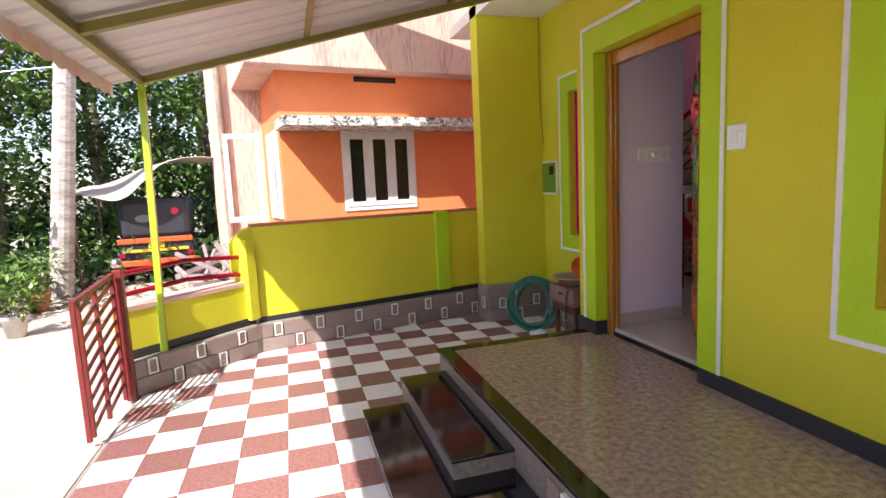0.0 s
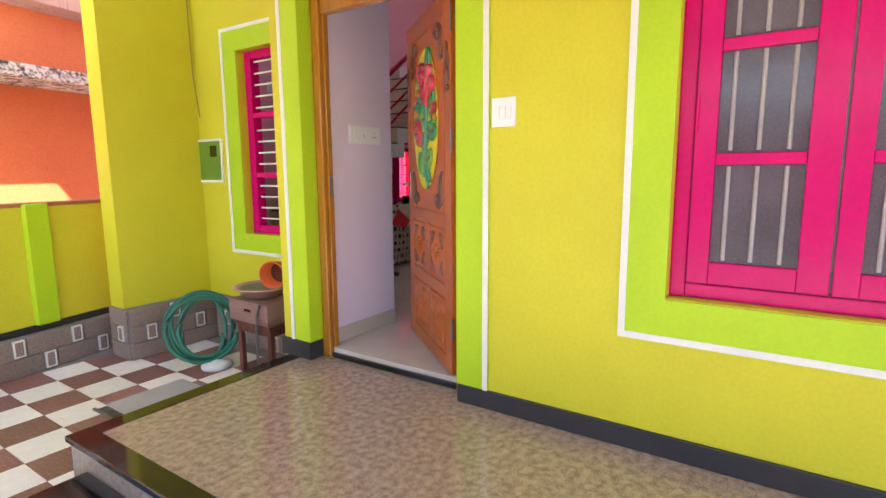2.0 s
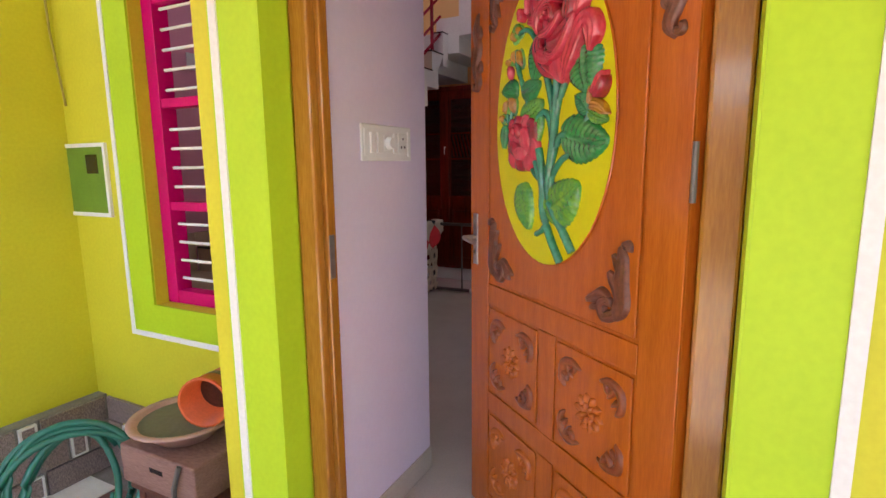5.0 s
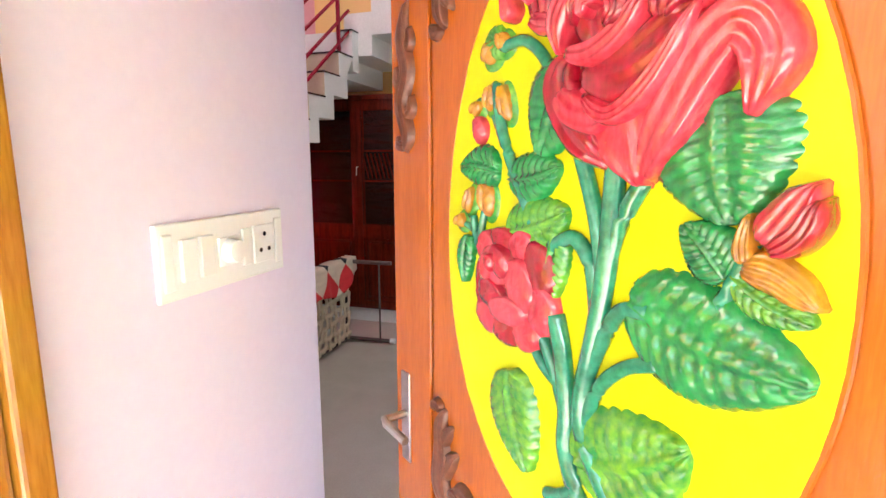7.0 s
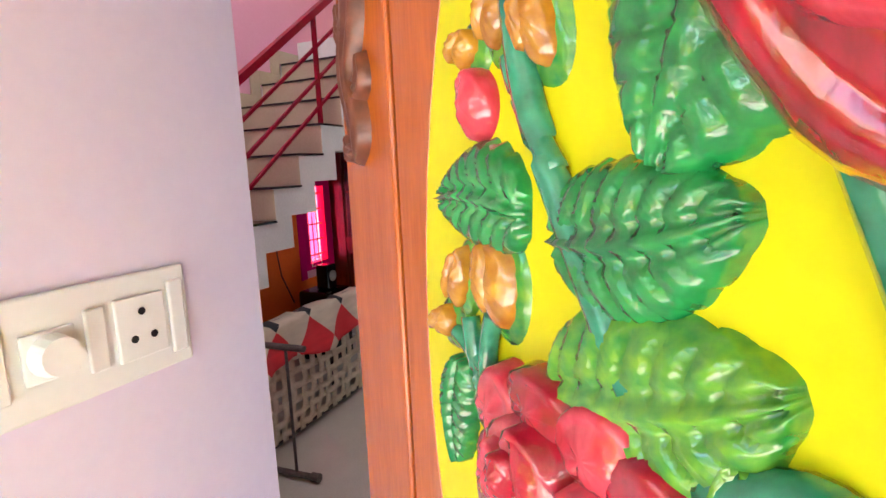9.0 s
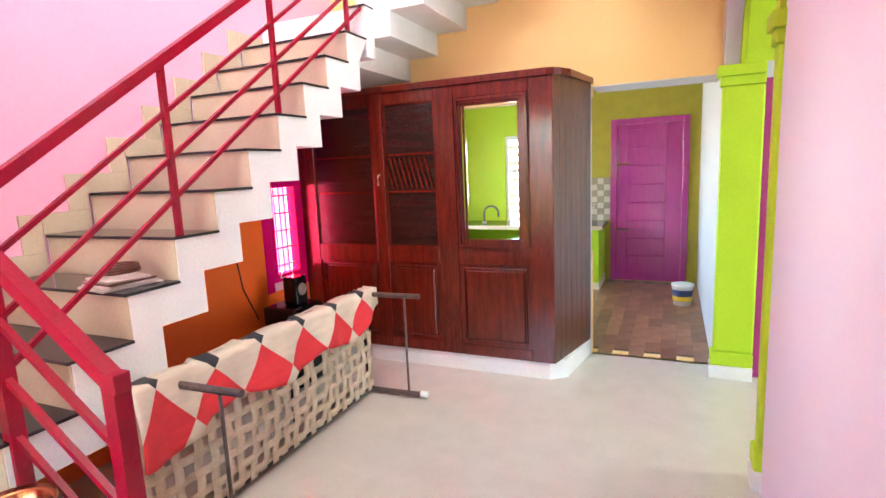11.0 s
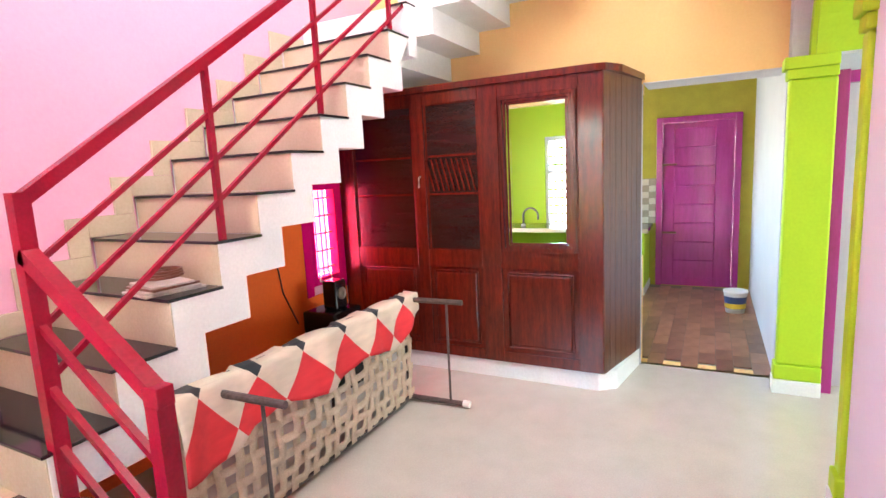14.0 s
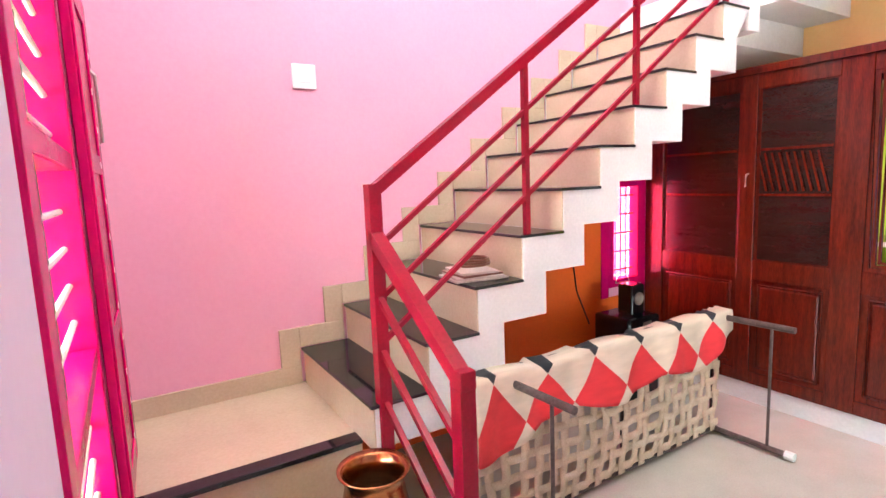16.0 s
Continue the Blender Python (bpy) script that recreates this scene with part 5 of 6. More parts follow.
# potted plants
M_POTC = mat("terracotta", (0.42, 0.16, 0.08), 0.85)
M_POTW = mat("dusty_white_pot", (0.62, 0.60, 0.56), 0.7, dark=(0.40, 0.38, 0.34))
for k, (x, y, s, m, col) in enumerate(((-5.85, 5.2, 1.0, M_POTW, "white"), (-6.25, 6.9, 1.05, M_POTC, "terracotta"), (-6.9, 6.4, 0.95, M_POTC, "terracotta"), (-6.6, 5.9, 0.8, M_POTW, "white"))):
    pt = thing("potted_plant", "leafy garden plant in a %s pot on the yard's edge" % col, "plant", "potted plants")
    part("pot", lathe([(0.10 * s, 0), (0.15 * s, 0.24 * s), (0.17 * s, 0.25 * s), (0.17 * s, 0.29 * s), (0.14 * s, 0.29 * s), (0.13 * s, 0.24 * s), (0.02, 0.23 * s)], (0, 0, 0), 20), m, pt, smooth=True)
    part("soil", lathe([(0.128 * s, 0.232 * s), (0.12 * s, 0.245 * s), (0.02, 0.25 * s)], (0, 0, 0), 14), M_LITTER, pt)
    bm, sb = bmesh.new(), bmesh.new()
    r2 = random.Random(70 + k)
    for i in range(7):
        a = r2.uniform(0, 6.28)
        tip = Vector((0.28 * math.cos(a) * s, 0.28 * math.sin(a) * s, (0.45 + r2.uniform(0, 0.45)) * s))
        rod([(0, 0, 0.22 * s), tuple(tip * 0.6 + Vector((0, 0, 0.1))), tuple(tip)], [0.008, 0.006, 0.003], 5, sb)
        for j in range(26):
            p = tip * r2.uniform(0.55, 1.05) + Vector((r2.gauss(0, 0.06), r2.gauss(0, 0.06), r2.gauss(0.05, 0.07)))
            add_leaf(bm, p, Vector((r2.gauss(0, 1), r2.gauss(0, 1), r2.gauss(0, 0.5))).normalized(), Vector((0, 0, 1)), 0.12 * s, 0.055 * s)
    part("stems", sb, M_BARK, pt)
    part("foliage", bm, M_LEAVES2, pt)
    pt.location = (x, y, GZ - 0.02)

# covered vehicle under a tarpaulin
M_CARBLK = mat("black_canvas", (0.02, 0.022, 0.03), 0.55, dark=(0.012, 0.012, 0.016), scale=8)
M_ORNG = mat("orange_red_paint", (0.62, 0.10, 0.02), 0.4)
M_YEL = mat("yellow_paint", (0.70, 0.45, 0.03), 0.4)
car = thing("auto_rickshaw", "black canvas-backed three-wheeler with red and orange bars", "vehicle")
part("body", box((-0.66, 0.0, 0.35), (0.66, 1.9, 0.85), 0.05), M_CARBLK, car)
part("canvas_hood", box((-0.64, 0.05, 0.851), (0.64, 1.8, 1.68), 0.12), M_CARBLK, car, "black canvas hood")
part("rear_bar", box((-0.66, -0.05, 0.80), (0.66, -0.001, 0.90), 0.01), M_ORNG, car, "orange-red rear bar")
part("rear_bar", box((-0.58, -0.04, 0.62), (0.58, -0.001, 0.68), 0.01), M_YEL, car, "yellow rear bar")
part("bumper", box((-0.70, -0.12, 0.36), (0.70, -0.02, 0.48), 0.02), M_ORNG, car, "red rear bumper")
part("number_plate", box((-0.14, -0.018, 0.64), (0.14, -0.002, 0.79), 0.004), M_YEL, car, "yellow number plate with illegible dark marks")
for v in (0.68, 0.73):
    part("plate_mark", box((-0.11, -0.0205, v), (0.11, -0.0185, v + 0.025)), M_BLACK, car)
for sx in (-1, 1):
    part("tail_lamp", box((sx * 0.60 - 0.05, -0.03, 0.53), (sx * 0.60 + 0.05, -0.001, 0.61), 0.008), M_RED, car, "red tail lamp")
    wh = part("wheel", lathe([(0.10, -0.06), (0.27, -0.06), (0.29, -0.03), (0.29, 0.03), (0.27, 0.06), (0.10, 0.06)], (0, 0, 0), 20), M_CARBLK, car, "black rubber tyre", smooth=True)
    wh.matrix_local = pose(sx * 0.58, 0.55, 0.29, 0, 90, 0)
part("window_patch", prism([(-0.18 + 0.15 * math.cos(k * 0.3927), 1.28 + 0.075 * math.sin(k * 0.3927)) for k in range(16)], "y", 0.035, 0.049), M_IRON, car, "oval rear window patch")
part("sticker", prism([(0.38 + 0.07 * math.cos(k * 0.3927), 1.40 + 0.07 * math.sin(k * 0.3927)) for k in range(16)], "y", 0.035, 0.049), M_ROSE2, car, "round pink sticker")
car.matrix_world = pose(-4.95, 8.9, GZ, 0, 0, 6)
M_TARP = mat("dusty_tarpaulin", (0.52, 0.46, 0.40), 0.7, dark=(0.36, 0.31, 0.26), scale=4, bump=0.4)
bm = bmesh.new()
grid = []
for i in range(19):
    row = []
    for j in range(9):
        u, v = i / 18, j / 8
        z = 1.42 + 0.60 * math.sin(0.5 * math.pi * min(1.0, 1.2 * u)) ** 1.3 + 0.04 * math.sin(9 * u + 4 * v) - 0.42 * (1 - v) ** 2 * math.sin(math.pi * min(1, 1.5 * u)) ** 2 + 0.25 * v * (1 - u)
        row.append(bm.verts.new((-6.25 + 2.55 * u, 8.6 + 1.5 * v - 0.25 * u, z)))
    grid.append(row)
for a, b in zip(grid, grid[1:]):
    for j in range(8):
        bm.faces.new((a[j], b[j], b[j + 1], a[j + 1]))
tarp = part("tarpaulin", bm, M_TARP, smooth=True)
md = tarp.modifiers.new("thick", "SOLIDIFY")
md.thickness = 0.01
tagged(tarp, "sagging dusty tarpaulin stretched over the vehicle", "tarpaulin")
tp = part("tarpaulin_post", rod([(-6.2, 10.05, GZ), (-6.2, 10.0, 1.72)], 0.03, 8), M_BARK)
tagged(tp, "thin wooden post holding the tarpaulin", "post")
tp = part("tarpaulin_post", rod([(-6.22, 8.62, GZ), (-6.22, 8.62, 1.15)], 0.03, 8), M_BARK)
tagged(tp, "thin wooden post holding the tarpaulin", "post")
bm = bmesh.new()
r3 = random.Random(3)
for k in range(22):
    c = Vector((r3.uniform(-3.5, -2.75), r3.uniform(4.0, 5.2), GZ))
    a = r3.uniform(0, 3.14)
    L = r3.uniform(0.25, 0.6)
    rod([c + Vector((-L * math.cos(a), -L * math.sin(a), 0.35 + r3.uniform(0, 0.35))), c + Vector((L * math.cos(a), L * math.sin(a), 0.55 + r3.uniform(0, 0.5)))], r3.uniform(0.015, 0.05), 5, bm)
for k in range(10):
    c = (r3.uniform(-3.4, -2.8), r3.uniform(4.1, 5.1))
    box((c[0] - 0.25, c[1] - 0.2, GZ - 0.02), (c[0] + 0.25, c[1] + 0.2, GZ + 0.35 + r3.uniform(0, 0.25)), 0.04, bm)
tagged(part("scrap_heap", bm, mat("grey_scrap", (0.34, 0.28, 0.27), 0.7, dark=(0.12, 0.07, 0.07), scale=5)), "heap of grey sacks and scrap behind the low wall", "scrap", kind="stuff")
wire = part("overhead_wire", rod([(-12, 9.0, 3.1), (-6.2, 8.2, 3.62), (-2.0, 7.6, 3.9)], 0.012, 6), M_WHITE)
tagged(wire, "pale overhead wire crossing the yard", "wire")

# ---- things by the side entrance ----
M_HOSE = mat("green_hose_plastic", (0.015, 0.16, 0.10), 0.35, bump=0.0)
pts = []
rh_ = random.Random(21)
side_, up_ = Vector((0.86, -0.51, 0.0)), Vector((0.17, 0.28, 0.945))
laps = [(rh_.uniform(-0.07, 0.07), rh_.uniform(-0.03, 0.06), rh_.uniform(0.15, 0.30), rh_.uniform(0.20, 0.34)) for k in range(8)]
for i in range(320):
    g = i / 320 * 6.9
    k, q = int(g), g - int(g)
    ox, od, ra, rb = (laps[k][n] * (1 - q) + laps[k + 1][n] * q for n in range(4))
    a = 2 * math.pi * g + 0.5
    c = Vector((0.12, 2.50, GZ + 0.325)) + side_ * (ox + ra * math.cos(a)) + up_ * (rb * math.sin(a)) + Vector((0.5, 0.85, 0)) * od
    pts.append((c.x, c.y, max(c.z, GZ + 0.014 + 0.006 * k)))
hose = part("garden_hose", rod(pts, 0.016, 8), M_HOSE, smooth=True)
tagged(hose, "coiled green garden hose leaning on the wall", "hose")
M_STOOL = mat("dark_red_brown_wood", (0.17, 0.05, 0.03), 0.6, dark=(0.08, 0.025, 0.018), scale=10, stretch=(1, 1, 0.3))
stool = thing("wooden_stool", "old dark brown wooden stool by the wall", "stool")
sx0, sx1, sy0, sy1, sz = 0.16, 0.52, 1.72, 2.16, 0.07
part("seat", box((sx0, sy0, sz - 0.03), (sx1, sy1, sz), 0.004), M_STOOL, stool)
for x in (sx0 + 0.02, sx1 - 0.06):
    for y in (sy0 + 0.02, sy1 - 0.06):
        part("leg", box((x, y, GZ), (x + 0.04, y + 0.04, sz - 0.0305), 0.003), M_STOOL, stool)
for y in (sy0 + 0.025, sy1 - 0.045):
    part("apron", box((sx0 + 0.0605, y, sz - 0.09), (sx1 - 0.0605, y + 0.02, sz - 0.031)), M_STOOL, stool)
part("apron", box((sx0 + 0.025, sy0 + 0.0605, sz - 0.09), (sx0 + 0.045, sy1 - 0.0605, sz - 0.031)), M_STOOL, stool)
crate = thing("wooden_box", "worn reddish wooden box on the stool", "box")
part("box_body", box((0.15, 1.73, sz + 0.0005), (0.50, 2.19, sz + 0.17), 0.008), mat("worn_pinkish_wood", (0.33, 0.19, 0.15), 0.75, dark=(0.20, 0.10, 0.08), scale=6, stretch=(1, 0.4, 3)), crate)
part("handle_hole", box((0.1485, 1.92, sz + 0.09), (0.1497, 2.0, sz + 0.11)), M_BLACK, crate)
part("loose_strap", rod([(0.14, 1.80, sz + 0.17), (0.125, 1.82, sz + 0.08), (0.13, 1.84, -0.15), (0.15, 1.86, GZ + 0.01)], 0.010, 6), M_IRON, crate, "grey dangling strap")
basin = thing("basin", "shallow pinkish plastic basin lying on the box", "basin")
part("bowl", lathe([(0.12, 0.0), (0.20, 0.075), (0.225, 0.08), (0.225, 0.09), (0.195, 0.087), (0.115, 0.012), (0.01, 0.010)], (0.33, 2.0, sz + 0.171), 28), mat("faded_pink_plastic", (0.50, 0.30, 0.24), 0.5), basin, smooth=True)
part("folded_cloth", lathe([(0.15, 0.035), (0.19, 0.075), (0.01, 0.08)], (0.33, 2.0, sz + 0.171), 20), M_IRON, basin, "grey cloth")
pot = thing("orange_bucket", "orange plastic pot lying on its side", "bucket")
part("shell", lathe([(0.075, 0.0), (0.10, 0.20), (0.108, 0.205), (0.108, 0.22), (0.096, 0.218), (0.072, 0.012), (0.01, 0.01)], (0, 0, 0), 26), mat("orange_plastic", (0.72, 0.13, 0.03), 0.4), pot, smooth=True)
pot.matrix_world = pose(0.40, 1.87, sz + 0.365, 90, 0, -68) @ pose(0, 0, -0.1)
part("band", lathe([(0.0875, 0.09), (0.0935, 0.13), (0.0945, 0.13), (0.0885, 0.09)], (0, 0, 0), 26), M_CARVE, pot, "brown stained band")
bag = part("plastic_bag", lathe([(0.06, 0.0), (0.12, 0.012), (0.125, 0.035), (0.09, 0.06), (0.04, 0.066), (0.02, 0.078), (0.01, 0.078)], (0.12, 2.36, GZ - 0.004), 12), mat("white_polythene", (0.72, 0.72, 0.70), 0.3), smooth=True)
tagged(bag, "crumpled white plastic bag beside the hose", "bag")
cover = thing("drain_cover", "grey cement drain cover over the tiles", "drain cover")
part("slab", box((-0.72, 2.02, GZ - 0.004), (-0.18, 2.36, GZ + 0.014), 0.006), mat("pale_cement", (0.42, 0.42, 0.40), 0.85, scale=5, bump=0.4), cover)
for k in range(9):
    part("grating_bar", box((-0.78 - 0.0 + 0.0, 2.02 + k * 0.038, GZ + 0.0), (-0.722, 2.034 + k * 0.038, GZ + 0.010)), M_IRON, cover)
part("grating_frame", box((-0.80, 2.0, GZ - 0.004), (-0.781, 2.37, GZ + 0.011)), M_IRON, cover)

# ---- wooden partition with a glazed hatch ----
PX = 4.305
parti = thing("wooden_partition", "dark mahogany varnished wooden partition with a glazed hatch", "partition")
part("plinth", prism([(PX + 0.03, 3.47), (PX + 0.03, 1.40), (4.42, 1.29), (4.93, 1.205), (4.93, 3.47)], "z", FL, 0.20), M_WHITE, parti, "white tiled plinth")
# near-black brown that paints the shade inside the partition's shelf recesses
M_SHADOWWOOD = mat("recess_shade_brown", (0.035, 0.010, 0.008), 0.25, dark=(0.018, 0.005, 0.004), scale=6, stretch=(1, 0.4, 3))
part("carcass", join(join(box((PX + 0.02, 2.04, 0.20), (PX + 0.05, 3.47, 2.19)), box((PX + 0.02, 1.42, 0.20), (PX + 0.05, 2.04, 1.05))), join(box((PX + 0.02, 1.42, 2.05), (PX + 0.05, 2.04, 2.19)), box((PX + 0.02, 1.42, 1.05), (PX + 0.05, 1.57, 2.05)))), M_MAHOG, parti)
for y0, y1 in ((1.36, 1.52), (2.07, 2.22), (2.66, 2.76), (3.32, 3.47)):
    part("stile", box((PX, y0, 0.20), (PX + 0.0195, y1, 2.19), 0.004), M_MAHOG, parti)
for y0, y1 in ((1.5205, 2.0695), (2.2205, 2.6595), (2.7605, 3.3195)):
    for z0, z1 in ((0.20, 0.28), (0.90, 1.03), (2.10, 2.19)):
        part("rail", box((PX + 0.001, y0, z0), (PX + 0.0195, y1, z1), 0.003), M_MAHOG, parti)
    part("lower_panel", box((PX + 0.004, y0 + 0.05, 0.33), (PX + 0.0195, y1 - 0.05, 0.86), 0.012), M_MAHOG, parti, "raised lower panel")
    part("panel_moulding", rod([(PX + 0.012, y0 + 0.04, 0.32), (PX + 0.012, y1 - 0.04, 0.32), (PX + 0.012, y1 - 0.04, 0.87), (PX + 0.012, y0 + 0.04, 0.87), (PX + 0.012, y0 + 0.04, 0.325)], 0.009, 6), M_MAHOG, parti)
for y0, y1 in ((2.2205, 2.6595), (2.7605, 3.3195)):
    # flat panel, no real depth: the recess shade is in its colour
    part("recess", box((PX + 0.017, y0 + 0.02, 1.035), (PX + 0.0198, y1 - 0.02, 2.095)), M_SHADOWWOOD, parti, "thin panel coloured dark as shade in a shelf recess")
    part("shelf", box((PX + 0.006, y0 + 0.02, 1.44), (PX + 0.0168, y1 - 0.02, 1.455)), M_MAHOG, parti)
    part("shelf", box((PX + 0.006, y0 + 0.02, 1.72), (PX + 0.0168, y1 - 0.02, 1.735)), M_MAHOG, parti)
for k in range(9):
    y = 2.255 + k * 0.042
    part("slanting_slat", rod([(PX + 0.010, y, 1.47), (PX + 0.010, y + 0.06, 1.705)], 0.006, square=True), M_MAHOG, parti)
for d, w in ((0.0, 0.016), (0.026, 0.012), (0.048, 0.010)):
    y0, y1, z0, z1 = 1.545 + d, 2.045 - d, 1.045 + d * 0.8, 2.085 - d * 0.8
    part("hatch_moulding", rod([(PX - 0.004 + d * 0.3, y0, z0), (PX - 0.004 + d * 0.3, y1, z0), (PX - 0.004 + d * 0.3, y1, z1), (PX - 0.004 + d * 0.3, y0, z1), (PX - 0.004 + d * 0.3, y0, z0 + 0.001)], w, square=True), M_MAHOG, parti, "stepped moulding round the hatch")
hatch = part("hatch_glass", box((PX + 0.022, 1.60, 1.10), (PX + 0.026, 1.985, 2.03)), glass("clear_glass"), parti, "clear glass pane")
hatch.visible_shadow = False
part("cornice", prism([(PX - 0.02, 3.47), (PX - 0.02, 1.40), (PX + 0.0, 1.345), (PX + 0.05, 1.31), (4.45, 1.265), (4.96, 1.185), (4.96, 1.25), (4.42, 1.33), (PX + 0.07, 1.42), (PX + 0.07, 3.47)], "z", 2.1905, 2.235), M_MAHOG, parti, "projecting top moulding")
for k in range(7):
    t0, t1 = k / 7, (k + 1) / 7
    a = Vector((PX + 0.005, 1.355)).lerp(Vector((4.93, 1.20)), t0 + 0.004)
    b = Vector((PX + 0.005, 1.355)).lerp(Vector((4.93, 1.20)), t1 - 0.004)
    part("end_board", prism([tuple(a), tuple(b), (b.x, b.y + 0.03), (a.x, a.y + 0.03)], "z", 0.2005, 2.19), mat("weathered_brown_varnish", (0.15, 0.045, 0.015), 0.3, dark=(0.04, 0.012, 0.005), scale=5, fine=40, stretch=(8, 8, 0.5)) if k == 0 else bpy.data.materials["weathered_brown_varnish"], parti, "streaky brown end board")
part("steel_edge", box((4.932, 1.195, FL), (4.955, 1.225, 2.16), 0.003), M_GREY, parti, "pale grey edge strip")
key = part("key", rod([(PX - 0.004, 2.70, 1.58), (PX - 0.03, 2.70, 1.575), (PX - 0.035, 2.70, 1.50)], 0.006, 8), M_STEEL, parti, "small hanging key")

# ---- archway with lime pilasters ----
arch = thing("archway", "lime green archway with moulded pilasters", "archway", kind="structure")
def pilaster(x0, x1, y0, y1):
    part("pilaster_base", box((x0 - 0.02, y0 - 0.0, FL), (x1 + 0.02, y1 + 0.02, 0.16), 0.004), M_WHITE, arch, "white tiled pilaster foot")
    part("pilaster_foot", box((x0 - 0.015, y0, 0.1605), (x1 + 0.015, y1 + 0.015, 0.26), 0.008), M_LIME, arch)
    part("pilaster_shaft", box((x0, y0, 0.2605), (x1, y1, 2.06), 0.012), M_LIME, arch)
    part("pilaster_capital", box((x0 - 0.012, y0, 2.0605), (x1 + 0.012, y1 + 0.012, 2.12), 0.006), M_LIME, arch)
    part("pilaster_capital", box((x0 - 0.03, y0, 2.1205), (x1 + 0.03, y1 + 0.03, 2.19), 0.006), M_LIME, arch)
pilaster(3.365, 3.46, -0.05, 0.235)
pilaster(4.72, 4.815, 0.09, 0.335)
cx, hw = 4.09, 0.62
arc = [(cx - hw * math.cos(math.pi * k / 24), 2.19 + 0.55 * math.sin(math.pi * k / 24)) for k in range(25)]
part("arch_wall", prism([(3.362, CEIL), (3.362, 2.19)] + arc + [(4.818, 2.19), (4.818, CEIL)], "y", 0.0, 0.21), M_LILAC, arch)
band = bmesh.new()
for (u0, z0), (u1, z1) in zip(arc, arc[1:]):
    m0, m1 = Vector((u0 - cx, (z0 - 2.19))), Vector((u1 - cx, (z1 - 2.19)))
    f0, f1 = 1 + 0.09 / max(m0.length, 0.1), 1 + 0.09 / max(m1.length, 0.1)
    prism([(u0, z0), (u1, z1), (cx + m1.x * f1, 2.19 + m1.y * f1), (cx + m0.x * f0, 2.19 + m0.y * f0)], "y", 0.2105, 0.235, band)
    prism([(cx + m0.x * 0.985, 2.19 + m0.y * 0.985), (cx + m1.x * 0.985, 2.19 + m1.y * 0.985), (u1, z1), (u0, z0)], "y", -0.02, 0.2104, band)
part("arch_band", band, M_LIME, arch)

living_frame = thing("door_2", "purple painted wooden door frame beyond the archway", "door frame", kind="structure")
part("jamb", box((4.80, 0.02, FL), (4.90, 0.086, 2.10), 0.005), M_PURPLE, living_frame)
part("jamb", box((4.88, -0.86, FL), (4.954, -0.79, 2.10), 0.005), M_PURPLE, living_frame)
part("head", box((4.88, -0.789, 2.03), (4.954, 0.019, 2.10), 0.005), M_PURPLE, living_frame)
tagged(part("living_wall_face", box((4.955, -3.99, FL), (4.963, 0.099, CEIL)), M_GREY), "pale grey painted wall beyond the archway", "wall", kind="structure")

# ---- kitchen beyond ----
kd = thing("kitchen_door", "closed glossy purple plank door with bolts", "door")
for y0, y1 in ((0.441, 0.51), (1.28, 1.349)):
    part("jamb", box((7.79, y0, FL), (7.90, y1, 2.119), 0.004), M_PURPLE, kd)
part("head", box((7.79, 0.5105, 2.05), (7.90, 1.2795, 2.119), 0.004), M_PURPLE, kd)
part("leaf", box((7.83, 0.5105, FL), (7.87, 1.2795, 2.0495)), M_PURPLE, kd)
for y0, y1 in ((0.515, 0.70), (1.15, 1.275)):
    part("stile", box((7.815, y0, FL + 0.005), (7.8295, y1, 2.045), 0.003), M_PURPLE, kd)
for k in range(8):
    part("plank", box((7.818, 0.7005, FL + 0.10 + k * 0.228), (7.8295, 1.1495, FL + 0.322 + k * 0.228), 0.006), M_PURPLE, kd)
for z in (0.73, 1.56):
    part("bolt", rod([(7.805, 1.30, z), (7.805, 1.12, z)], 0.012, 8), M_MAROON, kd, "dark sliding bolt")
counter = thing("kitchen_counter", "kitchen counter with a dark top on a lime green pier", "counter")
part("pier", box((7.2, 1.42, FL), (7.80, 1.50, 0.80), 0.004), M_LIME, counter, "lime green masonry pier")
part("pier_foot", box((7.19, 1.41, FL - 0.004), (7.81, 1.51, 0.15), 0.003), M_TILE_W, counter)
part("worktop", box((7.15, 1.38, 0.801), (7.81, 3.45, 0.845), 0.006), M_BLACK, counter, "dark granite worktop")
part("worktop_edge", box((7.142, 1.372, 0.80), (7.1495, 3.45, 0.85), 0.002), M_STAIR, counter, "cream tile nosing")
tap = thing("kitchen_tap", "curved dark swan-neck tap over the sink", "tap")
part("spout", rod([(7.45, 2.95, 0.845)] + [(7.45, 2.95 - 0.10 + 0.10 * math.cos(a), 0.98 + 0.10 * math.sin(a)) for a in [math.pi * k / 9 for k in range(10)]] + [(7.45, 2.75, 0.93)], 0.014, 10), M_IRON, tap, smooth=True)
part("base", lathe([(0.03, 0), (0.03, 0.02), (0.018, 0.03)], (7.45, 2.95, 0.845), 14), M_STEEL, tap)
kt = thing("kitchen_tap", "small steel wall tap by the splashback", "tap")
part("body", rod([(7.815, 1.56, 1.02), (7.75, 1.56, 1.03), (7.70, 1.56, 1.0)], 0.013, 8), M_STEEL, kt)
part("handle", rod([(7.77, 1.53, 1.06), (7.77, 1.59, 1.06)], 0.007, 8), M_STEEL, kt)
splash = thing("splashback", "splashback of small cream and grey tiles", "tiles", kind="structure")
M_T1, M_T2 = mat("cream_wall_tile", (0.62, 0.58, 0.48), 0.2), mat("grey_beige_wall_tile", (0.36, 0.32, 0.25), 0.2)
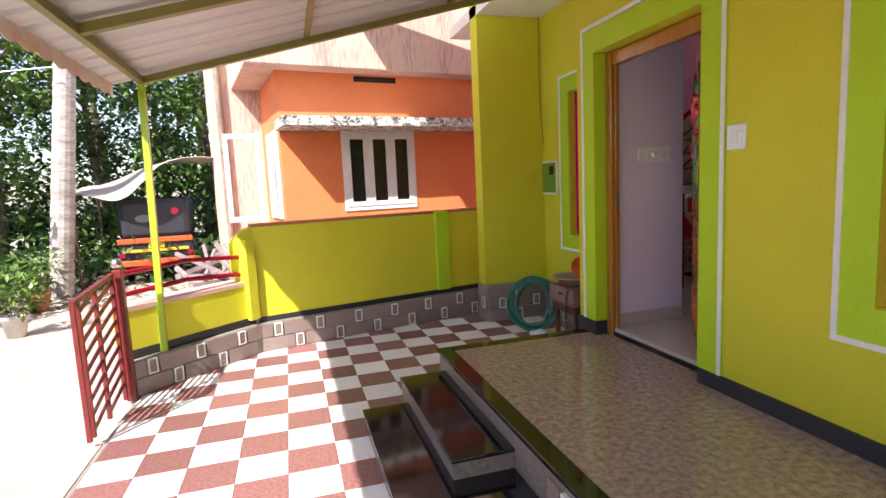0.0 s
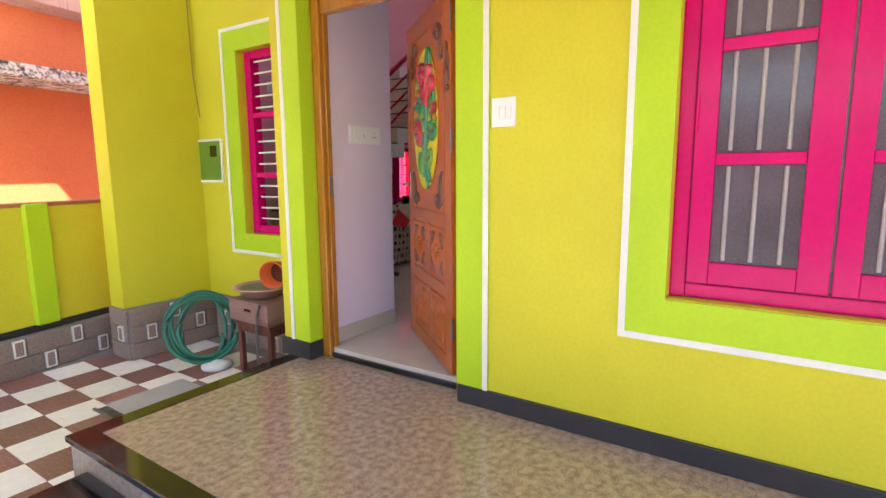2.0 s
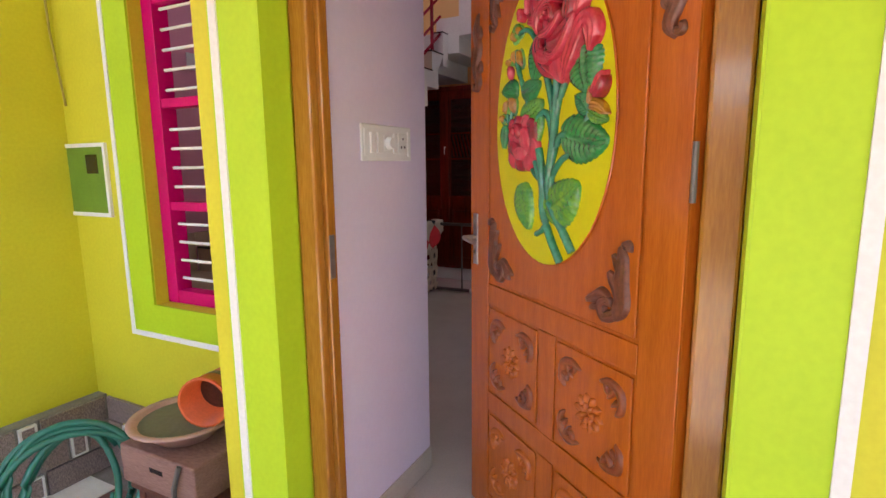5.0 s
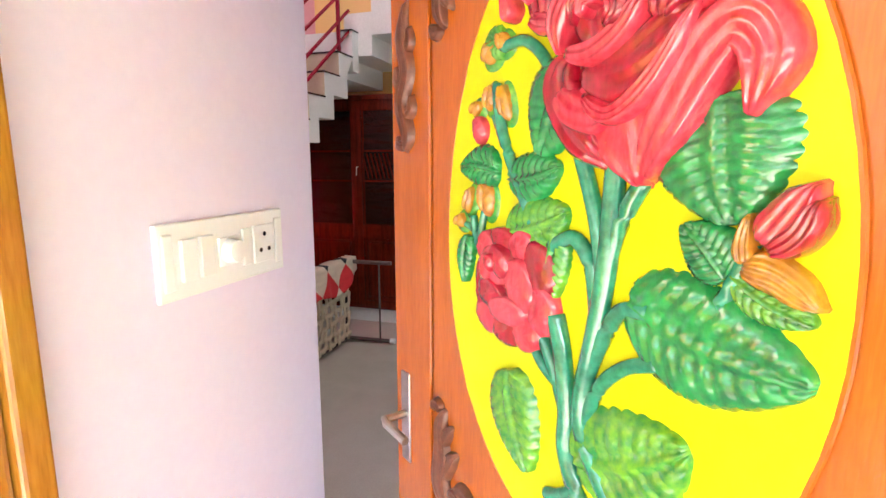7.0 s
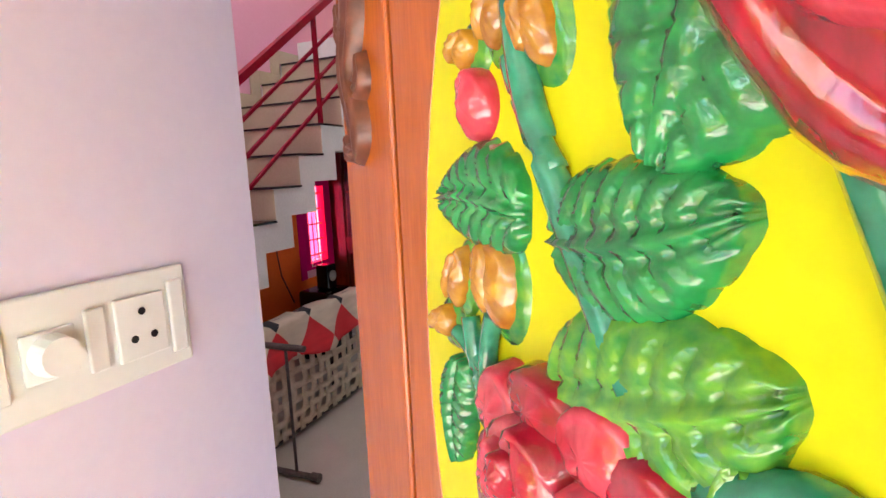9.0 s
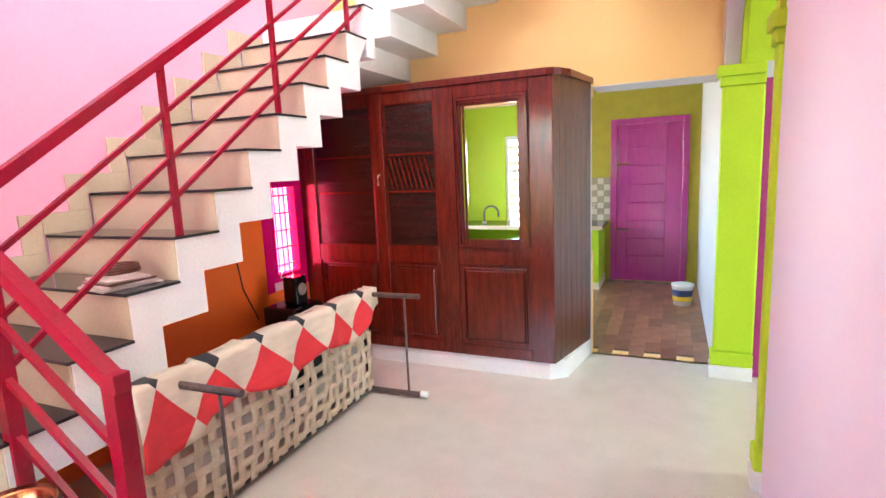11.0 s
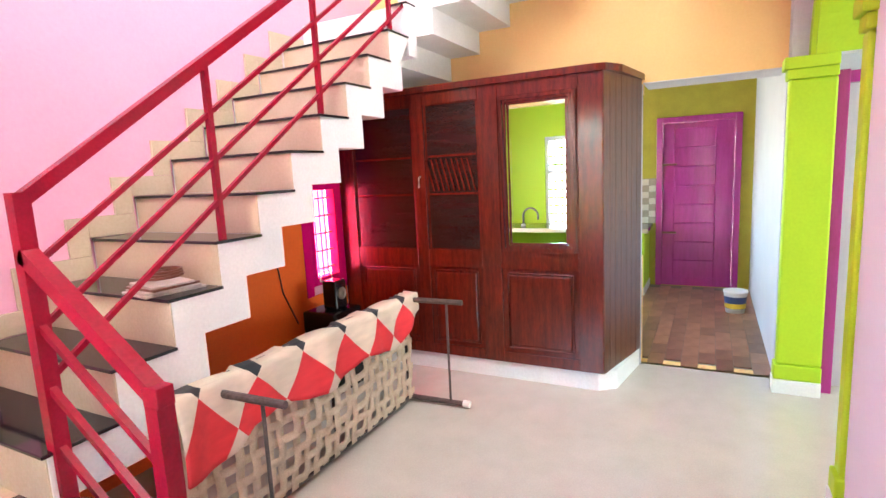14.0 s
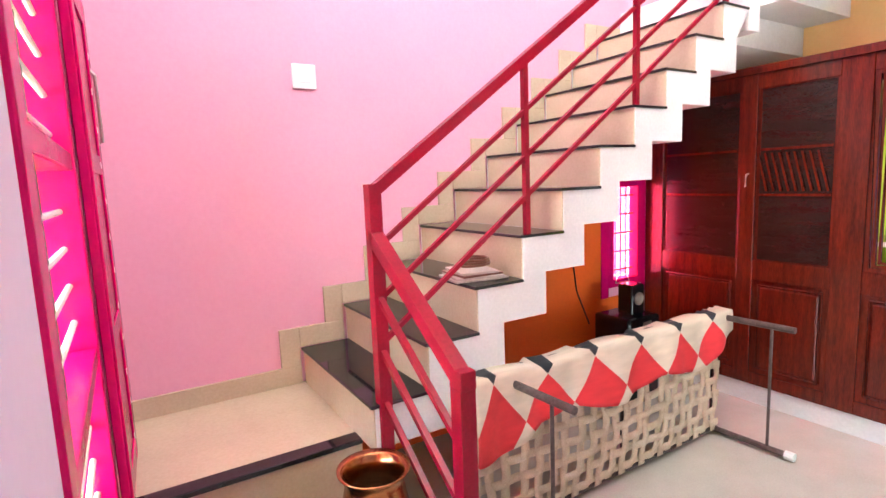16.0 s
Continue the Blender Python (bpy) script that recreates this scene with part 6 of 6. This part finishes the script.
part("bed", box((7.81, 1.351, 0.847), (7.8195, 2.0, 1.40)), M_GROUT, splash)
for i in range(8):
    for j in range(7):
        part("tile", box((7.803, 1.356 + i * 0.08, 0.85 + j * 0.078), (7.8095, 1.432 + i * 0.08, 0.924 + j * 0.078)), M_T1 if (i + j) % 2 else M_T2, splash)
kw = thing("kitchen_window", "bright kitchen window with a steel grille", "window")
for a, b in (((2.3, 0.76), (2.345, 2.0)), ((2.705, 0.76), (2.75, 2.0)), ((2.3455, 0.76), (2.7045, 0.81)), ((2.3455, 1.95), (2.7045, 2.0)), ((2.3455, 1.52), (2.7045, 1.56))):
    part("frame", box((7.84, a[0], a[1]), (7.92, b[0], b[1])), M_WHITE, kw)
for k in range(11):
    part("grille_bar", rod([(7.86, 2.33, 0.86 + k * 0.11), (7.86, 2.72, 0.86 + k * 0.11)], 0.015, 6), M_POLE, kw)
for k in range(3):
    part("grille_bar", rod([(7.862, 2.44 + k * 0.09, 0.80), (7.862, 2.44 + k * 0.09, 1.96)], 0.009, 6), M_POLE, kw)
bkt = thing("paint_bucket", "white plastic paint bucket with a blue and yellow label", "bucket")
part("pail", lathe([(0.085, 0.0), (0.105, 0.20), (0.112, 0.205), (0.112, 0.225), (0.10, 0.225), (0.01, 0.222)], (6.72, 0.50, FL), 24), mat("white_plastic", (0.78, 0.78, 0.76), 0.35), bkt, smooth=True)
part("label_band", lathe([(0.0905, 0.045), (0.1032, 0.17), (0.1042, 0.17), (0.0915, 0.045)], (6.72, 0.50, FL), 24), mat("navy_label", (0.03, 0.05, 0.14), 0.4), bkt, "dark blue label")
part("label_patch", lathe([(0.0922, 0.05), (0.097, 0.10), (0.0985, 0.10), (0.0935, 0.05)], (6.72, 0.50, FL), 24), M_YEL, bkt, "yellow lower label")

# ---- folding cot on its side, with a draped cloth ----
M_WEB = mat("dusty_cotton_webbing", (0.66, 0.54, 0.39), 0.9, dark=(0.48, 0.38, 0.27), scale=20, fine=200, bump=0.3)
M_PIPE = mat("dark_worn_pipe", (0.13, 0.10, 0.09), 0.5, metal=0.4, dark=(0.06, 0.045, 0.04), scale=25)
cot = thing("folding_cot", "webbed steel folding cot standing on its side", "cot")
CX0, CX1, CY, CZ0, CZ1 = 1.98, 3.76, 2.56, FL + 0.03, 0.80
part("side_tube", rod([(CX0, CY, CZ0), (CX1, CY, CZ0)], 0.018, 10), M_PIPE, cot)
part("side_tube", rod([(CX0, CY, CZ1), (CX1, CY, CZ1)], 0.018, 10), M_PIPE, cot)
for x in (CX0, (CX0 + CX1) / 2 + 0.1, CX1):
    part("end_tube", rod([(x, CY + 0.012, CZ0), (x, CY + 0.012, CZ1)], 0.014, 10), M_PIPE, cot)
for x in (CX0 + 0.19, CX1 - 0.02):
    for z in (CZ0, CZ1 - 0.02):
        part("leg", rod([(x, CY, z), (x + 0.02, CY - 0.42, z - 0.0)], 0.017, 10), M_PIPE, cot)
    part("leg_stay", rod([(x + 0.012, CY - 0.31, CZ0), (x + 0.012, CY - 0.31, CZ1 - 0.02)], 0.008, 8), M_PIPE, cot)
    part("end_cap", rod([(x + 0.02, CY - 0.40, CZ0), (x + 0.022, CY - 0.445, CZ0)], 0.024, 10), M_WHITE if x > 3 else M_PIPE, cot, "wrapped leg end")
def ribbon(pts, w, axis):
    bm = bmesh.new()
    prev = None
    for p in pts:
        p = Vector(p)
        o = Vector((w / 2, 0, 0)) if axis == "x" else Vector((0, 0, w / 2))
        cur = [bm.verts.new(p + o), bm.verts.new(p - o), bm.verts.new(p - o + Vector((0, 0.003, 0))), bm.verts.new(p + o + Vector((0, 0.003, 0)))]
        if prev:
            for k in range(4):
                bm.faces.new((prev[k], prev[(k + 1) % 4], cur[(k + 1) % 4], cur[k]))
        prev = cur
    return bm
rc = random.Random(12)
NV, NH = 22, 8
for i in range(NV):
    x = CX0 + 0.05 + i * (CX1 - CX0 - 0.1) / (NV - 1) + rc.uniform(-0.008, 0.008)
    bow = 0.05 * math.sin(math.pi * (x - CX0) / (CX1 - CX0))
    lean = rc.uniform(-0.02, 0.02)
    pts = []
    for j in range(25):
        f = j / 24
        z = CZ0 + (CZ1 - CZ0) * f
        pts.append((x + lean * math.sin(math.pi * f) + 0.02 * math.sin(math.pi * f) * (x - 2.9), CY - 0.022 - bow * math.sin(math.pi * f) + 0.006 * math.cos(math.pi * (f * NH + i)), z))
    part("webbing_strap", ribbon(pts, 0.046, "x"), M_WEB, cot, smooth=True)
for j in range(NH):
    z = CZ0 + 0.045 + j * (CZ1 - CZ0 - 0.09) / (NH - 1)
    sag = rc.uniform(-0.012, 0.012)
    pts = []
    for i in range(67):
        f = i / 66
        bow = 0.05 * math.sin(math.pi * f) * math.sin(math.pi * (z - CZ0) / (CZ1 - CZ0))
        pts.append((CX0 + (CX1 - CX0) * f, CY - 0.022 - bow - 0.006 * math.cos(math.pi * (f * NV + j)), z + sag * math.sin(3 * f * math.pi)))
    part("webbing_strap", ribbon(pts, 0.042, "z"), M_WEB, cot, smooth=True)

def argyle():
    m = bpy.data.materials.new("argyle_cotton")
    m.use_nodes = True
    nt = m.node_tree
    b = nt.nodes["Principled BSDF"]
    b.inputs["Roughness"].default_value = 0.95
    uv = nt.nodes.new("ShaderNodeUVMap")
    sep = nt.nodes.new("ShaderNodeSeparateXYZ")
    nt.links.new(uv.outputs[0], sep.inputs[0])
    def math_(op, a, b_):
        n = nt.nodes.new("ShaderNodeMath")
        n.operation = op
        for k, v in enumerate((a, b_)):
            if isinstance(v, (int, float)):
                n.inputs[k].default_value = v
            elif v is not None:
                nt.links.new(v, n.inputs[k])
        return n.outputs[0]
    su = math_("FLOOR", math_("ADD", sep.outputs[0], sep.outputs[1]), None)
    sv = math_("FLOOR", math_("SUBTRACT", sep.outputs[0], sep.outputs[1]), None)
    par = math_("FLOORED_MODULO", math_("SUBTRACT", su, sv), 2.0)
    third = math_("GREATER_THAN", sep.outputs[1], 0.5)
    mix1 = nt.nodes.new("ShaderNodeMix")
    mix1.data_type = "RGBA"
    mix1.inputs[6].default_value, mix1.inputs[7].default_value = (0.72, 0.035, 0.045, 1), (0.03, 0.03, 0.035, 1)
    nt.links.new(third, mix1.inputs[0])
    mix2 = nt.nodes.new("ShaderNodeMix")
    mix2.data_type = "RGBA"
    mix2.inputs[7].default_value = (0.74, 0.62, 0.48, 1)
    nt.links.new(mix1.outputs[2], mix2.inputs[6])
    nt.links.new(par, mix2.inputs[0])
    nz = nt.nodes.new("ShaderNodeTexNoise")
    nz.inputs["Scale"].default_value = 9
    mul = nt.nodes.new("ShaderNodeMix")
    mul.data_type, mul.blend_type = "RGBA", "MULTIPLY"
    mul.inputs[0].default_value = 0.35
    nt.links.new(mix2.outputs[2], mul.inputs[6])
    nt.links.new(nz.outputs[0], mul.inputs[7])
    nt.links.new(mul.outputs[2], b.inputs["Base Color"])
    return m
bm = bmesh.new()
uvl = bm.loops.layers.uv.new("UVMap")
cells = []
for i in range(91):
    f = i / 90
    x = 1.95 + f * 1.86
    row = []
    hem = 0.25 + 0.035 * math.sin(5.5 * f * math.pi) - 0.10 * max(0, f - 0.85) / 0.15
    for j in range(21):
        g = j / 20
        s = -0.16 + g * (0.16 + hem)
        wob = 0.010 * math.sin(26 * f + 3 * g) + 0.006 * math.sin(57 * f)
        if s < 0:
            p = (x, CY + 0.024 + 0.004 * math.sin(20 * f), 0.822 + s + 0.004)
        else:
            p = (x - 0.02 * g, CY - 0.030 - 0.055 * g - wob * (0.4 + g) - 0.045 * math.sin(math.pi * f) * g, 0.826 - s + 0.006 * math.sin(17 * f))
        near = max(0.0, 1 - f / 0.2)
        if s >= 0:
            p = (p[0] - 0.05 * near * g, p[1] - 0.16 * near * math.sin(0.5 * math.pi * g), p[2] + 0.05 * near * math.sin(math.pi * g))
        row.append((bm.verts.new(p), (f * 6.0 + 0.12, 0.50 - (s - 0.045) * 3.1)))
    cells.append(row)
for a, b in zip(cells, cells[1:]):
    for j in range(20):
        q = (a[j], b[j], b[j + 1], a[j + 1])
        fc = bm.faces.new([v[0] for v in q])
        for lp, v in zip(fc.loops, q):
            lp[uvl].uv = v[1]
cloth = part("argyle_cloth", bm, argyle(), smooth=True)
md = cloth.modifiers.new("thick", "SOLIDIFY")
md.thickness = 0.003
tagged(cloth, "red, beige and black argyle cloth draped over the cot", "cloth")

# ---- under the stairs and on them ----
rw = thing("red_window", "small magenta window with a glowing pink curtain and grille", "window")
for a, b in (((3.901, 0.771), (3.955, 1.569)), ((4.215, 0.771), (4.269, 1.569)), ((3.9555, 0.771), (4.2145, 0.83)), ((3.9555, 1.515), (4.2145, 1.569))):
    part("frame", box((a[0], SY - 0.02, a[1]), (b[0], SY + 0.06, b[1]), 0.003), M_MAGENTA, rw)
part("surround_and_lit_wood", box((3.82, SY - 0.018, 0.70), (3.9, SY - 0.0125, 1.62)), M_MAGENTA, rw)
part("surround_and_lit_wood", box((4.27, SY - 0.018, 0.70), (4.31, SY - 0.0125, 1.62)), M_MAGENTA, rw)
# added panel above the window: magenta stands in for wood lit red
part("surround_and_lit_wood", box((3.82, SY - 0.018, 1.6205), (4.31, SY - 0.0125, 2.3)), M_MAGENTA, rw)
cur = bpy.data.materials.new("pink_curtain_cloth")
cur.use_nodes = True
tr = cur.node_tree.nodes.new("ShaderNodeBsdfTranslucent")
tr.inputs[0].default_value = (0.95, 0.10, 0.25, 1)
cur.node_tree.links.new(tr.outputs[0], cur.node_tree.nodes["Material Output"].inputs[0])
bm = bmesh.new()
prev = None
for i in range(40):
    x = 3.957 + i * 0.00657
    y = SY + 0.10 + 0.008 * math.sin(i * 0.9)
    cur2 = [bm.verts.new((x, y, 0.835)), bm.verts.new((x, y, 1.51))]
    if prev:
        bm.faces.new((prev[0], cur2[0], cur2[1], prev[1]))
    prev = cur2
part("curtain", bm, cur, rw, "thin pink curtain lit from outside", smooth=True)
for k in range(5):
    part("grille_bar", rod([(3.94, SY + 0.03, 0.89 + k * 0.14), (4.23, SY + 0.03, 0.89 + k * 0.14)], 0.007, 6), M_MAROON, rw)
for x in (4.03, 4.09, 4.15):
    part("grille_bar", rod([(x, SY + 0.035, 0.82), (x, SY + 0.035, 1.53)], 0.006, 6), M_MAROON, rw)
part("hook_wire", rod([(3.97, SY - 0.022, 0.80), (4.12, SY - 0.022, 0.80), (4.09, SY - 0.022, 0.88), (4.0, SY - 0.022, 0.88), (3.97, SY - 0.022, 0.805)], 0.004, 6), M_STEEL, rw, "bent steel wire hook")
area_light("curtain_light", (4.085, SY + 0.25, 1.17), (4.085, SY - 1, 1.17), 0.34, 0.75, 0.85, (1.0, 0.30, 0.40))
sub = thing("subwoofer", "glossy black loudspeaker box under the stairs", "loudspeaker")
M_GLOSSBLK = mat("gloss_black_plastic", (0.008, 0.008, 0.011), 0.12, dark=(0.005, 0.005, 0.007), bump=0.0)
part("cabinet", box((3.62, 3.06, FL), (3.94, 3.36, 0.66), 0.02), M_GLOSSBLK, sub)
part("cone", lathe([(0.10, 0.0), (0.09, 0.012), (0.05, -0.0), (0.01, 0.01)], (0, 0, 0), 20), M_CARBLK, sub).matrix_local = pose(3.78, 3.058, 0.42, 90, 0, 0)
part("trim_light", box((3.76, 3.0575, 0.60), (3.84, 3.0598, 0.625)), M_STEEL, sub, "small bright control strip")
sat = thing("small_loudspeaker", "small black satellite loudspeaker on the larger box", "loudspeaker")
part("case", box((3.72, 3.12, 0.6605), (3.85, 3.24, 0.87), 0.012), M_GLOSSBLK, sat)
cone = part("driver", lathe([(0.045, 0.0), (0.045, 0.006), (0.03, 0.002), (0.01, 0.008)], (0, 0, 0), 18), M_STEEL, sat, "silvery driver ring")
cone.matrix_local = pose(3.785, 3.118, 0.775, 90, 0, 0)
wire2 = part("wall_cable", rod([(3.55, SY - 0.016, 1.35), (3.52, SY - 0.018, 1.1), (3.57, SY - 0.016, 0.8), (3.66, SY - 0.05, 0.55)], 0.005, 6), M_CARBLK)
tagged(wire2, "thin black cable hanging on the rust wall", "cable")
pap = thing("paper_stack", "few worn notebooks stacked on a stair tread", "papers")
M_PAPER = mat("old_paper", (0.62, 0.56, 0.50), 0.9, dark=(0.50, 0.42, 0.38), scale=10)
rp = random.Random(4)
for k, m in enumerate((M_PAPER, M_PAPER, M_CARVE, M_PAPER)):
    bm = box((-0.13 + 0.01 * k, -0.10, 0.0), (0.12 - 0.015 * k, 0.11, 0.010), 0.002)
    bm.transform(pose(2.20, 2.76, Z1 + 2 * RISE + 0.0005 + k * 0.0105, 0, 0, rp.uniform(-18, 18)))
    part("notebook", bm, m, pap)
coil = part("belt", rod([(2.21 + (0.075 - 0.002 * i / 8) * math.cos(i * 0.45), 2.77 + 0.06 * math.sin(i * 0.45), Z1 + 2 * RISE + 0.052 + 0.0008 * i) for i in range(46)], 0.006, 6), M_CARVE)
tagged(coil, "coiled dark brown belt on the notebooks", "belt")
M_COPPER = mat("tarnished_copper", (0.60, 0.28, 0.11), 0.25, metal=1.0, dark=(0.30, 0.13, 0.06), scale=8, fine=60)
cp = thing("copper_pot", "hammered copper pot standing on the lowest step", "pot")
CPX, CPY = 1.487, 2.335
part("vessel", lathe([(0.08, 0.0), (0.115, 0.06), (0.14, 0.18), (0.138, 0.30), (0.118, 0.40), (0.108, 0.445), (0.118, 0.48), (0.135, 0.495), (0.135, 0.502), (0.112, 0.487), (0.10, 0.445), (0.11, 0.38), (0.115, 0.30), (0.01, 0.28)], (CPX, CPY, 0.2455), 36), M_COPPER, cp, smooth=True)
part("inside", lathe([(0.113, 0.302), (0.112, 0.33), (0.01, 0.335)], (CPX, CPY, 0.2455), 24), M_CARBLK, cp, "dark inside of the pot")
for k in range(18):
    a = 2 * math.pi * k / 18
    bm = bmesh.new()
    bmesh.ops.create_uvsphere(bm, u_segments=8, v_segments=6, radius=0.02)
    bmesh.ops.scale(bm, vec=(0.8, 0.8, 1.4), verts=bm.verts)
    bmesh.ops.translate(bm, vec=(CPX + 0.124 * math.cos(a), CPY + 0.124 * math.sin(a), 0.2455 + 0.30), verts=bm.verts)
    part("hammered_boss", bm, M_COPPER, cp, smooth=True)

cp.scale = (0.88, 0.88, 0.93)
cp.location = (CPX * 0.12, CPY * 0.12, 0.2455 * 0.07)

# ---- floor tiles and stone facing, piece by piece ----
def shared(name, mesh, parent, loc, rz=0.0):
    ob = new(name, mesh)
    ob.parent = parent
    ob.location = loc
    ob.rotation_euler = (0, 0, rz)
    return ob


def mesh_of(name, bm, material):
    me = bpy.data.meshes.new(name)
    bm.to_mesh(me)
    bm.free()
    me.materials.append(material)
    return me


T = 0.30
white_tile = mesh_of("tile", box((-T / 2 + 0.0015, -T / 2 + 0.0015, -0.008), (T / 2 - 0.0015, T / 2 - 0.0015, 0.0), 0.002), M_TILE_W)
maroon_tile = mesh_of("tile", box((-T / 2 + 0.0015, -T / 2 + 0.0015, -0.008), (T / 2 - 0.0015, T / 2 - 0.0015, 0.0), 0.002), M_TILE_M)
rt = random.Random(8)
count = 0
for i in range(-4, 11):
    for j in range(-12, 8):
        x, y = -2.51 + T / 2 + i * T, 1.36 + T / 2 + j * T
        if x < -3.60 or x > SX - 0.1 or y > 3.55 or (x > -1.5 and y < 1.15):
            continue
        if x < -2.2 and y > 3.35 or y - 3.2 > (x + 2.6) * 0.9 + 0.35:
            continue
        shared("tile", maroon_tile if (i + j) % 2 else white_tile, checker_floor, (x, y, GZ + rt.uniform(-0.001, 0.0005)))
        count += 1

# stone facing
def facing(parent, p, q, z0, rows, rh, depth=0.018, seed=0):
    """Rows of dark stone blocks with small white-framed squares between them, along the line p to q."""
    p, q = Vector(p), Vector(q)
    d = (q - p)
    L = d.length
    d.normalize()
    ang = math.atan2(d.y, d.x)
    block = mesh_of("stone_block", box((-0.5, -depth, 0.005), (0.5, 0.0, rh - 0.005), 0.0), M_STONE)
    inner = mesh_of("stone_square", box((-0.029, -depth - 0.001, 0.020), (0.029, 0.0, rh - 0.020), 0.0), M_STONE)
    ring = bmesh.new()
    for a, b in (((-0.041, 0.009), (-0.030, rh - 0.009)), ((0.030, 0.009), (0.041, rh - 0.009)), ((-0.030, 0.009), (0.030, 0.019)), ((-0.030, rh - 0.019), (0.030, rh - 0.009))):
        box((a[0], -depth - 0.004, a[1]), (b[0], 0.0, b[1]), 0.0, ring)
    ring = mesh_of("white_square", ring, M_WHITE)
    for r in range(rows):
        s = -0.22 if r % 2 else 0.0
        while s < L:
            a, b = max(s, 0.0), min(s + 0.34, L)
            if b - a > 0.03:
                c = p + d * ((a + b) / 2)
                ob = shared("stone_block", block, parent, (c.x, c.y, z0 + r * rh), ang)
                ob.scale = (b - a - 0.012, 1, 1)
            c = p + d * (s + 0.34 + 0.055)
            if s + 0.45 < L:
                shared("white_square", ring, parent, (c.x, c.y, z0 + r * rh), ang)
                shared("stone_square", inner, parent, (c.x, c.y, z0 + r * rh), ang)
            s += 0.45


stone = thing("stone_facing", "dark granite-look stone facing with white-framed squares", "stone facing", kind="structure")
facing(stone, A0, A1, GZ, 2, 0.15)
facing(stone, A1, A2, GZ, 2, 0.15)
tagged(part("column_core", box((-0.175, 3.12, GZ), (SX, 3.44, 0.078)), M_GROUT), "cement core of the column foot", "wall", kind="structure")
facing(stone, (-0.176, 3.119), (SX, 3.119), GZ, 3, 0.146)
facing(stone, (-0.176, 3.42), (-0.176, 3.119), GZ, 3, 0.146)
facing(stone, (SX - 0.001, 3.10), (SX - 0.001, 1.36), GZ, 3, 0.146)
facing(stone, (-1.3185, -0.56), (-1.3185, -3.0), GZ, 2, 0.15)

# parquet-look kitchen floor
kf = bpy.data.objects["kitchen_floor"]
M_PARQ = mat("brown_parquet_tile", (0.30, 0.155, 0.085), 0.3, dark=(0.17, 0.08, 0.045), scale=8, fine=60, vary=0.35)
long_ = mesh_of("tile", box((-0.119, -0.058, -0.006), (0.119, 0.058, 0.0), 0.0), M_PARQ)
for i in range(12):
    for j in range(10):
        x, y = 5.12 + i * 0.24 + (0.12 if j % 2 else 0), 0.38 + j * 0.12
        if x < 7.7:
            shared("tile", long_, kf, (x, y, FL + 0.0005))
